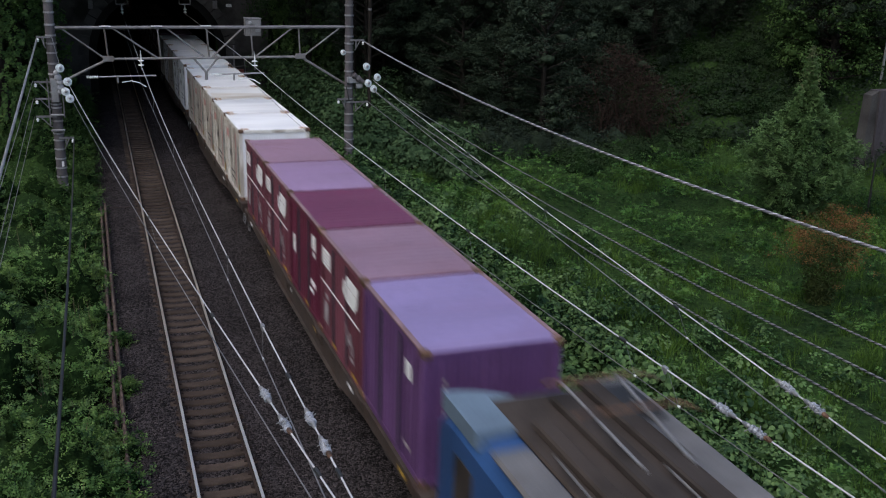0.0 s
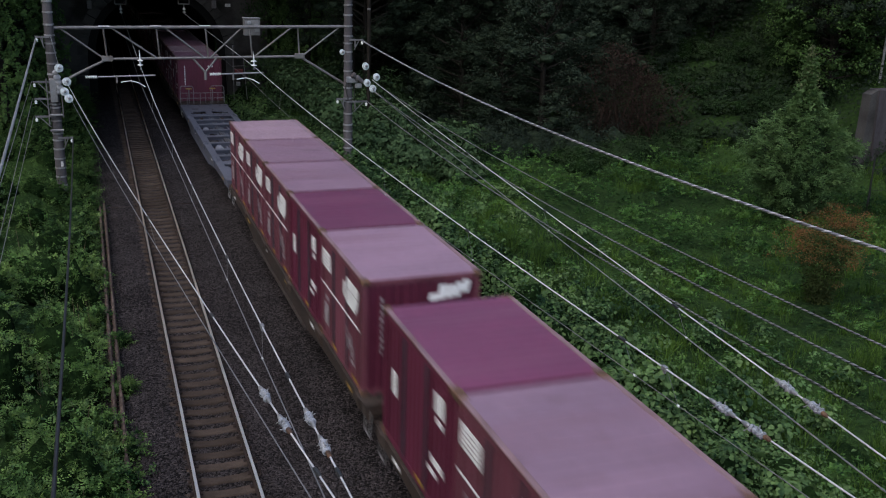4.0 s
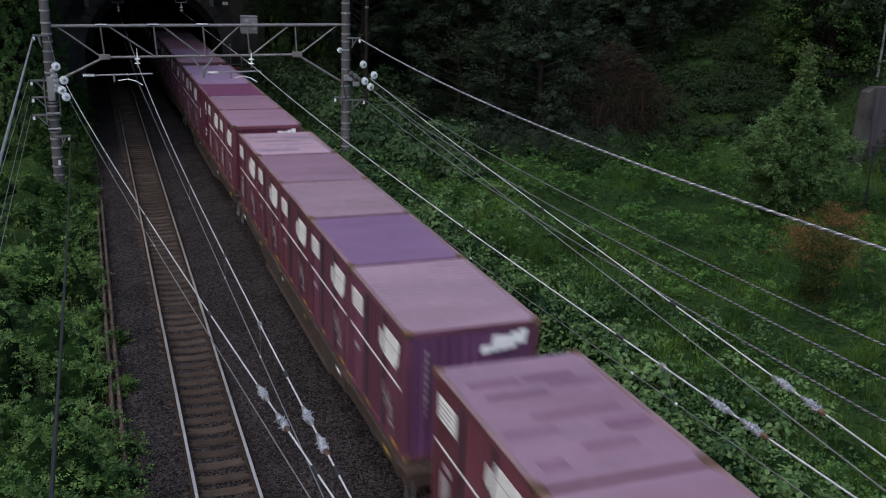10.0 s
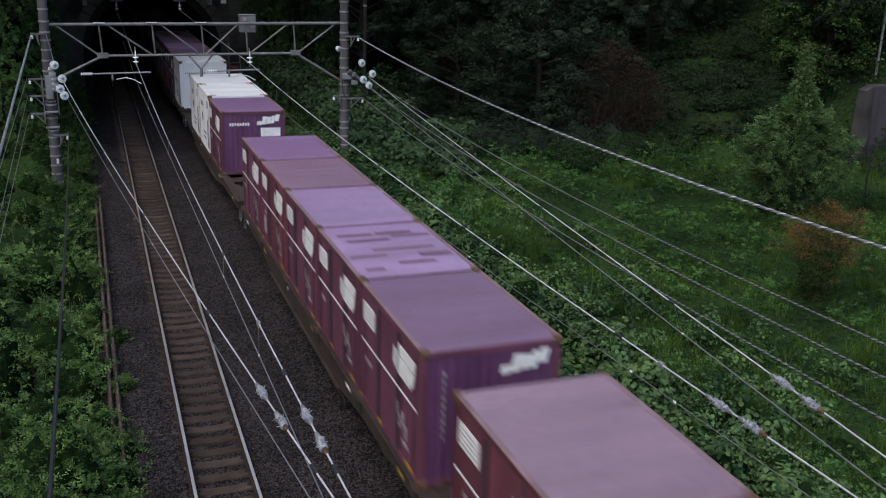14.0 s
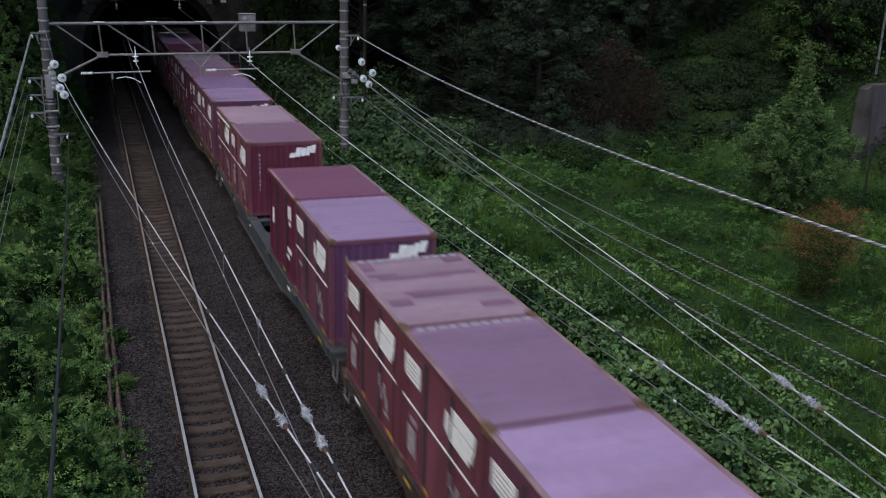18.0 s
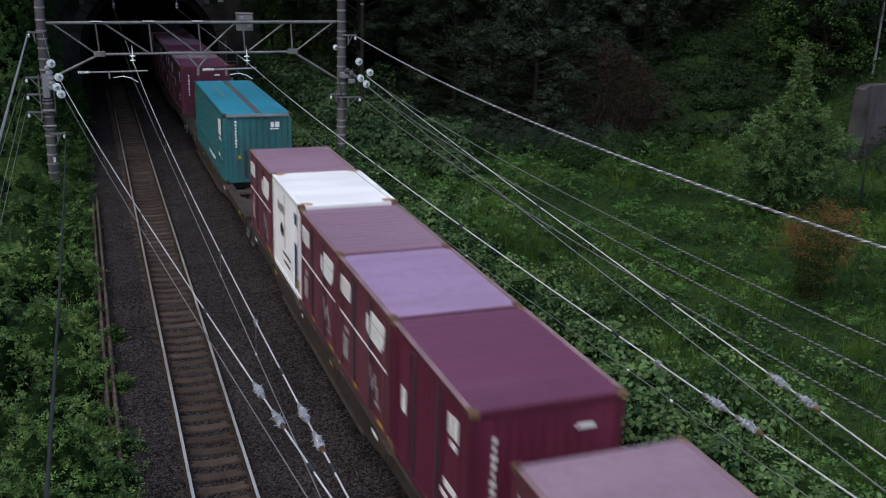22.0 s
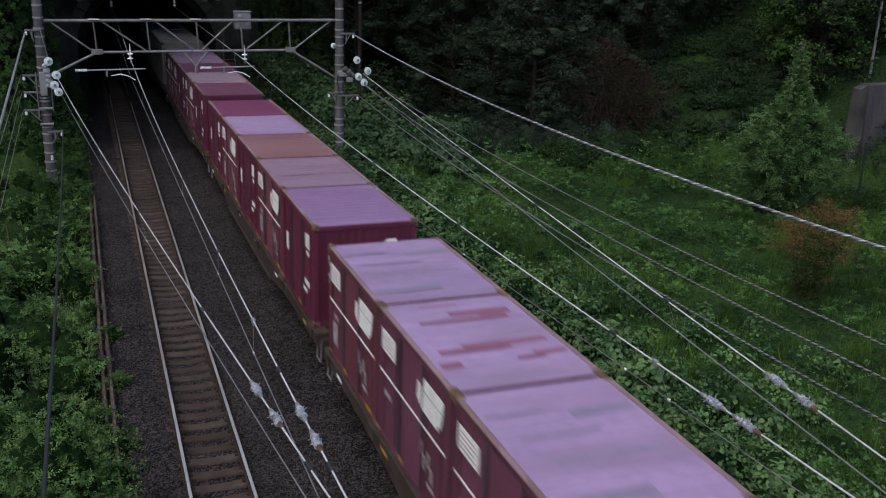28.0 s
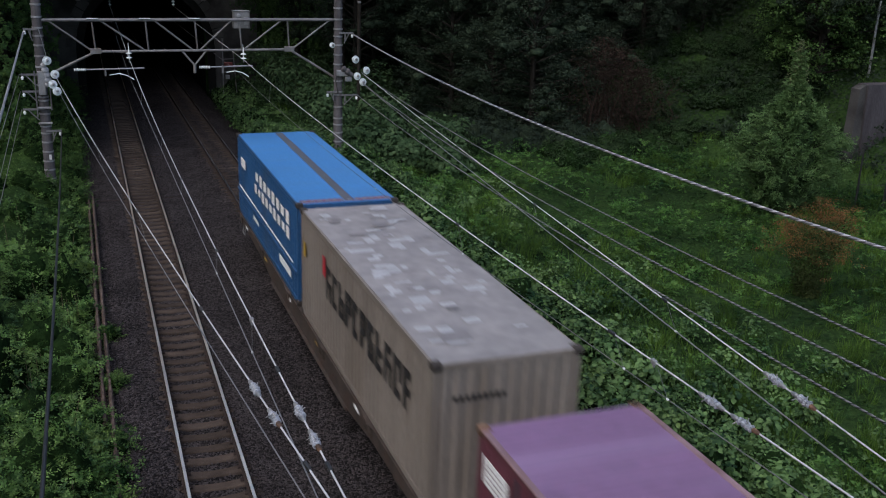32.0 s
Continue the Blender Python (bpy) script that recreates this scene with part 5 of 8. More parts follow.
        marks(part("end_number", bars_up(L12, -0.86, 0.95, 2.08, 8, 0.07), M["label"], t, "column of white marks"))
        logo_end(t, L12, W12, H, False)
    else:
        if style == "banded":
            for ya, yb in ((-1.72, -0.64), (-0.56, 0.53), (0.61, 1.72)):
                side_plate("colour_band", t, ya, yb, 2.27, 2.37, M["label"], label="white band under the roof")
            side_plate("text_bar", t, 0.85, 1.5, 2.03, 2.1, M["rustpale"])
            side_plate("placard", t, 1.28, 1.45, 1.72, 1.9, M["yellow"])
        else:
            pl = side_plate("label_plate", t, 0.78, 1.6, 1.8, 2.2, M["label"], label="white label plate")
            marks(part("print", boxes(*[((-W12 / 2 - 0.018, 1.2, 1.88 + 0.08 * q), (0.006, 0.6 - 0.12 * (q % 2), 0.016)) for q in range(4)]), M["faint"], pl, "faint grey lines"))
        bm = bmesh.new()
        x = -W12 / 2 - 0.014
        for q in ([(-0.66, 2.0), (-1.56, 1.98), (-1.6, 2.2), (-0.7, 2.21)], [(-0.64, 1.64), (-1.36, 1.62), (-1.4, 1.72), (-1.5, 1.72), (-1.57, 1.96), (-0.66, 1.98)], [(-0.36, 1.76), (-0.55, 1.66), (-0.56, 2.02), (-0.42, 2.06)]):
            lo = [bm.verts.new((x, y, z)) for y, z in q]
            up = [bm.verts.new((x - 0.006, y, z)) for y, z in q]
            bm.faces.new(up)
            for i in range(len(q)):
                bm.faces.new((lo[i - 1], lo[i], up[i], up[i - 1]))
        bmesh.ops.recalc_face_normals(bm, faces=bm.faces)
        marks(part("maker_mark", bm, M["label"], t, "big white slanted mark"))
        side_plate("stripe", t, -1.68, 1.68, 1.35, 1.395, M["label"], label="thin white stripe")
        if style == "maroon":
            side_plate("label_plate", t, 1.0, 1.4, 0.45, 0.95, M["faint"], label="faded paper label")
            side_plate("text_bar", t, 0.95, 1.3, 1.05, 1.15, M["faint"])
        else:
            side_plate("text_bar", t, 1.0, 1.4, 0.98, 1.08, M["faint"])
        for q, (ya, zb) in enumerate(((-0.62, 1.0), (-0.78, 0.8), (-0.98, 0.92), (-1.12, 0.72))):
            side_plate("text_bar", t, ya - 0.06, ya + 0.05, zb - 0.16, zb + 0.1, M["faint"])
        side_plate("text_bar", t, -1.3, -0.95, 0.42, 0.5, M["faint"])
        side_plate("caution_plate", t, -1.55, -1.15, 0.12, 0.2, M["yellow"])
        side_plate("caution_plate", t, 0.3, 0.6, 0.12, 0.2, M["yellow"])
        if style == "plate":
            marks(part("end_number", bars_along(L12, -0.95, -0.15, H - 0.5, 0.12, 8), M["label"], t, "row of white marks"))
            end_plate("label_plate", t, 0.28, 1.05, H - 1.0, H - 0.66, L12, M["label"], "white plate under the mark")
        else:
            marks(part("end_number", bars_up(L12, -0.86, 0.85, 2.15, 9, 0.05), M["faint"], t, "column of faded white marks"))
        logo_end(t, L12, W12, H, True)
    TEMPLATE[key] = t
    return t


def container31(kind):
    """A thirty-one foot container."""
    L, W, H = 9.41, 2.56, 2.63
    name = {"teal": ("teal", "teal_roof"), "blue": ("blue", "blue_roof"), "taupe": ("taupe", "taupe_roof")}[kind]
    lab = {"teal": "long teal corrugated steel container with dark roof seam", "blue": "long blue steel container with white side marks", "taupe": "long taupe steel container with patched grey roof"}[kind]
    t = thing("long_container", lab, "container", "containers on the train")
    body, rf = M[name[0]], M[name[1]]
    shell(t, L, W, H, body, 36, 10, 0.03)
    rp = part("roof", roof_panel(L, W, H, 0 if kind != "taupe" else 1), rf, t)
    if kind == "taupe":
        pr = random.Random(5)
        for mat, n, words in (("patch_pale", 70, "pale bluish blocks of worn roof paint"), ("patch_dark", 12, "darker blocks of old roof paint")):
            rects = []
            for q in range(n):
                w, l = pr.uniform(0.08, 0.3) * pr.choice((1, 1, 1.8)), pr.uniform(0.08, 0.26) * pr.choice((1, 1, 1.7))
                x0 = -1.1 + (2.1 - w) * pr.random() ** (1.5 if mat == "patch_pale" else 0.8)
                y0 = 4.2 - 8.4 * pr.random() ** 1.15
                rects.append((x0, x0 + w, y0, y0 + l))
            worn_patches(rp, rects, H + 0.008 + (0.007 if mat == "patch_dark" else 0), M[mat], words)
    if kind == "blue":
        worn_patches(rp, [(-1.15, 1.15, -4.6, -4.34)], H - 0.003, M["patch_plum"], "mauve band along the roof end")
        worn_patches(rp, [(-1.1 + 0.19 * q, -1.0 + 0.19 * q, -4.52, -4.42) for q in range(12)], H + 0.003, M["patch_dark"], "row of dark dashes along the roof end")
    castings(t, L, W, H, "dark")
    x = -W / 2 - 0.022
    if kind != "taupe":
        part("roof_seam", boxes(((0.08, 0, H - 0.012), (0.24, L - 0.3, 0.02)), bevel=0.006), M["seam"], t, "dark grey seam along the roof")
        part("roof_seam_edge", boxes(((-0.06, 0, H - 0.008), (0.025, L - 0.3, 0.022)), ((0.22, 0, H - 0.008), (0.025, L - 0.3, 0.022))), rf, t)
        part("side_rail", boxes(((x, 0, 0.85), (0.05, L - 0.3, 0.07)), ((-x, 0, 0.85), (0.05, L - 0.3, 0.07))), body, t)
    if kind == "teal":
        marks(part("maker_mark", boxes(((x - 0.004, -3.6, 2.02), (0.008, 0.24, 0.6)), ((x - 0.004, -3.98, 2.03), (0.008, 0.34, 0.6)), ((x - 0.004, -3.85, 1.58), (0.008, 0.6, 0.1))), M["label"], t, "white mark"))
        part("end_mark", boxes(((0.54, -L / 2 - 0.012, H - 0.42), (0.12, 0.008, 0.2)), ((0.73, -L / 2 - 0.012, H - 0.42), (0.16, 0.008, 0.2)), ((0.62, -L / 2 - 0.012, H - 0.58), (0.34, 0.008, 0.04))), M["label"], t, "white mark")
        marks(part("end_number", bars_up(L + 0.01, -0.83, 1.35, 2.4, 9, 0.07), M["label"], t, "column of white marks"))
        part("end_beam", boxes(((0, -L / 2 - 0.02, H - 0.07), (W - 0.2, 0.04, 0.1)), bevel=0.01), M["galv"], t, "worn pale end beam")
        for xs, zs in ((-0.5, 1.0), (0.5, 1.1)):
            part("rust_streak", boxes(((xs, -L / 2 - 0.006, 0.25 + zs / 2), (0.1, 0.006, zs))), M["teal_stain"], t, "rusty streak down the end")
        for k in range(6):
            part("roof_letter", boxes(((-0.62, -0.2 + 0.75 * k, H - 0.005), (0.12, 0.24 + 0.08 * (k % 2), 0.008))), M["ochre"], t, "faded yellow mark")
        side_plate("caution_plate", t, 4.1, 4.35, 1.9, 2.3, M["yellow"], x - 0.004)
        side_plate("text_bar", t, -2.2, -0.4, 0.42, 0.55, M["label"], x - 0.004)
        side_plate("text_bar", t, -3.8, -3.4, 0.8, 1.0, M["label"], x - 0.012)
        part("caution_plate", boxes(((-0.72, -L / 2 - 0.012, 1.0), (0.12, 0.008, 0.12))), M["yellow"], t)
    if kind == "blue":
        bm = bmesh.new()
        for row, (z, h, y0, y1, n) in enumerate(((2.02, 0.34, -3.9, 1.2, 8), (1.62, 0.3, -3.9, 1.4, 9))):
            s = (y1 - y0) / n
            for k in range(n):
                box(bm, (x - 0.004, y0 + s * (k + 0.5), z), (0.008, s * 0.6, h * (1 - 0.15 * ((k * 5) % 3))))
        marks(part("side_lettering", bm, M["label"], t, "rows of white block marks"))
        side_plate("colour_band", t, -4.2, 4.2, 0.98, 1.04, M["label"], x - 0.004)
        part("text_bar", boxes(((x - 0.004, -3.2, 0.6), (0.008, 1.5, 0.2)), ((x - 0.004, 1.2, 0.6), (0.008, 0.9, 0.12)), ((x - 0.004, 3.4, 1.9), (0.008, 0.8, 0.3))), M["label"], t)
    if kind == "taupe":
        bm = bmesh.new()
        n, y0, y1 = 11, -3.85, 2.1
        s = (y1 - y0) / n
        for k in range(n):
            yc = y1 - s * (k + 0.5)
            box(bm, (x - 0.004, yc + s * 0.27, 1.68), (0.008, s * 0.2, 0.74))
            box(bm, (x - 0.004, yc - s * 0.02, 1.68 + (0.3, 0.28, 0.0, 0.3, -0.3)[k % 5]), (0.008, s * 0.4, 0.14))
            box(bm, (x - 0.004, yc - s * 0.02, 1.68 + (-0.02, -0.3, -0.3, 0.02, 0.28)[k % 5]), (0.008, s * 0.4, 0.13))
            if k % 3 != 1:
                box(bm, (x - 0.004, yc - s * 0.27, 1.68 + (0.17 if k % 2 else -0.16)), (0.008, s * 0.17, 0.4))
        marks(part("side_lettering", bm, M["charcoal"], t, "row of charcoal block marks"))
        side_plate("red_mark", t, 2.12, 2.36, 1.75, 2.2, M["red"], x - 0.004, "small red mark")
        marks(part("end_number", bars_along(L + 0.01, -0.95, -0.02, H - 0.62, 0.1, 9), M["charcoal"], t, "row of dark marks"))
        side_plate("caution_plate", t, 4.1, 4.3, 1.6, 1.95, M["yellow"], x - 0.004)
    return t


# ---- wagons
WHEEL = lathe(bmesh.new(), [(0.08, -0.09), (0.12, -0.06), (0.34, -0.05), (0.40, -0.065), (0.43, -0.065), (0.43, 0.05), (0.455, 0.06), (0.455, 0.085), (0.40, 0.085), (0.34, 0.04), (0.12, 0.06), (0.08, 0.09)], 20)
WHEEL = mesh_of(WHEEL, "wheel")
WHEEL.materials.append(M["rustmetal"])


def wagon(paint, rail_front, name_words):
    """A container flat wagon, its loading length from 0 to 18.92 along y, with a fish-bellied frame."""
    p = M[paint]
    t = thing("container_wagon", name_words, "wagon", "wagons of the train")
    y0, y1 = -0.34, 19.26
    for sx in (-1, 1):
        prof = [(y0, 0.98), (y1, 0.98), (y1, 0.72), (17.6, 0.72), (15.4, 0.66), (13.6, 0.46), (5.3, 0.46), (3.5, 0.66), (1.3, 0.72), (y0, 0.72)]
        bm = bmesh.new()
        a = [bm.verts.new((sx * 1.28, y, z)) for y, z in prof]
        b = [bm.verts.new((sx * 1.17, y, z)) for y, z in prof]
        n = len(prof)
        bm.faces.new(a if sx < 0 else a[::-1])
        bm.faces.new(b[::-1] if sx < 0 else b)
        for i in range(n):
            bm.faces.new((a[i], b[i], b[(i + 1) % n], a[(i + 1) % n]))
        box(bm, (sx * 1.15, (y0 + y1) / 2, 0.985), (0.3, y1 - y0, 0.03))
        box(bm, (sx * 1.24, 9.46, 0.47), (0.2, 8.3, 0.03))
        bmesh.ops.recalc_face_normals(bm, faces=bm.faces)
        sb = part("side_sill", bm, p, t)
        for k in range(5):
            for d in (0.12, 3.6):
                part("twist_lock", boxes(((sx * 1.2, 3.8 * k + d, 0.99), (0.3, 0.3, 0.07)), ((sx * 1.18, 3.8 * k + d, 1.03), (0.12, 0.1, 0.05)), ((sx * 1.3, 3.8 * k + d, 0.86), (0.05, 0.2, 0.24)), bevel=0.012), p, sb)
        if sx < 0:
            for k, yy in enumerate((0.9, 4.6, 8.0, 11.2, 14.6, 17.9)):
                part("caution_plate", boxes(((-1.289, yy, 0.83), (0.012, 0.34, 0.07))), M["yellow"] if k % 2 == 0 else M["label"], sb, "small painted mark")
    for x in (-0.22, 0.22):
        part("centre_sill", boxes(((x, 9.46, 0.66), (0.1, 14.6, 0.26)), bevel=0.01), p, t)
    for q, yy in enumerate((3.35, 4.75, 6.1, 7.75, 9.46, 11.15, 12.8, 14.15, 15.55)):
        w = 0.3 if q % 2 else 0.38
        part("cross_member", boxes(((0, yy, 0.86), (2.36, 0.12, 0.2)), ((0, yy, 0.95), (2.36, w, 0.035)), bevel=0.006), p, t)
    for ya, yb, s in ((y0, 1.95, 1), (16.95, y1, -1)):
        inner = yb if s > 0 else ya
        part("end_deck", boxes(((0, (ya + yb) / 2, 0.97), (2.4, yb - ya, 0.05)), ((0, ya + 0.06 if s > 0 else yb - 0.06, 0.83), (2.5, 0.1, 0.32)), bevel=0.01), p, t)
        part("deck_rib", boxes(((0, inner + s * 0.46, 0.965), (0.34, 0.92, 0.045)), ((0, inner + s * 0.98, 0.965), (2.36, 0.2, 0.045)), bevel=0.012), p, t)
        for sx in (-1, 1):
            part("deck_gusset", boxes(((sx * 0.98, inner + s * 0.2, 0.962), (0.3, 0.4, 0.045)), ((sx * 0.66, inner + s * 0.07, 0.962), (0.5, 0.14, 0.045)), bevel=0.02), p, t)
        # no holes here: thin plates are coloured like the dark inside open slots
        for c, sz in (((-0.62, inner - s * 0.75, 0.998), (0.34, 0.2, 0.006)), ((0.3, inner - s * 0.4, 0.998), (0.06, 0.3, 0.006))):
            part("deck_slot", boxes((c, sz), bevel=0.002), M["under"], t, "dark plate standing for an open deck slot")
    for x in (-0.12, -0.03, 0.07, 0.44):
        part("brake_pipe", rods(((x, 2.7, 0.84), (x, 16.4, 0.84), 0.018), seg=6), M["galv"], t, "thin pale pipe")
    for x, ya, yb, r in ((-0.62, 6.45, 7.45, 0.19), (0.66, 10.0, 10.8, 0.15), (-0.66, 11.6, 12.4, 0.16)):
        part("air_tank", lathe(bmesh.new(), [(r * 0.5, 0.0), (r * 0.9, 0.05), (r, 0.12), (r, yb - ya - 0.12), (r * 0.9, yb - ya - 0.05), (r * 0.5, yb - ya)], 16, Matrix.Translation((x, ya, 0.74)) @ pose(0, 0, 0, -90, 0, 0)), M["tank"], t, "pale cylindrical air tank")
    part("control_valve", boxes(((0.6, 8.5, 0.74), (0.35, 0.4, 0.3)), bevel=0.03), M["under"], t)
    part("control_valve", boxes(((-0.65, 8.6, 0.74), (0.3, 0.6, 0.22)), bevel=0.03), M["under"], t)
    part("brake_lever", rods(((-0.5, 3.7, 0.86), (0.5, 4.3, 0.86), 0.03), seg=6), M["galv_dark"], t)
    part("brake_cylinder", rods(((0.42, 3.9, 0.8), (0.42, 4.5, 0.8), 0.14), seg=14), M["under"], t)
    part("rigging_beam", boxes(((0, 4.05, 0.84), (1.2, 0.08, 0.08)), ((-0.3, 3.95, 0.84), (0.08, 0.7, 0.08)), bevel=0.008), p, t)
    for yy in (2.55, 16.35):
        b = part("bogie", boxes(((-0.98, yy, 0.5), (0.14, 2.3, 0.2)), ((0.98, yy, 0.5), (0.14, 2.3, 0.2)), ((0, yy, 0.55), (2.0, 0.34, 0.24)), ((-0.98, yy, 0.42), (0.2, 0.5, 0.36)), ((0.98, yy, 0.42), (0.2, 0.5, 0.36)), bevel=0.02), M["under"], t, "dark steel two-axle bogie")
        for d in (-0.95, 0.95):
            for sx in (-1, 1):
                piece("wheel", WHEEL, b, Matrix.Translation((sx * 0.56, yy + d, 0.43)) @ pose(0, 0, 0, 0, -90 * sx, 0))
            part("axle_box", boxes(((-1.03, yy + d, 0.44), (0.16, 0.28, 0.26)), ((1.03, yy + d, 0.44), (0.16, 0.28, 0.26)), bevel=0.03), M["under"], b)
    for ya, sg in ((y0, -1), (y1, 1)):
        part("coupler", boxes(((0, ya + sg * 0.2, 0.86), (0.18, 0.42, 0.2)), ((0.03, ya + sg * 0.38, 0.86), (0.28, 0.16, 0.26)), bevel=0.03), M["under"], t)
        for sx in (-1, 1):
            part("step", rods(((sx * 1.15, ya, 0.8), (sx * 1.2, ya - sg * -0.05, 0.3), 0.018), ((sx * 1.15, ya - sg * 0.35, 0.8), (sx * 1.2, ya - sg * 0.3, 0.3), 0.018), ((sx * 1.2, ya + sg * 0.05, 0.3), (sx * 1.2, ya - sg * 0.3, 0.3), 0.018), seg=6), M["galv"], t, "pale steel foot step")
        for x, dx in ((-0.42, -0.06), (0.5, 0.05)):
            part("brake_hose", rods(*[((x + dx * q, ya + sg * (0.02 + 0.1 * q), 0.8 - 0.1 * q * (3 - q)), (x + dx * (q + 1), ya + sg * (0.12 + 0.1 * q), 0.8 - 0.1 * (q + 1) * (2 - q)), 0.024) for q in range(3)], seg=6), M["black_cable"], t, "black rubber brake hose")
        part("uncoupling_bar", rods(((-1.2, ya + sg * 0.07, 0.86), (-0.12, ya + sg * 0.07, 0.86), 0.016), ((-0.12, ya + sg * 0.07, 0.86), (-0.06, ya + sg * 0.26, 0.98), 0.016), ((-1.2, ya + sg * 0.07, 0.86), (-1.22, ya + sg * 0.07, 0.62), 0.016), seg=6), M["oldrail"], t, "rusty uncoupling bar")
        for x, yy, sz in ((-0.9, 0.3, (0.16, 0.1, 0.07)), (-0.3, 0.5, (0.1, 0.34, 0.05)), (0.35, 0.25, (0.2, 0.12, 0.06)), (0.86, 0.55, (0.14, 0.2, 0.05))):
            part("deck_bracket", boxes(((x, ya - sg * yy, 0.995 + sz[2] / 2), sz), bevel=0.012), p, t, "low bracket on the end deck")
    if rail_front:
        hm = M["oldrail"] if rail_front == 2 else M["galv"]
        yr = y0 - 0.28
        part("end_platform", boxes(((0, y0 - 0.16, 0.955), (2.5, 0.34, 0.04)), bevel=0.008), p, t)
        for xa, xb in ((-1.22, -0.48), (0.5, 1.26)) if rail_front == 1 else ((-1.2, 1.3),):
            top = 2.0 if rail_front == 1 else 1.75
            pts = [(xa, 0.98), (xa, top - 0.1), (xa + 0.08, top), (xb - 0.08, top), (xb, top - 0.1), (xb, 0.98)]
            part("handrail", rods(*[((a, yr, b), (c, yr, d), 0.019 if rail_front == 1 else 0.027) for (a, b), (c, d) in zip(pts, pts[1:])], seg=6), hm, t, "tall end platform handrail loop")
        for z in (1.3, 1.6) if rail_front == 1 else (1.36,):
            part("cross_rail", rods(((-1.22, yr, z), (1.26, yr, z), 0.016), seg=6), hm, t)
        for x in (-0.85, -0.1, 0.2, 0.9):
            part("rail_post", rods(((x, yr, 0.98), (x, yr, 1.6), 0.015), seg=6), hm, t)
        for x in (-0.72, 0.62) if rail_front == 1 else ():
            part("handwheel", lathe(bmesh.new(), [(0.02, 0), (0.17, 0.0), (0.19, 0.02), (0.17, 0.04), (0.02, 0.05)], 16, Matrix.Translation((x, y0 - 0.1, 1.8))), M["yellow"], t, "yellow brake handwheel")
            part("wheel_stem", rods(((x, y0 - 0.1, 0.95), (x, y0 - 0.1, 1.81), 0.025)), M["galv"], t)
    return t


FRONT, PITCH = 13.5, 20.4
# each wagon, from the locomotive backwards: five loading places, nearest first
LOADS = [
    "violet/violet maroon/mauve crimson/crimson maroon/lilac maroon/mauve",
    "cream/white cream/white cream/stained cream/white cream/white",
    "white/white white/white cream/white white/white cream/white:m",
    "purple/dark maroon/grey crimson/plum maroon/mauve crimson/crimson",
    "maroon/mauve crimson/crimson maroon/mauve maroon/mauve maroon/grey",
    "- - - - -",
    "crimson/pink maroon/grey crimson/pink maroon/mauve purple/mauve",
    "purple/violet maroon/grey - purple/grey maroon/mauve",
    "purple/grey crimson/magenta purple/dusk:s purple/mauve maroon/mauve:q",
    "purple/grey purple/purple brown/grey brown/mauve maroon/pale:s",
    "maroon/mauve maroon/mauve:d crimson/plum purple/lilac purple/lilac:s",
    "brown/mauve purple/lilac:s brown/pink brown/mauve maroon/grey",
    "purple/dark purple/lilac:q purple/lilac maroon/mauve purple/purple",
    "- plate/purple white/white white/white -",
    "snow/white purple/dark purple/lilac maroon/dark:d maroon/grey:p",
    "purple/lilac crimson/magenta - maroon/pink:d banded/grey",
    "purple/lilac:s purple/orchid:s crimson/pink maroon/dusk:s maroon/grey",
    "crimson/crimson maroon/lilac maroon/mauve white/white maroon/mauve",
    "teal",
    "crimson/crimson maroon/grey crimson/crimson maroon/lilac maroon/pink",
    "maroon/lilac:r purple/lilac purple/lilac:s purple/lilac:r maroon/lilac:s",
    "crimson/purple maroon/mauve crimson/rust maroon/lilac crimson/crimson",
    "crimson/magenta maroon/pale:s crimson/crimson maroon/dusk maroon/purple",
    "taupe+blue",
]
RIDERS = []          # (thing, distance along the train, height) for motions()


def put(template, u, z):
    if template.get("placed"):
        ob = copy_thing(template, pose(TRACK, u, z))
        if "placed" in ob:
            del ob["placed"]
    else:
        ob = template
        template["placed"] = 1
    RIDERS.append((ob, u, z))
    return ob


WAGONS = {}
for k, load in enumerate(LOADS):
    u = FRONT + PITCH * k
    paint = {5: "wagon_grey", 7: "wagon_rust", 15: "wagon_dark"}.get(k, "wagon_brown")
    rail = {6: 1, 19: 2}.get(k, 0)
    wk = (paint, rail)
    if wk not in WAGONS:
        lab = {"wagon_grey": "bluish grey", "wagon_dark": "dark grey", "wagon_rust": "orange rusty"}.get(paint, "rusty brown") + " steel container flat wagon" + (" with end handrails" if rail else " on two bogies")
        WAGONS[wk] = wagon(paint, rail, lab)
    put(WAGONS[wk], u, 0.0)
    if load == "teal":
        put(container31("teal"), u + 4.35 + 4.705, DECK)
    elif load == "taupe+blue":
        put(container31("taupe"), u + 0.3 + 4.705, DECK)
        put(container31("blue"), u + 10.1 + 4.705, DECK)
    else:
        for j, item in enumerate(load.split()):
            if item == "-":
                continue
            style, roof = item.split("/")
            roof, _, worn = roof.partition(":")
            put(container12(style, roof, worn), u + 3.8 * j + L12 / 2 - (0.65 if k == 7 and j > 2 else 0.0), DECK)
for ob in bpy.data.objects:
    if "placed" in ob:
        del ob["placed"]


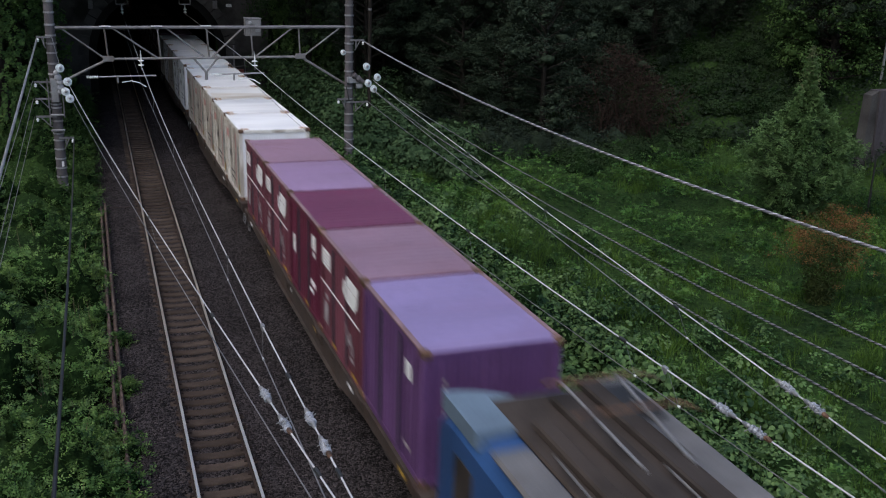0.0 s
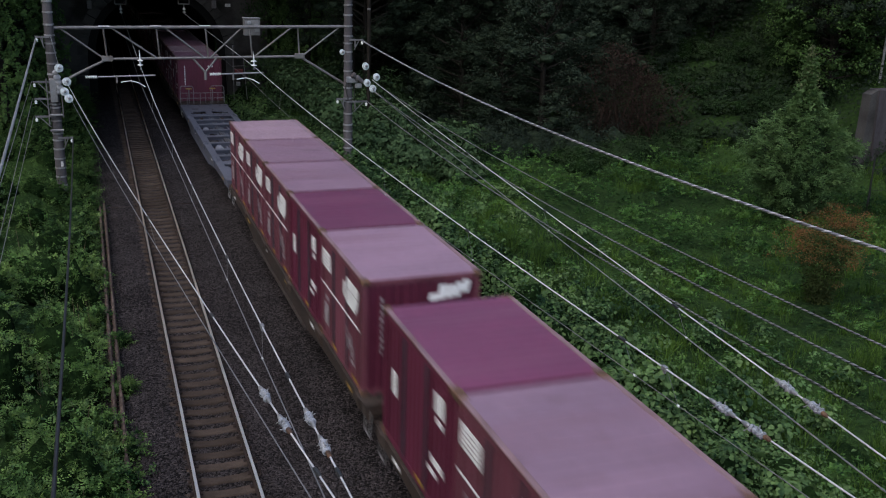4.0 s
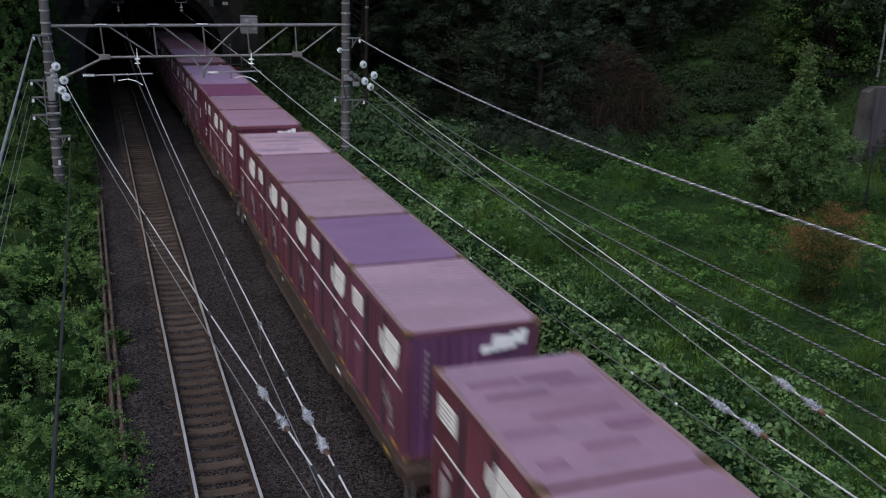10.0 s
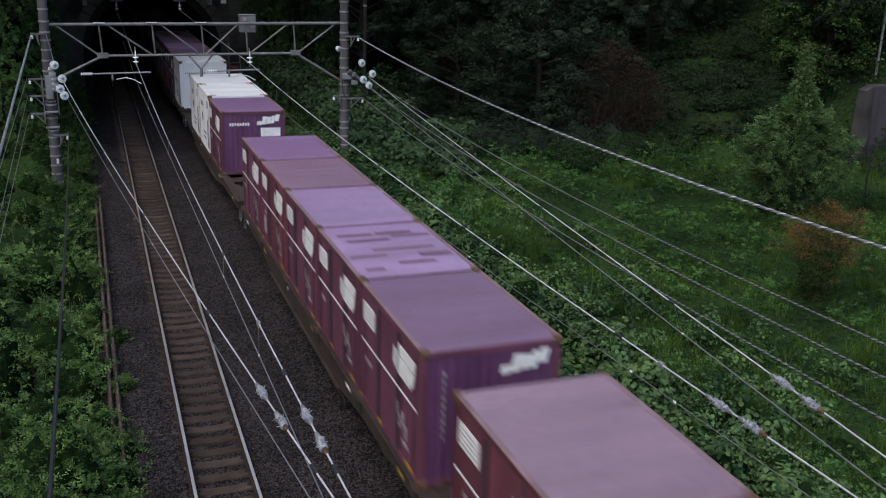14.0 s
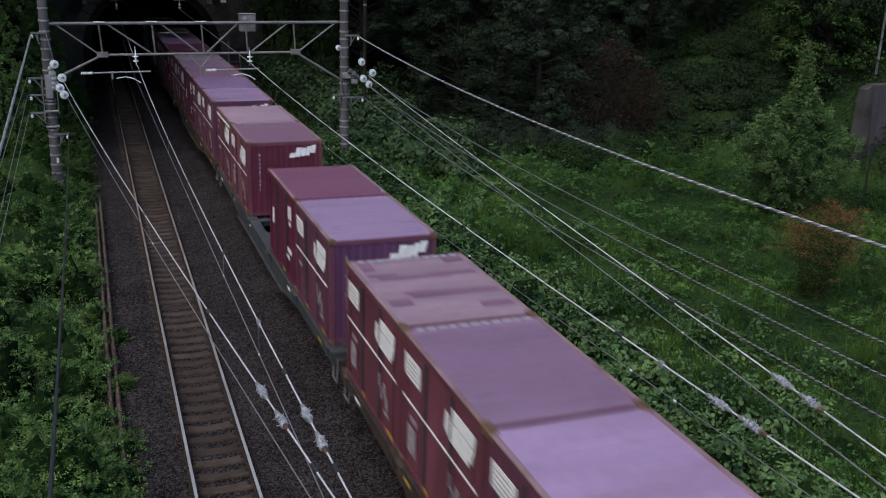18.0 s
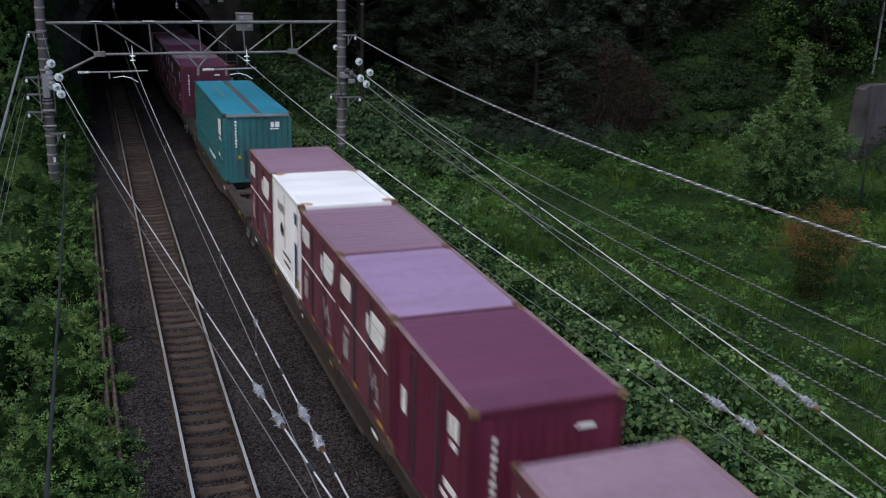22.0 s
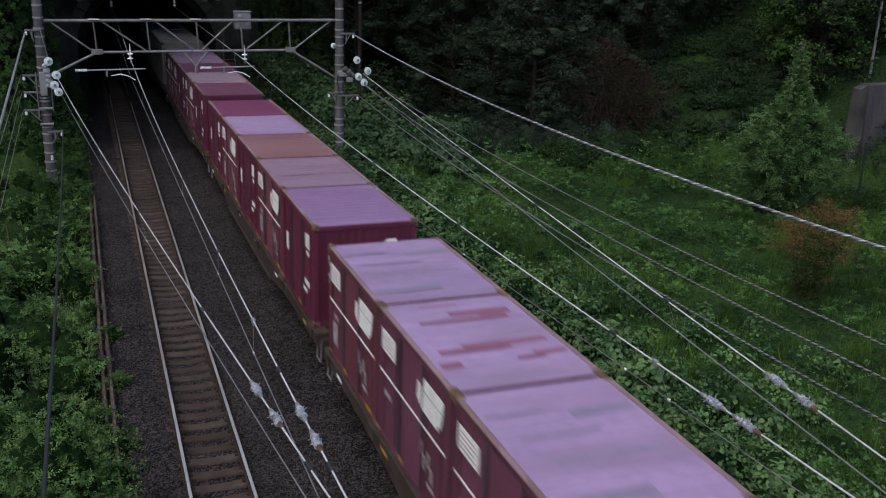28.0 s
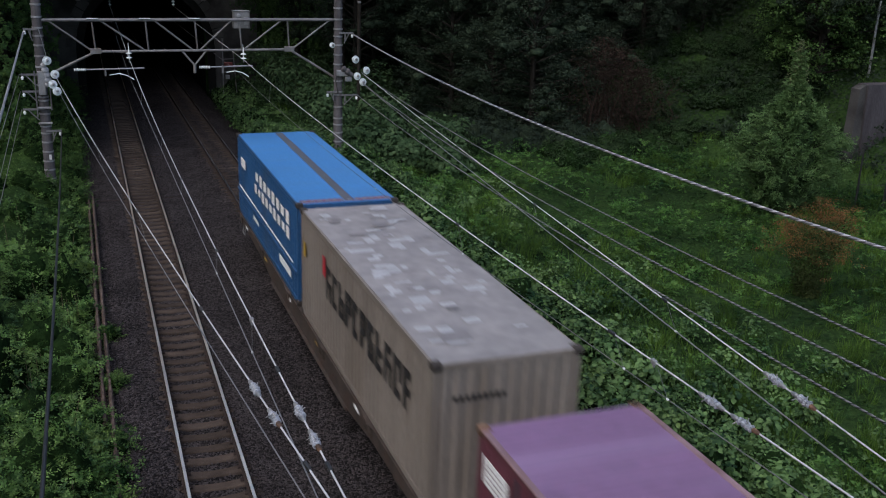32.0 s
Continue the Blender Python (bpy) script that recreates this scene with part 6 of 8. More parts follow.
def locomotive():
    """Blue electric locomotive; only its rear end is seen."""
    t = thing("electric_locomotive", "blue electric locomotive with dirty brown roof heading the train", "locomotive")
    L, W = 17.4, 2.96
    bm = bmesh.new()
    prof = [(-W / 2, 1.0), (W / 2, 1.0), (W / 2, 3.2), (W / 2 - 0.2, 3.42), (0.6, 3.5), (-0.6, 3.5), (-W / 2 + 0.2, 3.42), (-W / 2, 3.2)]
    rows = [(-L, 0.86), (-L + 0.5, 1.0), (-0.5, 1.0), (0.0, 0.9)]
    vs = []
    for y, s in rows:
        vs.append([bm.verts.new((x * (0.97 if s < 1 else 1), y, 1.0 + (z - 1.0) * (s if s < 1 else 1))) for x, z in prof])
    n = len(prof)
    for a, b in zip(vs, vs[1:]):
        for i in range(n):
            bm.faces.new((a[i], a[(i + 1) % n], b[(i + 1) % n], b[i]))
    bm.faces.new(vs[0][::-1])
    bm.faces.new(vs[-1])
    bmesh.ops.recalc_face_normals(bm, faces=bm.faces)
    part("body", bm, M["loco_blue"], t)
    # the rounded pale cab roof corner
    pts = [(-1.46, -1.5)] + [(-1.46 + 1.3 * math.sin(a), -1.5 + 1.35 * math.cos(a)) for a in np.linspace(0, math.pi / 2, 9)]
    bm = bmesh.new()
    lo, hi = [bm.verts.new((x, y, 3.3)) for x, y in pts], [bm.verts.new((x, y, 3.56)) for x, y in pts]
    bm.faces.new(lo)
    bm.faces.new(hi[::-1])
    for i in range(len(pts)):
        q = (i + 1) % len(pts)
        bm.faces.new((lo[i], lo[q], hi[q], hi[i]))
    bmesh.ops.recalc_face_normals(bm, faces=bm.faces)
    part("cab_roof", bm, M["loco_pale"], t, "pale blue cab roof corner")
    for sx, y0, w in ((-1.18, -2.0, 0.56), (1.2, -0.4, 0.56)):
        part("roof_side", boxes(((sx, (y0 - 16.8) / 2, 3.5), (w, 16.8 + y0, 0.1)), bevel=0.04), M["loco_grey"], t, "pale grey roof side")
    part("roof_deck", boxes(((0.05, -8.7, 3.53), (1.9, 16.2, 0.08)), bevel=0.03), M["loco_roof"], t, "dirty brown roof deck")
    for x, y0, y1, w in ((-0.55, -6.5, -1.6, 0.26), (0.1, -6.0, -0.9, 0.4), (0.68, -6.4, -0.6, 0.3), (-0.2, -14, -8, 0.6), (0.6, -14, -8, 0.3)):
        part("roof_duct", boxes(((x, (y0 + y1) / 2, 3.62), (w, y1 - y0, 0.14)), bevel=0.03), M["loco_soot"] if x > 0 else M["loco_roof"], t, "sooty roof duct")
    for x, y0 in ((-0.85, -4.2), (0.4, -4.8), (0.95, -3.0)):
        part("conduit", rods(((x, y0, 3.66), (x + 0.05, y0 + 1.6, 3.66), 0.018)), M["loco_grey"], t, "thin grey conduit")
    for y in (-1.1, -2.1):
        part("pantograph_pan", rods(((-0.3, y, 3.95), (1.25, y, 3.95), 0.03), ((1.25, y, 3.95), (1.6, y, 3.82), 0.025)), M["rustcast"], t, "worn folded pantograph pan")
    part("pantograph_frame", rods(((0.0, -1.1, 3.93), (0.1, -3.2, 3.7), 0.025), ((0.9, -1.1, 3.93), (0.8, -3.2, 3.7), 0.025)), M["galv"], t)
    part("roof_hatch", boxes(((1.0, -1.25, 3.58), (0.62, 1.1, 0.1)), bevel=0.02), M["charcoal"], t, "dark roof hatch")
    part("side_stripe", boxes(((-W / 2 - 0.006, -8.7, 1.5), (0.012, 16.2, 0.16)), ((W / 2 + 0.006, -8.7, 1.5), (0.012, 16.2, 0.16))), M["label"], t, "white stripe")
    part("rear_window", boxes(((0, 0.02, 2.6), (2.0, 0.04, 0.6))), M["glass"], t, "dark windscreen")
    part("side_door", boxes(((-W / 2 - 0.006, -1.15, 2.0), (0.02, 0.65, 1.8))), M["loco_soot"], t, "dark cab door")
    for yy in (-14.2, -8.7, -3.2):
        b = part("bogie", boxes(((-1.0, yy, 0.55), (0.16, 3.0, 0.3)), ((1.0, yy, 0.55), (0.16, 3.0, 0.3)), ((0, yy, 0.7), (2.0, 0.8, 0.5)), bevel=0.03), M["under"], t)
        for d in (-1.1, 1.1):
            for sx in (-1, 1):
                piece("wheel", WHEEL, b, Matrix.Translation((sx * 0.56, yy + d, 0.43)) @ pose(0, 0, 0, 0, -90 * sx, 0))
    return t


RIDERS.append((locomotive(), FRONT - 1.35, 0.0))

# ---------------------------------------------------------------- plants
M.update({
    "kudzu": leaf_mat("vine_leaf", (0.013, 0.038, 0.015), (0.134, 0.224, 0.077), 0.5, 0.18, 2.2, 2.2, 0.14, 0.06),
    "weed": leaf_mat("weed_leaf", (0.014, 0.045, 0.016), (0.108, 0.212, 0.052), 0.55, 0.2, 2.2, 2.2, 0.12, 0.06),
    # low weeds coloured dark, standing for the shade between taller plants
    "low": leaf_mat("shade_dark_weed_leaf", (0.007, 0.022, 0.008), (0.044, 0.098, 0.026), 0.6, 0.15, 2.4, 2.0, 0.1, 0.04),
    "grass": leaf_mat("grass_blade", (0.022, 0.050, 0.010), (0.112, 0.198, 0.037), 0.6, 0.25),
    "bank": leaf_mat("bank_leaf", (0.013, 0.044, 0.014), (0.172, 0.285, 0.08), 0.5, 0.22, 2.2, 2.4, 0.2, 0.08),
    # wood leaves very dark: the forest's shade is put into their colour
    "shade": leaf_mat("forest_shade_leaf", (0.0145, 0.0225, 0.0145), (0.0295, 0.045, 0.0265), 0.8, 0.15, 1.2, 0.5),
    "shade2": leaf_mat("forest_shade_leaf_grey", (0.0175, 0.0265, 0.018), (0.0365, 0.054, 0.0345), 0.8, 0.15, 1.2, 0.5),
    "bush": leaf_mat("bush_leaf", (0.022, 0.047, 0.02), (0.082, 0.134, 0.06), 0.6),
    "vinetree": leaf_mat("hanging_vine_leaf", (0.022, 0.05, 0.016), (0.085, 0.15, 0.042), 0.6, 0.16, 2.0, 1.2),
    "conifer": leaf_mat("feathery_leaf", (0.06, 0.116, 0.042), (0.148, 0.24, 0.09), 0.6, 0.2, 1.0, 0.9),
    # dark leaf that stands for the shade under the wood's edge
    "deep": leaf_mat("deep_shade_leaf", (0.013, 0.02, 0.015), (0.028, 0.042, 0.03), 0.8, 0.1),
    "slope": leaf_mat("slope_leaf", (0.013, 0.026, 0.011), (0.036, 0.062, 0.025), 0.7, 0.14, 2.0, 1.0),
    "tip": leaf_mat("young_leaf", (0.07, 0.095, 0.045), (0.15, 0.17, 0.085), 0.65),
    "dry": leaf_mat("dry_seed_head", (0.115, 0.06, 0.027), (0.26, 0.13, 0.056), 0.9, 0.2),
    "drygreen": leaf_mat("withering_leaf", (0.024, 0.036, 0.012), (0.07, 0.085, 0.028), 0.8, 0.2),
    "twig": leaf_mat("dead_twig", (0.022, 0.0145, 0.012), (0.05, 0.033, 0.026), 0.9, 0.0),
})
M.update({
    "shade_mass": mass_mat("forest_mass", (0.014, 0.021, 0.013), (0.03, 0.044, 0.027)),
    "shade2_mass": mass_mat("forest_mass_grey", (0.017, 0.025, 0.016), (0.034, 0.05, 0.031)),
    # these four are coloured darker than their leaves, as shade in the gaps
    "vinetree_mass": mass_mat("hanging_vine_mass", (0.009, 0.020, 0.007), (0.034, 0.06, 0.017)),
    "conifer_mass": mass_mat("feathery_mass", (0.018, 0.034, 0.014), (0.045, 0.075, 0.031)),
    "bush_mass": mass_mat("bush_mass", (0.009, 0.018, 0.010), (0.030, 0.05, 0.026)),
    "bank_shade_mass": mass_mat("bank_shade_mass", (0.005, 0.012, 0.004), (0.015, 0.033, 0.009)),
})
R = np.random.default_rng(21)


def unit(v):
    return v / np.maximum(1e-9, np.linalg.norm(v, axis=-1, keepdims=True))


LEAF = np.array([(0, 0, 0), (-0.42, 0.28, 0.06), (-0.36, 0.68, 0.05), (0, 1.0, -0.08), (0.36, 0.68, 0.05), (0.42, 0.28, 0.06)])
LEAF_F = np.array([(0, 3, 2, 1), (0, 5, 4, 3)])
SIMPLE = np.array([(0, 0, 0), (-0.4, 0.45, 0.07), (0, 1.0, -0.06), (0.4, 0.45, 0.07)])
SIMPLE_F = np.array([(0, 3, 2, 1)])
NARROW = LEAF * np.array([0.5, 1, 1])
SLIM = SIMPLE * np.array([0.62, 1, 1])


def leaf_mesh(name, P, N, size, material, shape=LEAF, along=None):
    """Leaves with their stalk at P, facing N, each turned at random or pointing along a given way."""
    n = len(P)
    N = unit(N)
    T = R.normal(size=(n, 3)) if along is None else along
    T = unit(T - (T * N).sum(-1, keepdims=True) * N)
    B = np.cross(T, N)
    s = size[:, None, None]
    V = P[:, None] + s * (shape[None, :, 0:1] * B[:, None] + shape[None, :, 1:2] * T[:, None] + shape[None, :, 2:3] * N[:, None])
    k = len(shape)
    F = (SIMPLE_F if k == 4 else LEAF_F)[None] + k * np.arange(n)[:, None, None]
    return fast_mesh(name, V.reshape(-1, 3), F.reshape(-1, 4), material)


def plants(base, height, leaves, size, splay=0.7):
    """Upright weeds: a number of leaves up each stem. Returns places, facings, sizes and ways."""
    n = len(base)
    k = leaves
    f = (np.arange(k)[None] + R.uniform(0.2, 1.0, (n, k))) / k
    a = R.uniform(0, 6.28, (n, 1)) + 2.4 * np.arange(k)[None] + R.normal(0, 0.3, (n, k))
    lean = R.normal(0, 0.16, (n, 1, 2))
    h = height[:, None] * f
    P = np.stack([base[:, 0:1] + lean[..., 0] * h, base[:, 1:2] + lean[..., 1] * h, base[:, 2:3] + h], -1)
    up = 0.55 - 0.6 * R.random((n, k))
    W = np.stack([np.cos(a), np.sin(a), up], -1)
    Nn = np.stack([-np.cos(a) * (0.35 + up * 0.4), -np.sin(a) * (0.35 + up * 0.4), np.ones((n, k))], -1) + R.normal(0, 0.25, (n, k, 3))
    S = size[:, None] * (1.15 - 0.6 * f) * R.uniform(0.7, 1.25, (n, k))
    return P.reshape(-1, 3), Nn.reshape(-1, 3), S.ravel(), W.reshape(-1, 3)


def sprays(C, A, k, length, leaf, droop=0.35):
    """Leafy shoots from C along A: k leaflets in two rows and one at the tip. Returns places, facings, sizes and ways."""
    m = len(C)
    A = unit(A)
    side = unit(np.cross(A, np.array([0, 0, 1.0]) + R.normal(0, 0.35, (m, 3))))
    face = np.cross(side, A)
    face = face * np.where(face[:, 2:3] < 0, -1, 1)
    f = (np.arange(k)[None] + 0.6) / k + R.normal(0, 0.04, (m, k))
    row = np.where(np.arange(k) % 2 == 0, 1.0, -1.0)[None] * np.where(np.arange(k) == k - 1, 0.05, 1.0)[None]
    run = length[:, None] * f
    P = C[:, None] + A[:, None] * run[..., None]
    P[..., 2] -= droop * length[:, None] * f ** 2
    W = A[:, None] * 0.55 + side[:, None] * row[..., None] + R.normal(0, 0.22, (m, k, 3))
    W[..., 2] -= 0.25 + 0.5 * droop * f
    N = face[:, None] + R.normal(0, 0.32, (m, k, 3))
    S = leaf[:, None] * (0.65 + 0.55 * np.sin(math.pi * np.clip(f, 0.05, 0.95))) * R.uniform(0.8, 1.2, (m, k))
    return P.reshape(-1, 3), N.reshape(-1, 3), S.ravel(), W.reshape(-1, 3)


def shoots(xc, yc, zc, rad, hh, per, reach, up=0.45):
    """Starts and ways of shoots that stand out all over lumpy mounds."""
    m = len(xc)
    d = unit(R.normal(size=(m, per, 3)) + np.array([0, 0, up]))
    ph = R.uniform(0, 6.28, (m, 1))
    lump = 1 + 0.26 * np.sin(d[..., 0] * 6 + ph) * np.cos(d[..., 1] * 5 - ph) + 0.22 * np.sin(d[..., 2] * 7 + d[..., 0] * 4 + 2 * ph)
    q = d * (lump * (1.0 - reach * R.random((m, per)) ** 1.4))[..., None]
    C = np.stack([xc[:, None] + q[..., 0] * rad[:, None], yc[:, None] + q[..., 1] * rad[:, None], zc[:, None] + np.maximum(-0.3, q[..., 2]) * hh[:, None]], -1)
    A = d + R.normal(0, 0.45, (m, per, 3)) + np.array([0, 0, 0.35])
    return C.reshape(-1, 3), A.reshape(-1, 3)


def stuff(name, me, label, category):
    return tagged(new(name, me), label, category, kind="stuff")


def top_normal(fn, x, y, e=0.15):
    zx = (fn(x + e, y) - fn(x - e, y)) / (2 * e)
    zy = (fn(x, y + e) - fn(x, y - e)) / (2 * e)
    return unit(np.stack([-zx, -zy, np.ones_like(zx)], -1))


def ico_arrays():
    bm = bmesh.new()
    bmesh.ops.create_icosphere(bm, subdivisions=2, radius=1.0)
    bm.verts.ensure_lookup_table()
    V = np.array([tuple(v.co) for v in bm.verts])
    F = np.array([[v.index for v in f.verts] for f in bm.faces])
    bm.free()
    return V, F


ICO_V, ICO_F = ico_arrays()


def masses(name, centres, radii, material):
    """Lumpy inner masses of foliage, one per clump; radii per axis."""
    m = len(centres)
    ph = R.uniform(0, 6.28, (m, 1))
    v = ICO_V[None]
    lump = 1 + 0.2 * np.sin(v[..., 0] * 6 + ph) * np.cos(v[..., 1] * 5 - ph) + 0.14 * np.sin(v[..., 2] * 8 + v[..., 0] * 7 + 2 * ph) + R.normal(0, 0.12, (m, len(ICO_V)))
    V = centres[:, None] + v * lump[..., None] * radii[:, None]
    F = ICO_F[None] + len(ICO_V) * np.arange(m)[:, None, None]
    return fast_mesh(name, V.reshape(-1, 3), F.reshape(-1, 3), material, True)


def bay(y):
    """How far the vine bank stands back from the track: a hollow near the bridge."""
    return 0.6 * smooth01((23.5 - y) / 6.0)


def vine_z(x, y):
    """Top of the vine bank beside the far track."""
    x = x - bay(y) * smooth01((9.5 - x) / 2.0)
    prof = np.interp(x, [6.15, 6.27, 6.42, 6.7, 7.6, 8.5, 9.6, 11.0, 12.5], [-0.5, 0.1, 0.75, 1.18, 1.42, 1.3, 0.95, 0.75, 0.65])
    prof = -0.45 + (prof + 0.45) * (1 - 0.5 * smooth01((y - 41) / 9))
    return prof + 0.36 * vnoise(x, y, 1.1, 2) * smooth01((x - 6.2) / 0.8) + 0.2 * vnoise(x, y, 2.7, 9)


def dome_leaves(xc, yc, zc, rad, hh, k, size):
    """Broad leaves hanging in tiers over a mound, drooping at their tips."""
    m = len(xc)
    d = unit(R.normal(size=(m, k, 3)) + np.array([-0.08, -0.15, 0.5]))
    ph = R.uniform(0, 6.28, (m, 1))
    lump = 1 + 0.28 * np.sin(d[..., 0] * 6 + ph) * np.cos(d[..., 1] * 5 - ph) + 0.24 * np.sin(d[..., 2] * 8 + 2 * ph)
    q = d * (lump * (1.08 - 0.5 * R.random((m, k)) ** 1.4))[..., None]
    P = np.stack([xc[:, None] + q[..., 0] * rad[:, None], yc[:, None] + q[..., 1] * rad[:, None], zc[:, None] + np.maximum(-0.5, q[..., 2]) * hh[:, None]], -1)
    N = 0.75 * d + R.normal(0, 0.5, (m, k, 3)) + np.array([0.0, -0.08, 0.4])
    W = d * np.array([1, 1, 0]) + np.array([0, 0, -0.75]) + R.normal(0, 0.4, (m, k, 3))
    S = R.uniform(size[0], size[1], (m, 1)) * R.uniform(0.55, 1.15, (m, k))
    return P.reshape(-1, 3), N.reshape(-1, 3), S.ravel(), W.reshape(-1, 3)


def vines():
    n = 46000
    y = 4 + 62 * R.random(n) ** 1.45
    x = 6.2 + R.random(n) ** 1.25 * 5.5
    m = R.random(n) < np.clip(1.35 - (x - 7.4 - 0.7 * vnoise(x, y, 0.7, 6)) / 2.2, 0.05, 1) * np.clip(0.75 + 0.9 * vnoise(x, y, 1.7, 12), 0.12, 1)
    x, y = x[m], y[m]
    depth = R.random(len(x)) ** 1.3 * 0.4
    nn = top_normal(vine_z, x, y)
    P = np.stack([x, y, vine_z(x, y)], -1) - nn * depth[:, None]
    N = nn * 0.6 + R.normal(0, 0.55, (len(x), 3)) + np.array([0.0, -0.1, 0.4])
    W = nn * np.array([1, 1, 0]) + R.normal(0, 0.5, (len(x), 3)) + np.array([-0.1, -0.1, -0.6])
    S = R.uniform(0.06, 0.15, len(x))
    stuff("vine_bank", leaf_mesh("vine_bank", P, N, S, M["kudzu"], along=W), "dense broad-leaved green vines covering the bank", "vines")
    m = 340
    yc = 5 + 58 * R.random(m) ** 1.5
    xc = np.where(np.arange(m) % 3 == 0, R.uniform(6.42, 6.65, m), 6.45 + R.random(m) ** 1.2 * 3.1)
    xc = xc + bay(yc) * smooth01((9.5 - xc) / 2.0)
    rad = R.uniform(0.22, 0.75, m)
    hh = rad * R.uniform(0.7, 1.35, m)
    zc = vine_z(xc, yc) - 0.15
    P, N, S, W = dome_leaves(xc, yc, zc, rad, hh, 340, (0.055, 0.15))
    stuff("vine_mounds", leaf_mesh("vine_mounds", P, N, S, M["kudzu"], along=W), "heaped broad vine leaves on the bank", "vines")
    stuff("vine_mound_cores", masses("vine_mound_cores", np.stack([xc, yc, zc], -1), np.stack([rad, rad, hh], -1) * 0.62, M["bank_shade_mass"]), "inner mass of the vine heaps, coloured dark for shade", "vines")
    # runners trailing over the edge and reaching up out of the heap
    m = 900
    yc = 6 + 50 * R.random(m) ** 1.4
    xc = 6.35 + R.random(m) ** 1.4 * 3.2
    xc = xc + bay(yc) * smooth01((9.5 - xc) / 2.0)
    C = np.stack([xc, yc, vine_z(xc, yc) + R.uniform(-0.1, 0.2, m)], -1)
    A = np.stack([R.normal(-0.5, 0.6, m), R.normal(-0.2, 0.7, m), R.uniform(-0.1, 0.9, m)], -1)
    P, N, S, W = sprays(C, A, 9, R.uniform(0.35, 0.9, m), R.uniform(0.06, 0.12, m), 0.7)
    stuff("vine_runners", leaf_mesh("vine_runners", P, N, S, M["kudzu"], along=W), "trailing vine shoots hanging over the bank", "vines")
    # a sheet coloured dark for the shade under the leaves and in the hollow
    xs, ys = np.linspace(6.14, 12.4, 34), np.linspace(2, 70, 130)
    X, Y = np.meshgrid(xs, ys)
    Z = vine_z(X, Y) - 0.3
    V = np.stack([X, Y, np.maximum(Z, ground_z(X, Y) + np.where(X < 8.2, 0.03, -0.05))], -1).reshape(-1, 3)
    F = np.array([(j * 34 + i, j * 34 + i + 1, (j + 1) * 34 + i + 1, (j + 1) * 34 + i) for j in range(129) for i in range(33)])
    tagged(new("vine_mound", fast_mesh("vine_mound", V, F, M["bank_shade_mass"], True)), "sheet under the vine leaves, coloured dark for shade", "bank", kind="structure")


vines()


def lush(x, y):
    """How tall and thick the meadow grows, 0 to 1."""
    return np.clip(0.42 + 0.4 * vnoise(x, y, 0.42, 4) + 0.32 * vnoise(x, y, 1.15, 11) + 0.2 * vnoise(x, y, 2.6, 17), 0, 1)


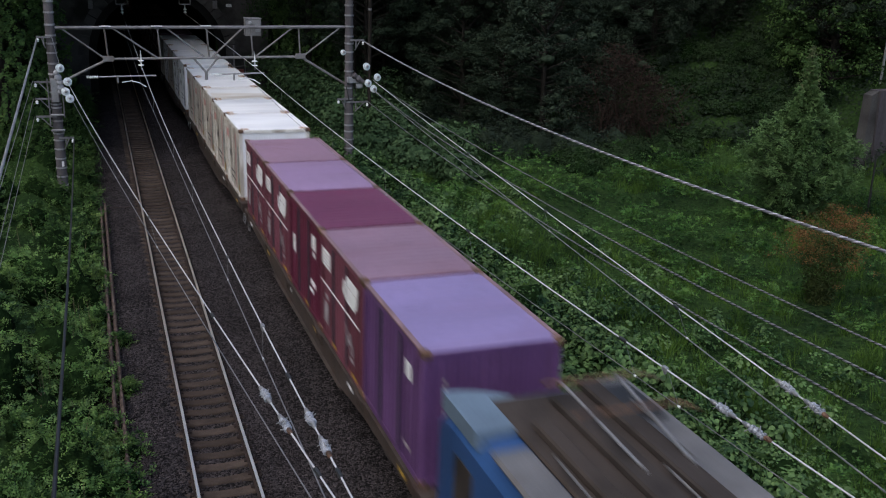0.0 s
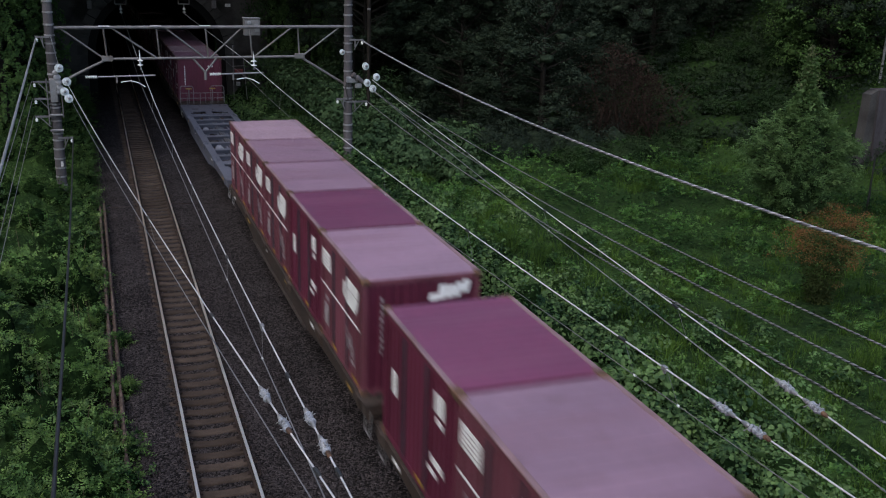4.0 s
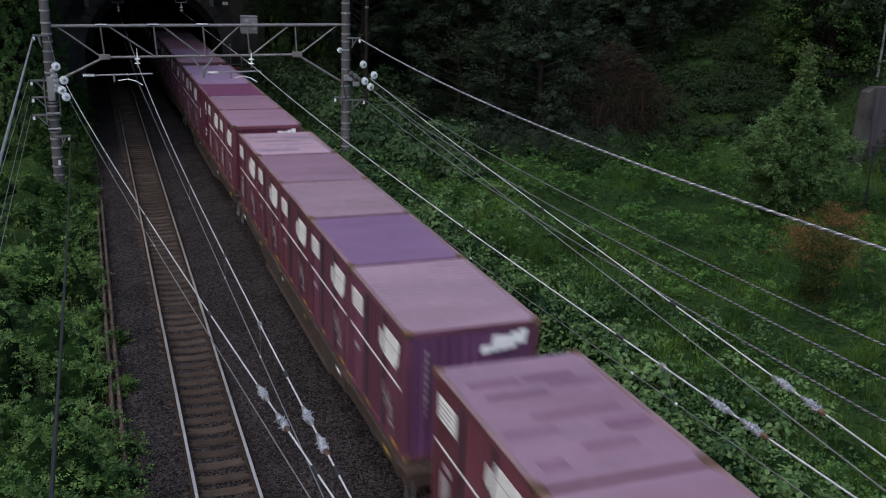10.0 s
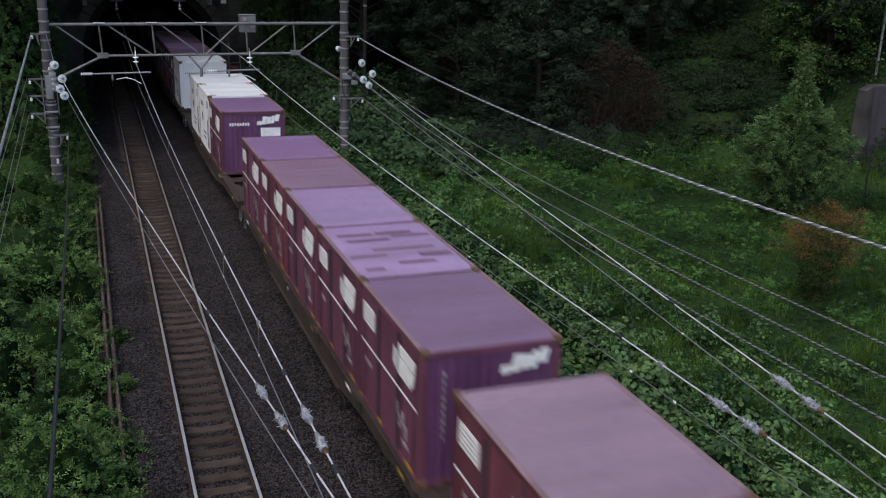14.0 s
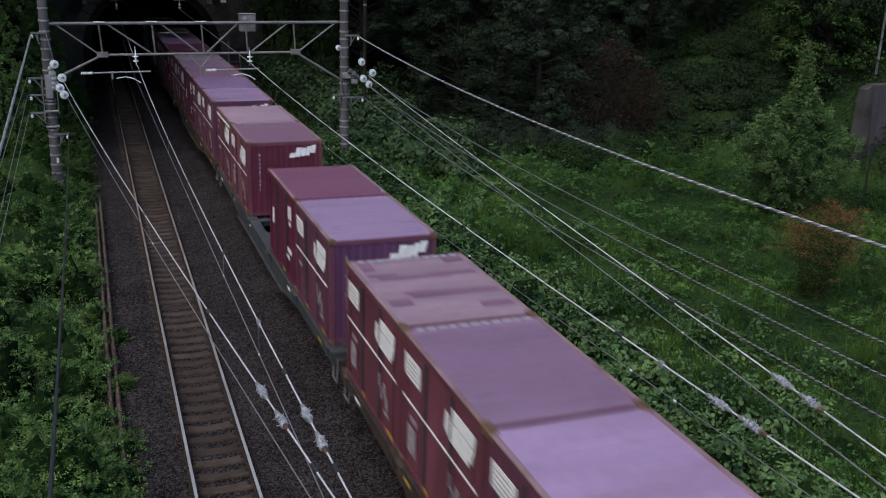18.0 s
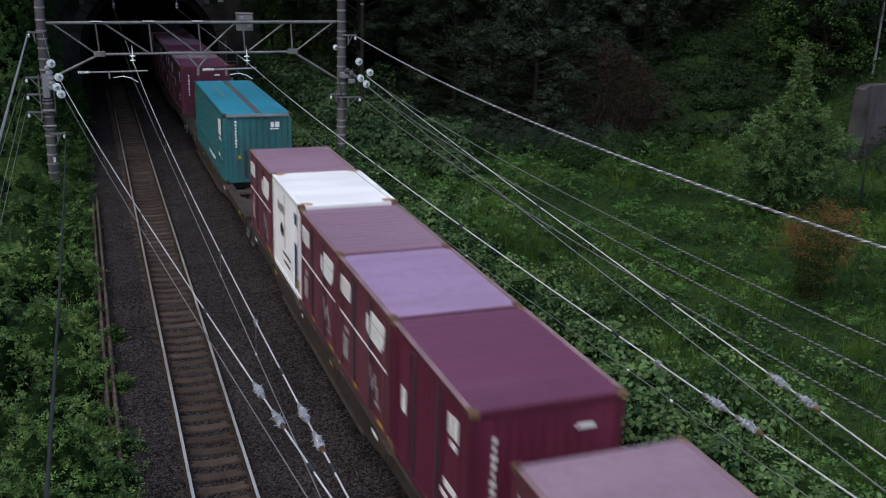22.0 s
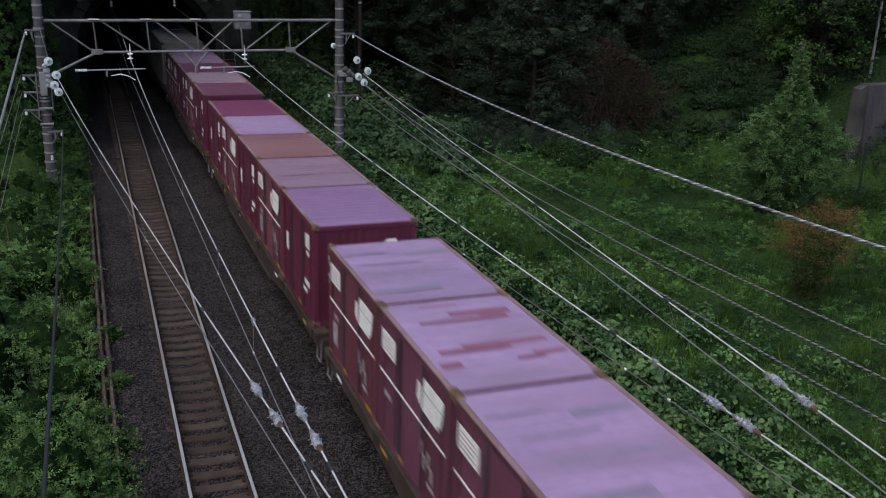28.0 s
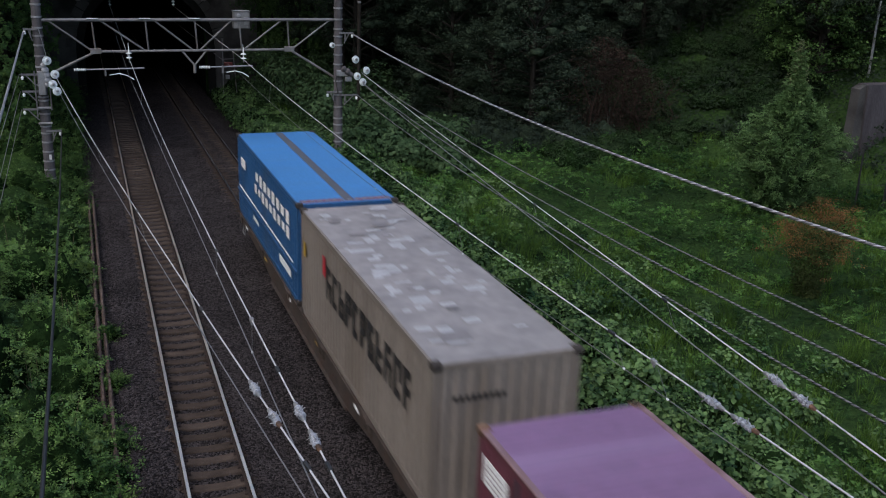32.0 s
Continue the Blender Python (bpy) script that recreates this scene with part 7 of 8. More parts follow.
def meadow():
    def floor_z(x, y):
        return np.maximum(ground_z(x, y), np.where(x < 12.4, vine_z(x, y) - 0.25, -9)) - 0.03

    def inside(x, y, back):
        return (x < back - 0.42 * (y - 40)) & (x < 10 + 1.05 * y)
    n = 46000
    y = 5 + 58 * R.random(n) ** 1.25
    x = R.uniform(8.6, 34, n)
    g = lush(x, y)
    m = inside(x, y, 26.5) & (R.random(n) < 0.12 + 0.88 * g)
    x, y, g = x[m], y[m], g[m]
    h = 0.1 + (0.1 + 0.75 * g ** 1.6) * R.uniform(0.35, 1, len(x))
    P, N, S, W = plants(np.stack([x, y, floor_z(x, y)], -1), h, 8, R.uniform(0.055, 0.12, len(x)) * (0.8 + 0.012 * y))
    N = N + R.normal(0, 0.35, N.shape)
    stuff("meadow_weeds", leaf_mesh("meadow_weeds", P, N, S, M["low"], SLIM, along=W), "low meadow weeds, coloured dark for shade among the clumps", "weeds")
    # grass blades between the weeds
    tuft = 3600
    ty = 5 + 52 * R.random(tuft) ** 1.2
    tx = R.uniform(8.4, 34, tuft)
    m = inside(tx, ty, 26) & (vnoise(tx, ty, 0.33, 8) > 0.05 - 0.6 * smooth01((30 - ty) / 12))
    tx, ty = tx[m], ty[m]
    x = np.repeat(tx, 34) + R.normal(0, 0.12, 34 * len(tx))
    y = np.repeat(ty, 34) + R.normal(0, 0.12, 34 * len(tx))
    z = floor_z(x, y)
    n = len(x)
    h = np.repeat(R.uniform(0.22, 0.7, len(tx)), 34) * R.uniform(0.5, 1.1, n) * (0.8 + 0.5 * np.clip(vnoise(x, y, 0.4, 6), -0.4, 1))
    a = R.uniform(0, 6.28, n)
    w = R.uniform(0.006, 0.013, n)
    d = np.stack([np.cos(a), np.sin(a), 0 * a], -1)
    lean = np.stack([R.normal(0, 0.32, n), R.normal(0, 0.32, n), np.ones(n)], -1) * h[:, None]
    b = np.stack([x, y, z], -1)
    V = np.stack([b - d * w[:, None], b + d * w[:, None], b + lean + d * w[:, None] * 0.25, b + lean - d * w[:, None] * 0.25], 1)
    F = np.arange(4)[None] + 4 * np.arange(n)[:, None]
    stuff("meadow_grass", fast_mesh("meadow_grass", V.reshape(-1, 3), F, M["grass"]), "long green grass blades in the meadow", "grass")
    # taller plants in heaps where the growth is thickest
    m = 1500
    yc = 6.5 + 46 * R.random(m) ** 1.15
    xc = R.uniform(9.3, 31, m)
    ok = inside(xc, yc, 25) & (R.random(m) < 0.08 + lush(xc, yc) ** 1.3)
    xc, yc = xc[ok], yc[ok]
    m = len(xc)
    rad = R.uniform(0.18, 0.62, m)
    hh = rad * R.uniform(0.7, 1.5, m)
    zc = floor_z(xc, yc) + 0.14
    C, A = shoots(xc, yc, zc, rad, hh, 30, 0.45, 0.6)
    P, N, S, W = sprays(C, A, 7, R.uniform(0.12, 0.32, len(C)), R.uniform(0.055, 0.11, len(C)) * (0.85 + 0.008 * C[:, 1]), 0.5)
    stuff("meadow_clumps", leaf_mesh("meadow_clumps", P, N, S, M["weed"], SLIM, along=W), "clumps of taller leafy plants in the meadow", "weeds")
    # broad leaves that have run out from the vine bank
    m = 150
    yc = 7 + 34 * R.random(m) ** 1.2
    xc = 9.0 + R.random(m) ** 1.5 * 5
    rad = R.uniform(0.2, 0.5, m)
    P, N, S, W = dome_leaves(xc, yc, floor_z(xc, yc) + 0.2, rad, rad * 0.8, 110, (0.07, 0.14))
    stuff("meadow_vines", leaf_mesh("meadow_vines", P, N, S, M["kudzu"], along=W), "patches of broad vine leaves running into the meadow", "vines")


meadow()


def left_z(x, y):
    return ground_z(x, y) + smooth01((-2.25 - x) / 0.7) * (0.28 + 0.3 * np.clip(vnoise(x, y, 1.1, 1), -0.6, 1) + 0.22 * vnoise(x, y, 2.6, 4)) + 0.9 * smooth01((y - 30) / 25) * smooth01((-2.9 - x) / 1.2)


def clumps(xc, yc, zc, rad, hh, k, size, up=0.35, jit=0.3):
    """Leafy mounds: k leaves over each lumpy dome, facing outward. Returns places, facings and sizes."""
    m = len(xc)
    d = unit(R.normal(size=(m, k, 3)) + np.array([0, 0, up]))
    ph = R.uniform(0, 6.28, (m, 1))
    lump = 1 + 0.24 * np.sin(d[..., 0] * 6 + ph) * np.cos(d[..., 1] * 5 - ph) + 0.2 * np.sin(d[..., 2] * 7 + d[..., 0] * 4 + 2 * ph)
    q = d * (lump * (1 - 0.35 * R.random((m, k)) ** 2.2))[..., None]
    P = np.stack([xc[:, None] + q[..., 0] * rad[:, None], yc[:, None] + q[..., 1] * rad[:, None], zc[:, None] + np.maximum(-0.25, q[..., 2]) * hh[:, None]], -1)
    N = d + R.normal(0, jit, (m, k, 3)) + np.array([0, 0, 0.25])
    S = R.uniform(size[0], size[1], (m, k)) * (0.9 + 0.006 * yc[:, None])
    return P.reshape(-1, 3), N.reshape(-1, 3), S.ravel()


def left_bank():
    n = 2600
    y = 9 + 57 * R.random(n) ** 1.5
    x = -2.05 - R.random(n) ** 1.1 * (2.3 + 0.13 * y)
    z = ground_z(x, y)
    h = np.maximum(0.14, (left_z(x, y) - z) * R.uniform(0.75, 1.25, n))
    P, N, S, W = plants(np.stack([x, y, z], -1), h, 12, R.uniform(0.05, 0.10, n))
    stuff("bank_weeds", leaf_mesh("bank_weeds", P, N, S, M["bank"], SLIM, along=W), "bright green bushy weeds beside the ballast", "weeds")
    m = 330
    yc = 10.5 + 56 * R.random(m) ** 1.5
    xc = -2.3 - R.random(m) ** 1.1 * (2.0 + 0.13 * yc)
    rad = R.uniform(0.22, 0.75, m) * (0.8 + 0.012 * yc)
    edge_on = np.arange(m) % 4 == 0
    xc = np.where(edge_on, -2.13 - 0.85 * rad, np.minimum(xc, -2.02 - 0.7 * rad))
    hh = rad * R.uniform(0.8, 2.2, m) * np.where(edge_on, 0.7, 1)
    # low growth round the foot of the mast
    hh = np.where((np.abs(yc - 38) < 4) & (np.abs(xc + 3.2) < 1.0), 0.45 * hh, hh)
    # the mounds that have crept over the old rails
    ex = np.array([(-1.85, 16.2, 0.42), (-1.78, 17.3, 0.40), (-1.72, 18.6, 0.36), (-1.95, 15.2, 0.5), (-1.75, 14.2, 0.42), (-1.62, 24.6, 0.22), (-1.6, 21.6, 0.2), (-2.1, 19.8, 0.34), (-2.2, 22.6, 0.33), (-2.15, 26.4, 0.3), (-1.9, 13.2, 0.5), (-2.2, 30.0, 0.3)])
    xc, yc, rad, hh = np.concatenate([xc, ex[:, 0]]), np.concatenate([yc, ex[:, 1]]), np.concatenate([rad, ex[:, 2]]), np.concatenate([hh, ex[:, 2] * 1.15])
    zc = np.where(xc > -2.25, -0.25, ground_z(xc, yc) + 0.12 + 0.12 * np.abs(xc + 2.2).clip(0, 2.5))
    stuff("bank_bush_cores", masses("bank_bush_cores", np.stack([xc, yc, zc], -1), np.stack([rad, rad, hh], -1) * 0.66, M["bank_shade_mass"]), "inner growth of the bank shrubs, coloured dark for shade", "shrubs")
    C, A = shoots(xc, yc, zc, rad, hh, 105, 0.55)
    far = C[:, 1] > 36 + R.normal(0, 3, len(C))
    leaf = R.uniform(0.045, 0.085, len(C)) * (0.85 + 0.008 * C[:, 1])
    P, N, S, W = sprays(C[~far], A[~far], 11, R.uniform(0.16, 0.38, (~far).sum()), leaf[~far])
    stuff("bank_bushes", leaf_mesh("bank_bushes", P, N, S, M["bank"], SLIM, along=W), "feathery leafy shrubs on the bank", "shrubs")
    # beyond about y 36 the same shrubs get a darker leaf colour, as shade
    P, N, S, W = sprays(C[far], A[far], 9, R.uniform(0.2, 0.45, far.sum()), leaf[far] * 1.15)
    stuff("shaded_bushes", leaf_mesh("shaded_bushes", P, N, S, M["vinetree"], SLIM, along=W), "leafy shrubs further along the bank, coloured darker for shade", "shrubs")
    xs, ys = np.linspace(-14, -2.15, 40), np.linspace(4, 67.3, 120)
    X, Y = np.meshgrid(xs, ys)
    Z = np.maximum(left_z(X, Y) - 0.3, ground_z(X, Y) - 0.02)
    V = np.stack([X, Y, Z], -1).reshape(-1, 3)
    F = np.array([(j * 40 + i, j * 40 + i + 1, (j + 1) * 40 + i + 1, (j + 1) * 40 + i) for j in range(119) for i in range(39)])
    tagged(new("bank_mound", fast_mesh("bank_mound", V, F, M["moss"], True)), "dark earth and stems under the bank weeds", "bank", kind="structure")
    # tufts that have crept onto the stones
    m = 260
    y = 13 + 40 * R.random(m) ** 1.3
    x = -2.0 + np.abs(R.normal(0, 0.16, m))
    P, N, S, W = plants(np.stack([x, y, np.interp(x, [-2.55, -1.95, -1.35], [-0.6, -0.36, -0.2])], -1), R.uniform(0.06, 0.2, m), 9, R.uniform(0.03, 0.06, m))
    stuff("ballast_weeds", leaf_mesh("ballast_weeds", P, N, S, M["bank"], along=W), "small weeds growing at the ballast edge", "weeds")
    # a few dry stalks standing in the weeds
    m = 26
    bm = bmesh.new()
    for k in range(m):
        yy = R.uniform(15, 34)
        xx = -2.3 - R.random() * 2.2
        z0 = float(ground_z(xx, yy))
        rod(bm, (xx, yy, z0), (xx + R.normal(0, 0.14), yy + R.normal(0, 0.14), z0 + R.uniform(0.7, 1.15)), 0.008, 0.004, 4)
    stuff("dry_stalks", mesh_of(bm, "dry_stalks"), "thin pale dry stalks among the bank weeds", "stalks").data.materials.append(M["stalk"])


M["stalk"] = surf("dry_stalk", (0.16, 0.13, 0.085), 0.9, spec=0.05, var=0.3)
left_bank()


def hillside():
    """Shrub layer of the wooded slope."""
    def hz(x, y):
        return ground_z(x, y) + 0.9 + 0.8 * vnoise(x, y, 0.55, 3) + 0.35 * vnoise(x, y, 1.5, 7)
    n = 130000
    y = 24 + 72 * R.random(n) ** 0.9
    edge = 25.0 - 0.42 * (y - 40)
    x = edge + R.random(n) ** 1.3 * 30
    ok = (x > 9.2) & (np.abs(x - 2.7) > 6)
    x, y = x[ok], y[ok]
    nn = top_normal(hz, x, y, 0.3)
    P = np.stack([x, y, hz(x, y)], -1) - nn * (R.random(len(x)) ** 1.5 * 0.8)[:, None]
    S = R.uniform(0.08, 0.2, len(x))
    stuff("wood_shrubs", leaf_mesh("wood_shrubs", P, nn + R.normal(0, 0.6, (len(x), 3)), S, M["shade"], SIMPLE), "shrubs on the wooded slope, coloured dark for forest shade", "shrubs")
    # the slope above and beside the portal
    n = 16000
    y = R.uniform(54, 73, n)
    x = np.where(R.random(n) < 0.5, R.uniform(-14, -3.2, n), R.uniform(9.4, 20, n))
    P = np.stack([x, y, ground_z(x, y) + R.random(n) ** 1.5 * 1.6 + 0.1], -1)
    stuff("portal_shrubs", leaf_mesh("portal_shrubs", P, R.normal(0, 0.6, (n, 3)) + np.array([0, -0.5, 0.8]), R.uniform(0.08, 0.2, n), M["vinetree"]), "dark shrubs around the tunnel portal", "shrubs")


hillside()


def hanging_vines():
    """Curtains of creeper that hang from the trees on both sides of the tunnel."""
    C, A = [], []
    for x, y, top, low, w in ((10.2, 61.0, 9.5, 2.5, 0.5), (11.0, 59.5, 9.0, 3.0, 0.35), (11.9, 58.5, 9.5, 2.0, 0.45), (12.9, 60.0, 9.0, 3.0, 0.6), (9.7, 63.5, 8.5, 3.5, 0.4), (-3.9, 58.0, 8.0, 1.0, 0.6), (-4.6, 52.0, 7.5, 0.8, 0.7), (-5.4, 47.0, 7.5, 1.0, 0.8), (-4.4, 62.5, 8.0, 2.0, 0.5)):
        m = int(34 * (top - low))
        zz = R.uniform(low, top, m)
        C.append(np.stack([x + R.normal(0, w, m) * (0.5 + 0.5 * (top - zz) / (top - low)), y + R.normal(0, w, m), zz], -1))
        A.append(np.stack([R.normal(0, 0.6, m), R.normal(-0.7, 0.5, m), R.normal(-0.35, 0.4, m)], -1))
    C, A = np.vstack(C), np.vstack(A)
    P, N, S, W = sprays(C, A, 9, R.uniform(0.25, 0.55, len(C)), R.uniform(0.09, 0.16, len(C)), 0.6)
    N = N + np.array([0, -0.6, 0.2])
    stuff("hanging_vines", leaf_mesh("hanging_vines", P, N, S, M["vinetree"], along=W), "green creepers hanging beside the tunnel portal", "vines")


hanging_vines()


def wood_edge():
    """Undergrowth where the wood comes down to the meadow; the edge shrubs are coloured dark for shade."""
    m = 75
    f = R.random(m)
    px = np.interp(f, [0, 0.25, 0.5, 0.75, 1], [14.9, 15.2, 16.8, 19.2, 22.5])
    py = np.interp(f, [0, 0.25, 0.5, 0.75, 1], [50.0, 43.5, 40.3, 39.6, 41.2])
    back = R.random(m) ** 1.3 * 4.5
    xc, yc = px + 0.35 * back + R.normal(0, 0.3, m), py + 0.9 * back + R.normal(0, 0.3, m)
    rad = R.uniform(0.6, 1.2, m)
    hh = rad * R.uniform(0.7, 1.3, m)
    zc = ground_z(xc, yc) + 0.15
    P, N, S = clumps(xc, yc, zc, rad, hh, 800, (0.06, 0.12))
    stuff("edge_shrubs", leaf_mesh("edge_shrubs", P, N, S, M["deep"], SIMPLE), "wood edge shrubs coloured dark for the shade under the trees", "shrubs")
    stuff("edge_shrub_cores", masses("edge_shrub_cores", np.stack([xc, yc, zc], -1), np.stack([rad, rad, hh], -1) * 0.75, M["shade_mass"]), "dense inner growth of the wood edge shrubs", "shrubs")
    m = 200
    xc = R.uniform(18.5, 32, m)
    yc = np.interp(xc, [18.5, 22, 26, 31], [37.5, 38.5, 38.0, 36.0]) + R.random(m) * np.interp(xc, [18.5, 22, 26, 32], [3.0, 6.5, 9.5, 8.0])
    rad = R.uniform(0.4, 1.0, m)
    hh = rad * R.uniform(0.5, 1.1, m)
    zc = ground_z(xc, yc) + 0.1
    P, N, S = clumps(xc, yc, zc, rad, hh, 620, (0.05, 0.11), jit=0.4)
    stuff("slope_shrubs", leaf_mesh("slope_shrubs", P, N, S, M["slope"], SIMPLE), "green shrubs at the foot of the wooded slope", "shrubs")
    stuff("slope_shrub_cores", masses("slope_shrub_cores", np.stack([xc, yc, zc], -1), np.stack([rad, rad, hh], -1) * 0.7, M["bank_shade_mass"]), "inner growth of the slope shrubs, coloured dark for shade", "shrubs")


wood_edge()


def big_leaf_bush(x, y, w, h, n=2600):
    """A rounded broad-leaved bush."""
    z = float(ground_z(x, y))
    t = thing("bush", "broad-leaved dark green bush on the bank", "bush", "bushes on the bank", at=pose(x, y, z))
    d = unit(R.normal(size=(n, 3)) + np.array([0, 0, 0.45]))
    lump = 1 + 0.22 * np.sin(d[:, 0] * 5 + x) * np.cos(d[:, 1] * 4 + y) + 0.14 * np.sin(d[:, 2] * 9 + x)
    r = lump * (1 - 0.35 * R.random(n) ** 2)
    P = np.stack([d[:, 0] * w * r, d[:, 1] * w * r, np.maximum(0.05, 0.35 * h + d[:, 2] * 0.65 * h * r)], -1)
    part("crown", leaf_mesh("crown", P, d + R.normal(0, 0.4, (n, 3)), R.uniform(0.09, 0.2, n), M["bush"]), None, t)
    bm = bmesh.new()
    for k in range(6):
        a = k * 1.05
        rod(bm, (0, 0, -0.1), (0.55 * w * math.cos(a), 0.55 * w * math.sin(a), 0.6 * h), 0.035, 0.012, 6)
    part("stem", bm, M["bark"], t)


for x, y, w, h in ((9.9, 41.5, 1.2, 1.7), (10.9, 39.0, 1.3, 1.5), (9.6, 45.5, 1.5, 2.3), (11.8, 44.5, 1.7, 2.2), (10.2, 50.0, 1.8, 2.6), (12.6, 50.5, 2.0, 2.8), (12.4, 37.2, 1.2, 1.2),
                   (9.6, 55.5, 1.9, 3.0), (12.5, 57.0, 2.2, 3.2), (9.2, 61.5, 2.0, 3.2), (13.6, 41.5, 1.5, 1.6), (9.6, 65.2, 1.6, 3.0)):
    big_leaf_bush(x, y, w, h)


def tree_mesh(h, spread, low, mat, seed, leaves=23000, size=(0.055, 0.115), clumps=56, heart=0.24):
    """Trunk and limbs, then a crown of leaf clumps at the limbs' ends with gaps between."""
    rr = random.Random(seed)
    core = M[mat + "_mass"]
    mat = M[mat]
    bm = bmesh.new()
    top = Vector((rr.uniform(-0.4, 0.4), rr.uniform(-0.4, 0.4), h * 0.85))
    mid = Vector((rr.uniform(-0.25, 0.25), rr.uniform(-0.25, 0.25), h * 0.45))
    r0 = 0.018 * h + 0.03
    rod(bm, (0, 0, -0.5), mid, r0, r0 * 0.7, 9)
    rod(bm, mid, top, r0 * 0.7, r0 * 0.2, 8)
    cs = []
    for k in range(clumps):
        f = low + (1 - low) * (k + rr.random()) / clumps
        a = k * 2.4 + rr.uniform(-0.5, 0.5)
        reach = spread * (0.35 + 0.65 * math.sin(math.pi * min(1, (f - low) / (1 - low) * 0.85 + 0.15))) * rr.uniform(0.6, 1.1)
        st = Vector((0, 0, 0)).lerp(mid, min(1, f * 0.85 / 0.45)) if f * 0.85 < 0.45 else mid.lerp(top, (f * 0.85 - 0.45) / 0.4)
        e = Vector((st.x + reach * math.cos(a), st.y + reach * math.sin(a), h * f + rr.uniform(-0.2, 0.5)))
        if e.z > h:
            e.z = h
        rod(bm, st, e, r0 * 0.28, 0.012, 5)
        cs.append((e, spread * rr.uniform(0.28, 0.46)))
    c = np.array([tuple(e) for e, _ in cs])
    cr = np.array([r for _, r in cs])
    # sprays: small centres scattered over each clump's dome
    k = 5
    dome = unit(R.normal(size=(len(cs), k, 3)) + np.array([0, 0, 0.3]))
    spray = (c[:, None] + dome * cr[:, None, None] * R.uniform(0.35, 0.95, (len(cs), k, 1)) * np.array([1, 1, 0.75])).reshape(-1, 3)
    sr = np.repeat(cr, k) * R.uniform(0.3, 0.6, len(spray))
    i = R.integers(0, len(spray), leaves)
    d = unit(R.normal(size=(leaves, 3)) + np.array([0, 0, 0.25]))
    P = spray[i] + d * (sr[i] * (1.1 - 0.8 * R.random(leaves) ** 1.2))[:, None] * np.array([1, 1, 0.6])
    N = 0.8 * d + R.normal(0, 0.36, (leaves, 3)) + np.array([0, 0, 0.35])
    cm = leaf_mesh("crown", P, N, R.uniform(*size, leaves), mat, SIMPLE)
    im = masses("inner_crown", c, np.stack([cr, cr, cr * 0.7], -1) * heart, core)
    tm = mesh_of(bm, "trunk")
    tm.materials.append(M["bark"])
    return tm, cm, im


def tree_thing(name, meshes, label, m, group=""):
    t = thing(name, label, "tree", group, at=m)
    part("trunk", meshes[0], None, t)
    part("crown", meshes[1], None, t)
    part("inner_crown", meshes[2], None, t, "dense shaded inner foliage")
    return t


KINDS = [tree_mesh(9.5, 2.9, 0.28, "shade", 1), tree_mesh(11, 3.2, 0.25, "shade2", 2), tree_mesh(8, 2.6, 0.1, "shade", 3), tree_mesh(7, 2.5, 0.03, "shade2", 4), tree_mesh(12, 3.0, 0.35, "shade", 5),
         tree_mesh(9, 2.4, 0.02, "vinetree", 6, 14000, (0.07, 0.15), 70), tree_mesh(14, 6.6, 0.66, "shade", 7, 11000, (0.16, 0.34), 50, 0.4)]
WORDS = ["dark leafy tree on the wooded slope", "grey green leafy tree on the wooded slope", "low spreading dark tree at the wood edge", "bushy grey green tree at the wood edge", "tall dark tree high on the slope", "tree overgrown with green vines at the wood edge", "tall tree added to shade the cutting, its crown out of view"]
first = {}
rr = random.Random(11)
spots = []
for row, (off, step, kinds) in enumerate(((1.5, 3.6, (3, 2, 3)), (4.8, 4.2, (0, 1, 2, 3)), (9.0, 4.6, (0, 1, 4)), (14.5, 6.5, (1, 4)))):
    y = 27.0 + 1.7 * row
    while y < 82:
        e = 25.0 - 0.42 * (y - 40) + off + rr.uniform(-1.2, 1.2)
        if e > 10.4 and not (e < 35 and y < 35):
            spots.append((e, y + rr.uniform(-1, 1), rr.choice(kinds)))
        y += step * rr.uniform(0.8, 1.2)
for x, y in ((31.2, 37.2), (33.6, 38.2), (33.4, 40.6), (36.6, 38.2), (35.6, 39.4), (37.8, 38.0), (38.5, 41.0), (31.6, 38.4)):
    spots.append((x, y, 5))
# low trees coloured as shaded along the inner wood edge, lighter-coloured ones as lit behind
for x, y, k in ((16.4, 47.5, 2), (17.4, 44.3, 2), (19.0, 43.0, 3), (16.2, 51.2, 2), (17.6, 55.0, 0), (18.9, 47.0, 0), (20.9, 58.0, 3), (22.6, 50.0, 1), (27.0, 48.2, 1), (29.6, 47.0, 0), (25.2, 49.5, 0), (32.2, 46.0, 1), (28.6, 50.5, 4), (31.2, 48.8, 4), (26.0, 46.8, 3), (30.4, 45.8, 2)):
    spots.append((x, y, k))
# wide-crowned trees added to darken the cutting before the tunnel, crowns out of view
for x, y in ((-5.1, 65.0), (-5.6, 58.5),  (-7.0, 52.5), (10.4, 65.0), (10.6, 59.0), (11.8, 53.0), (1.0, 71.5), (5.5, 72.5), (-9.5, 62.0), (-4.9, 61.5), (-5.8, 49.0)):
    spots.append((x, y, 6))
for k in range(7):
    spots.append((-6.4 - 1.6 * rr.random(), 49 + 4.2 * k, rr.choice((0, 2, 3))))
for k in range(8):
    spots.append((12.2 + 2.5 * rr.random(), 52 + 3.2 * k, rr.choice((1, 4, 0))))
for k in range(6):
    spots.append((rr.uniform(-12, 16), PORTAL + 5 + 2.5 * k, rr.choice((0, 1, 4))))
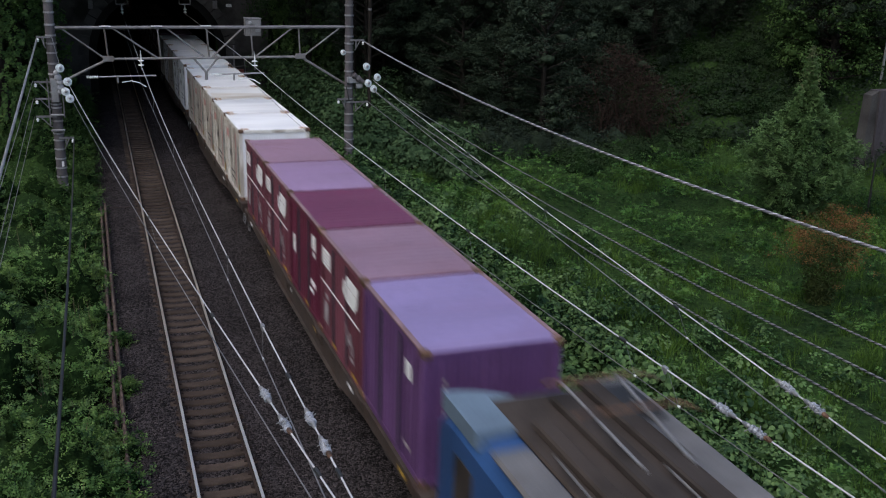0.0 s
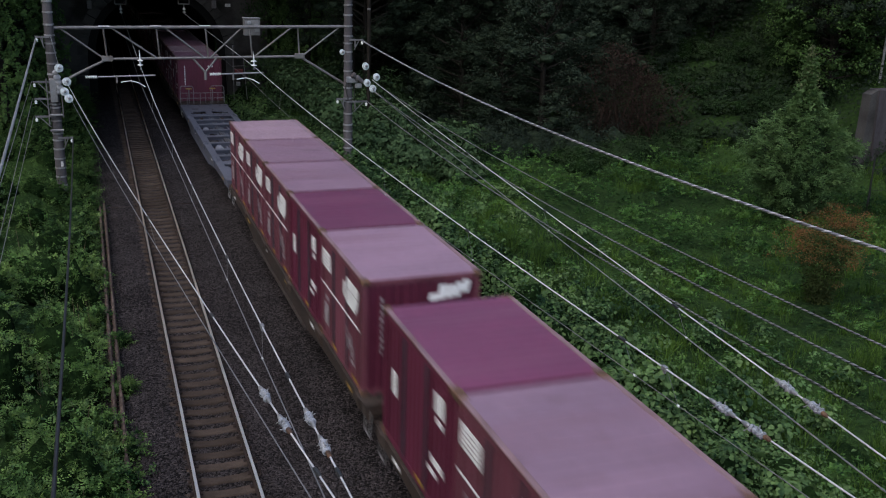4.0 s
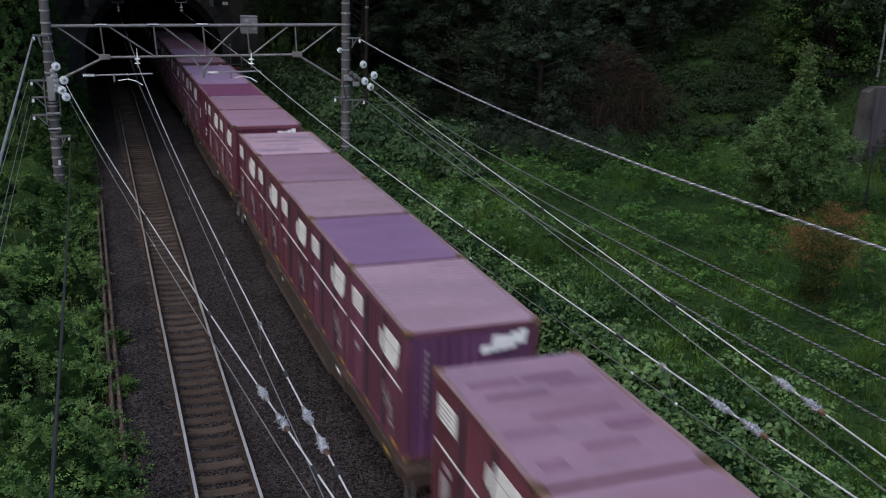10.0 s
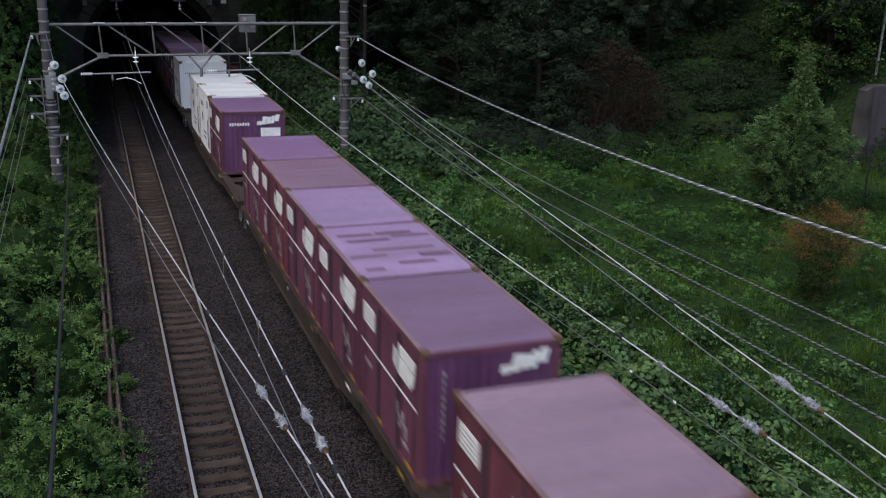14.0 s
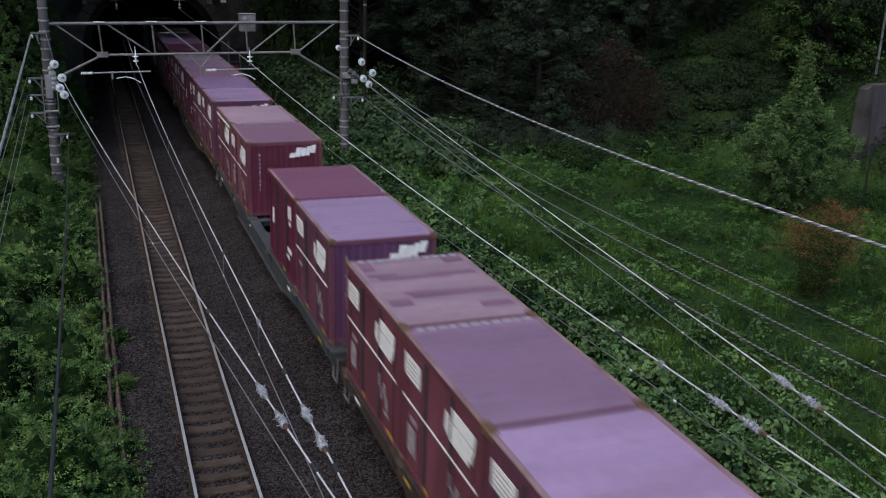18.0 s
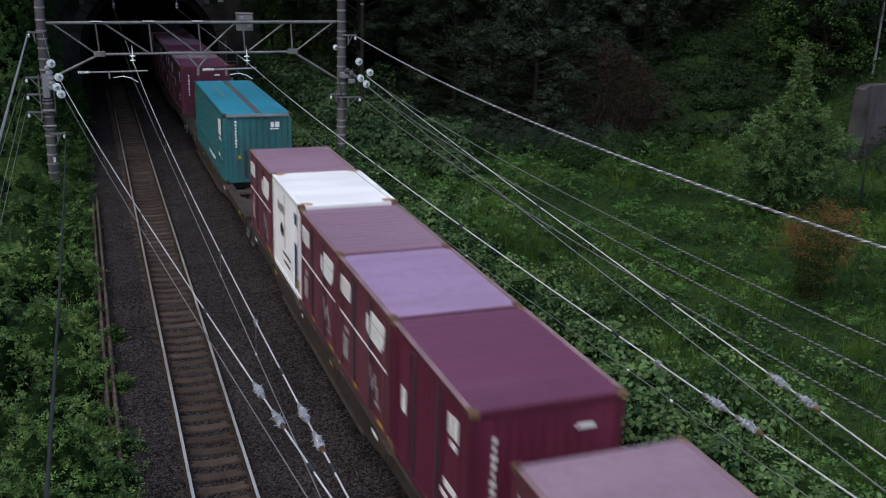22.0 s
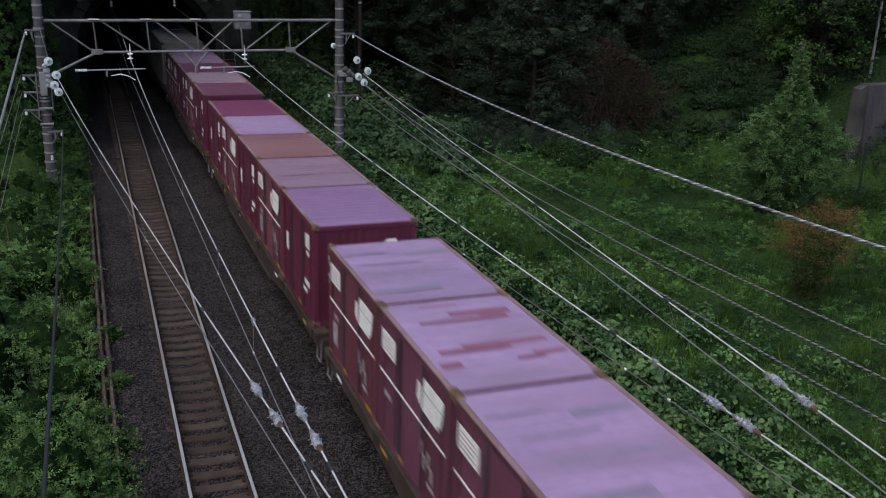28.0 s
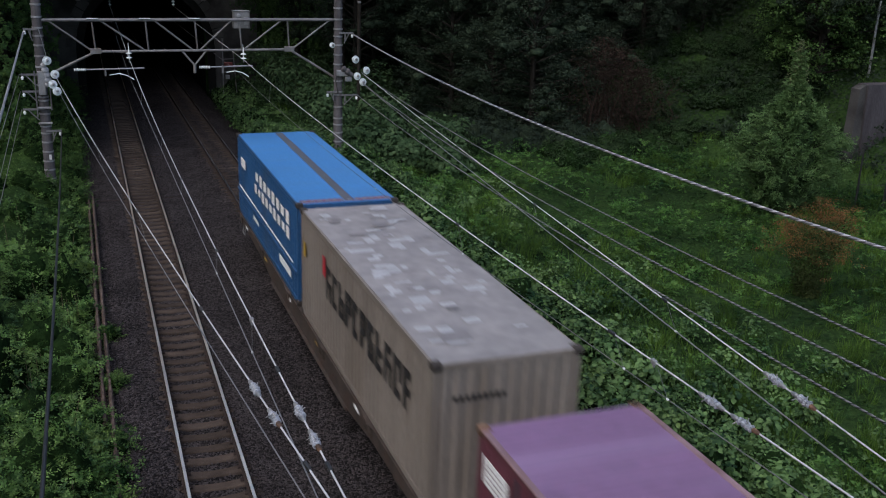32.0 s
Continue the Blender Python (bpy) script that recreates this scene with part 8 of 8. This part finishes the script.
# only where the slope itself still lies below the top of the cutting
spots = [(x, y, k) for x, y, k in spots if not (22.0 < x < 32 and 37.5 < y < 45.5 and k != 5)]
spots = [(x, y, k) for x, y, k in spots if k == 6 or float(ground_z(x, y)) < 9.0 - 0.03 * y]
for x, y, k in spots:
    m = pose(x, y, float(ground_z(x, y)) - 0.1, 0, 0, rr.uniform(0, 360)) @ Matrix.Scale(rr.uniform(0.8, 1.2) if k != 6 else 1.0, 4)
    if k in first:
        copy_thing(first[k], m)
    else:
        first[k] = tree_thing("tree", KINDS[k], WORDS[k], m, "trees of the wood")


def pointed_tree(x, y):
    """A young conical tree with layered feathery boughs that turn up at the tips, and a long leader."""
    z = float(ground_z(x, y))
    t = thing("conical_tree", "young conical green tree with feathery boughs in the meadow", "tree", at=pose(x, y, z))
    H = 7.05 - z
    hs, ws = [0.0, 0.7, 1.7, 2.5, 3.5, 4.3, 5.0, 5.6, 6.1], [1.0, 1.6, 2.2, 1.9, 0.98, 0.42, 0.14, 0.06, 0.02]
    bm = bmesh.new()
    rod(bm, (0, 0, -0.3), (-0.2, 0, H * 0.97), 0.1, 0.01, 8)
    C, A, Ls = [], [], []
    for k in range(330):
        f = ((k + 0.5) / 330) ** 0.85
        zz = 0.15 + f * (H - 0.75)
        reach = float(np.interp(zz, hs, ws)) * R.uniform(0.62, 1.08)
        a = k * 2.4 + R.uniform(-0.35, 0.35)
        out = np.array([math.cos(a), math.sin(a), 0])
        pa = np.array([-0.2 * zz / H, 0, zz])
        pb = pa + out * reach * 0.6 + np.array([0, 0, 0.05 * reach])
        pc = pa + out * reach + np.array([0, 0, 0.12 + 0.2 * reach])
        rod(bm, tuple(pa), tuple(pb), 0.022, 0.013, 5)
        rod(bm, tuple(pb), tuple(pc), 0.013, 0.005, 4)
        m = int(9 + 17 * reach)
        g = R.random(m) ** 0.55
        base = np.where(g[:, None] < 0.6, pa + (pb - pa) * g[:, None] / 0.6, pb + (pc - pb) * (g[:, None] - 0.6) / 0.4)
        C.append(base + R.normal(0, 0.07, (m, 3)))
        A.append(out * 0.9 + R.normal(0, 0.55, (m, 3)) + np.array([0, 0, 0.3]))
        Ls.append(R.uniform(0.2, 0.42, m) * min(1.0, 0.28 + 0.5 * reach))
    C, A, Ls = np.vstack(C), np.vstack(A), np.concatenate(Ls)
    P, N, S, W = sprays(C, A, 13, Ls, R.uniform(0.055, 0.09, len(C)), 0.25)
    zs = np.linspace(0.5, H - 1.4, 14)
    part("inner_crown", masses("inner_crown", np.stack([-0.2 * zs / H, 0 * zs, zs], -1), np.stack([0.55 * np.interp(zs, hs, ws)] * 2 + [0 * zs + 0.6], -1), M["conifer_mass"]), None, t)
    part("trunk", bm, M["bark"], t)
    part("crown", leaf_mesh("crown", P, N, S, M["conifer"], SLIM, W), None, t)
    m = 520
    zz = H + 0.05 - 1.7 * R.random(m) ** 0.8
    p = np.stack([-0.2 + R.normal(0, 0.1, m) * (H + 0.35 - zz), R.normal(0, 0.1, m) * (H + 0.35 - zz), zz], -1)
    tagged(part("leader", leaf_mesh("leader", p, R.normal(0, 1, (m, 3)) + np.array([0, -0.5, 0.2]), R.uniform(0.06, 0.12, m), M["tip"], NARROW), None, t), "pale young leading shoot", kind="stuff")


pointed_tree(22.2, 27.9)


def rusty_shrub(x, y):
    """A spreading tall weed: a flat-topped layered head of dry plumes over thin green growth."""
    z = float(ground_z(x, y))
    t = thing("dry_shrub", "rust brown dried seed heads on a tall weed", "shrub", at=pose(x, y, z))
    bm = bmesh.new()
    P = []
    for k in range(64):
        a = R.uniform(0, 6.28)
        r = 1.2 * math.sqrt(R.random())
        e = np.array([math.cos(a) * r, math.sin(a) * r * 0.8, R.uniform(1.55, 2.95) - 0.3 * r])
        if k % 3 == 0:
            rod(bm, (R.normal(0, 0.08), R.normal(0, 0.08), -0.1), tuple(e), 0.007, 0.003, 4)
        for q in range(4):
            w = e + R.normal(0, 1, 3) * np.array([0.2, 0.2, 0.12])
            P.append(w + R.normal(0, 1, (26, 3)) * np.array([0.1, 0.1, 0.04]))
    P = np.vstack(P)
    part("stem", bm, M["drygreen"], t)
    part("seed_head", leaf_mesh("seed_head", P, R.normal(0, 0.7, (len(P), 3)) + np.array([0, 0, 1.0]), R.uniform(0.025, 0.06, len(P)), M["dry"], NARROW), None, t)
    m = 2600
    g = np.sqrt(R.random(m))
    a = R.uniform(0, 6.28, m)
    zz = R.random(m) * 2.3
    w = 0.35 + 0.25 * zz
    p = np.stack([np.cos(a) * g * w, np.sin(a) * g * w, zz], -1)
    part("foliage", leaf_mesh("leaves", p, R.normal(0, 0.6, (m, 3)) + np.array([0, 0, 0.8]), R.uniform(0.06, 0.12, m), M["drygreen"], NARROW), None, t, "brownish green lower leaves")


rusty_shrub(16.9, 20.3)


def dead_branches(x, y, H):
    """A leafless reddish thicket with a few bent limbs."""
    z = float(ground_z(x, y))
    t = thing("dead_tree", "bare reddish brown dead branches in the wood", "tree", at=pose(x, y, z))
    for k in range(5):
        bm = bmesh.new()
        a = Vector((R.normal(0, 0.35), R.normal(0, 0.3), -0.2))
        for q in range(4):
            b = a + Vector((R.normal(0, 0.4), R.normal(0, 0.3), H * R.uniform(0.18, 0.28)))
            rod(bm, a, b, 0.055 * (1 - 0.2 * q), 0.055 * (0.8 - 0.2 * q), 6)
            for w in range(5):
                c = a.lerp(b, R.random())
                rod(bm, c, c + Vector((R.normal(0, 0.55), R.normal(0, 0.4), R.uniform(0.1, 0.7))), 0.016, 0.005, 4)
            a = b
        part("branch", bm, M["twig"], t)
    m = 3600
    zz = R.uniform(0.5, H, m)
    w = 1.15 * np.sin(np.clip(zz / H, 0.12, 0.95) * math.pi) ** 0.6
    p = np.stack([R.normal(0, 0.95, m) * w, R.normal(0, 0.6, m) * w, zz], -1)
    part("dead_foliage", leaf_mesh("dead_leaves", p, R.normal(0, 1, (m, 3)), R.uniform(0.05, 0.13, m), M["twig"], NARROW), None, t)


dead_branches(21.6, 41.0, 5.2)
dead_branches(22.9, 42.0, 4.6)
dead_branches(23.9, 41.4, 3.6)

# ---------------------------------------------------------------- lineside things


def old_rails():
    for x, ya, yb in ((-1.77, 10.0, 39.0), (-1.93, 19.5, 38.5)):
        t = thing("old_rail", "rusty old rail lying along the ballast edge", "rail", "old rails", at=pose(x, 0, -0.02))
        part("bar", extrude_y([(a * 0.85, b) for a, b in RAIL], [ya, yb], "bar", M["oldrail"]), None, t)
        for k in range(7):
            y = ya + 1.5 + (yb - ya - 3) * k / 6
            part("support", boxes(((0, y, -0.22), (0.12, 0.14, 0.22)), bevel=0.01), M["rustmetal"], t)


old_rails()


def prism(q, y0, y1):
    """An upright slab with outline q of (x, z) between two depths."""
    bm = bmesh.new()
    a = [bm.verts.new((x, y0, z)) for x, z in q]
    b = [bm.verts.new((x, y1, z)) for x, z in q]
    n = len(q)
    bm.faces.new(a)
    bm.faces.new(b[::-1])
    for i in range(n):
        bm.faces.new((a[i], b[i], b[(i + 1) % n], a[(i + 1) % n]))
    bmesh.ops.recalc_face_normals(bm, faces=bm.faces)
    return bm


def retaining_wall():
    t = thing("concrete_wall", "stained grey concrete wall block at the wood edge", "wall", at=pose(0.3, 32.0, 0))
    part("slab", prism([(29.2, 0.2), (34.5, 0.2), (34.5, 4.85), (29.02, 4.82)], 0.0, 0.62), M["wall"], t)
    part("side_face", prism([(28.55, 0.2), (29.19, 0.2), (29.01, 4.8), (28.68, 4.62)], 0.1, 0.6), M["concrete"], t, "darker blotched side")


retaining_wall()


def fence():
    gx0, gy0 = 25.4, 27.9
    t = thing("wire_fence", "dark steel post and mesh fence before the concrete wall", "fence", at=pose(gx0, gy0, float(ground_z(gx0, gy0)), 0, 0, -22))
    for k in range(5):
        x = 0.15 + 1.05 * k
        part("post", rods(((x, 0, -0.2), (x, 0, 2.45), 0.035)), M["black_cable"], t)
        part("stay", rods(((x, 0.03, 1.5), (x + 0.3, 0.5, -0.1), 0.02)), M["black_cable"], t)
    for z in (0.9, 1.7, 2.4):
        part("strand", rods(((0.15, 0, z), (4.35, 0, z), 0.008), seg=5), M["black_cable"], t)


fence()
pl = thing("light_pole", "slim pale metal pole in the wood", "pole", at=pose(32.6, 35.5, float(ground_z(32.6, 35.5))))
part("shaft", rods(((0, 0, -0.5), (0.0, 0, 7.0), 0.06)), M["galv"], pl)
part("cap", lathe(bmesh.new(), [(0.065, 6.98), (0.07, 7.02), (0.03, 7.06)], 10, Matrix.Translation((0, 0, 0))), M["galv"], pl)
dp = thing("telegraph_pole", "dark slim wooden pole behind the far mast", "pole", at=pose(11.2, 47.0, 1.0))
part("shaft", rods(((0, 0, -0.5), (0, 0, 9.0), 0.09)), M["bark"], dp)
part("band", lathe(bmesh.new(), [(0.095, 6.0), (0.1, 6.02), (0.1, 6.08), (0.095, 6.1)], 10), M["galv_dark"], dp)

# ---------------------------------------------------------------- motion: the train slows as it leaves the tunnel
RUN = [(0, -0.14), (1, 19.42), (2, 39.25), (3, 58.7), (4, 77.75), (5, 96.32), (6, 114.35), (7, 132.05), (8, 149.4), (9, 166.12),
       (10, 182.65), (11, 198.6), (12, 214.75), (13, 230.05), (14, 244.8), (15, 259.0), (16, 273.1), (17, 286.85), (18, 299.65), (19, 312.0),
       (20, 324.6), (21, 337.0), (22, 349.03), (23, 360.97), (24, 372.80), (25, 384.8), (26, 396.85), (27, 408.90), (28, 421.0), (29, 433.25),
       (30, 445.55), (31, 458.0), (32, 470.4)]


def motions():
    for ob, u, z in RIDERS:
        walk(ob, [(t, pose(TRACK, u - s, z)) for t, s in RUN])


motions()
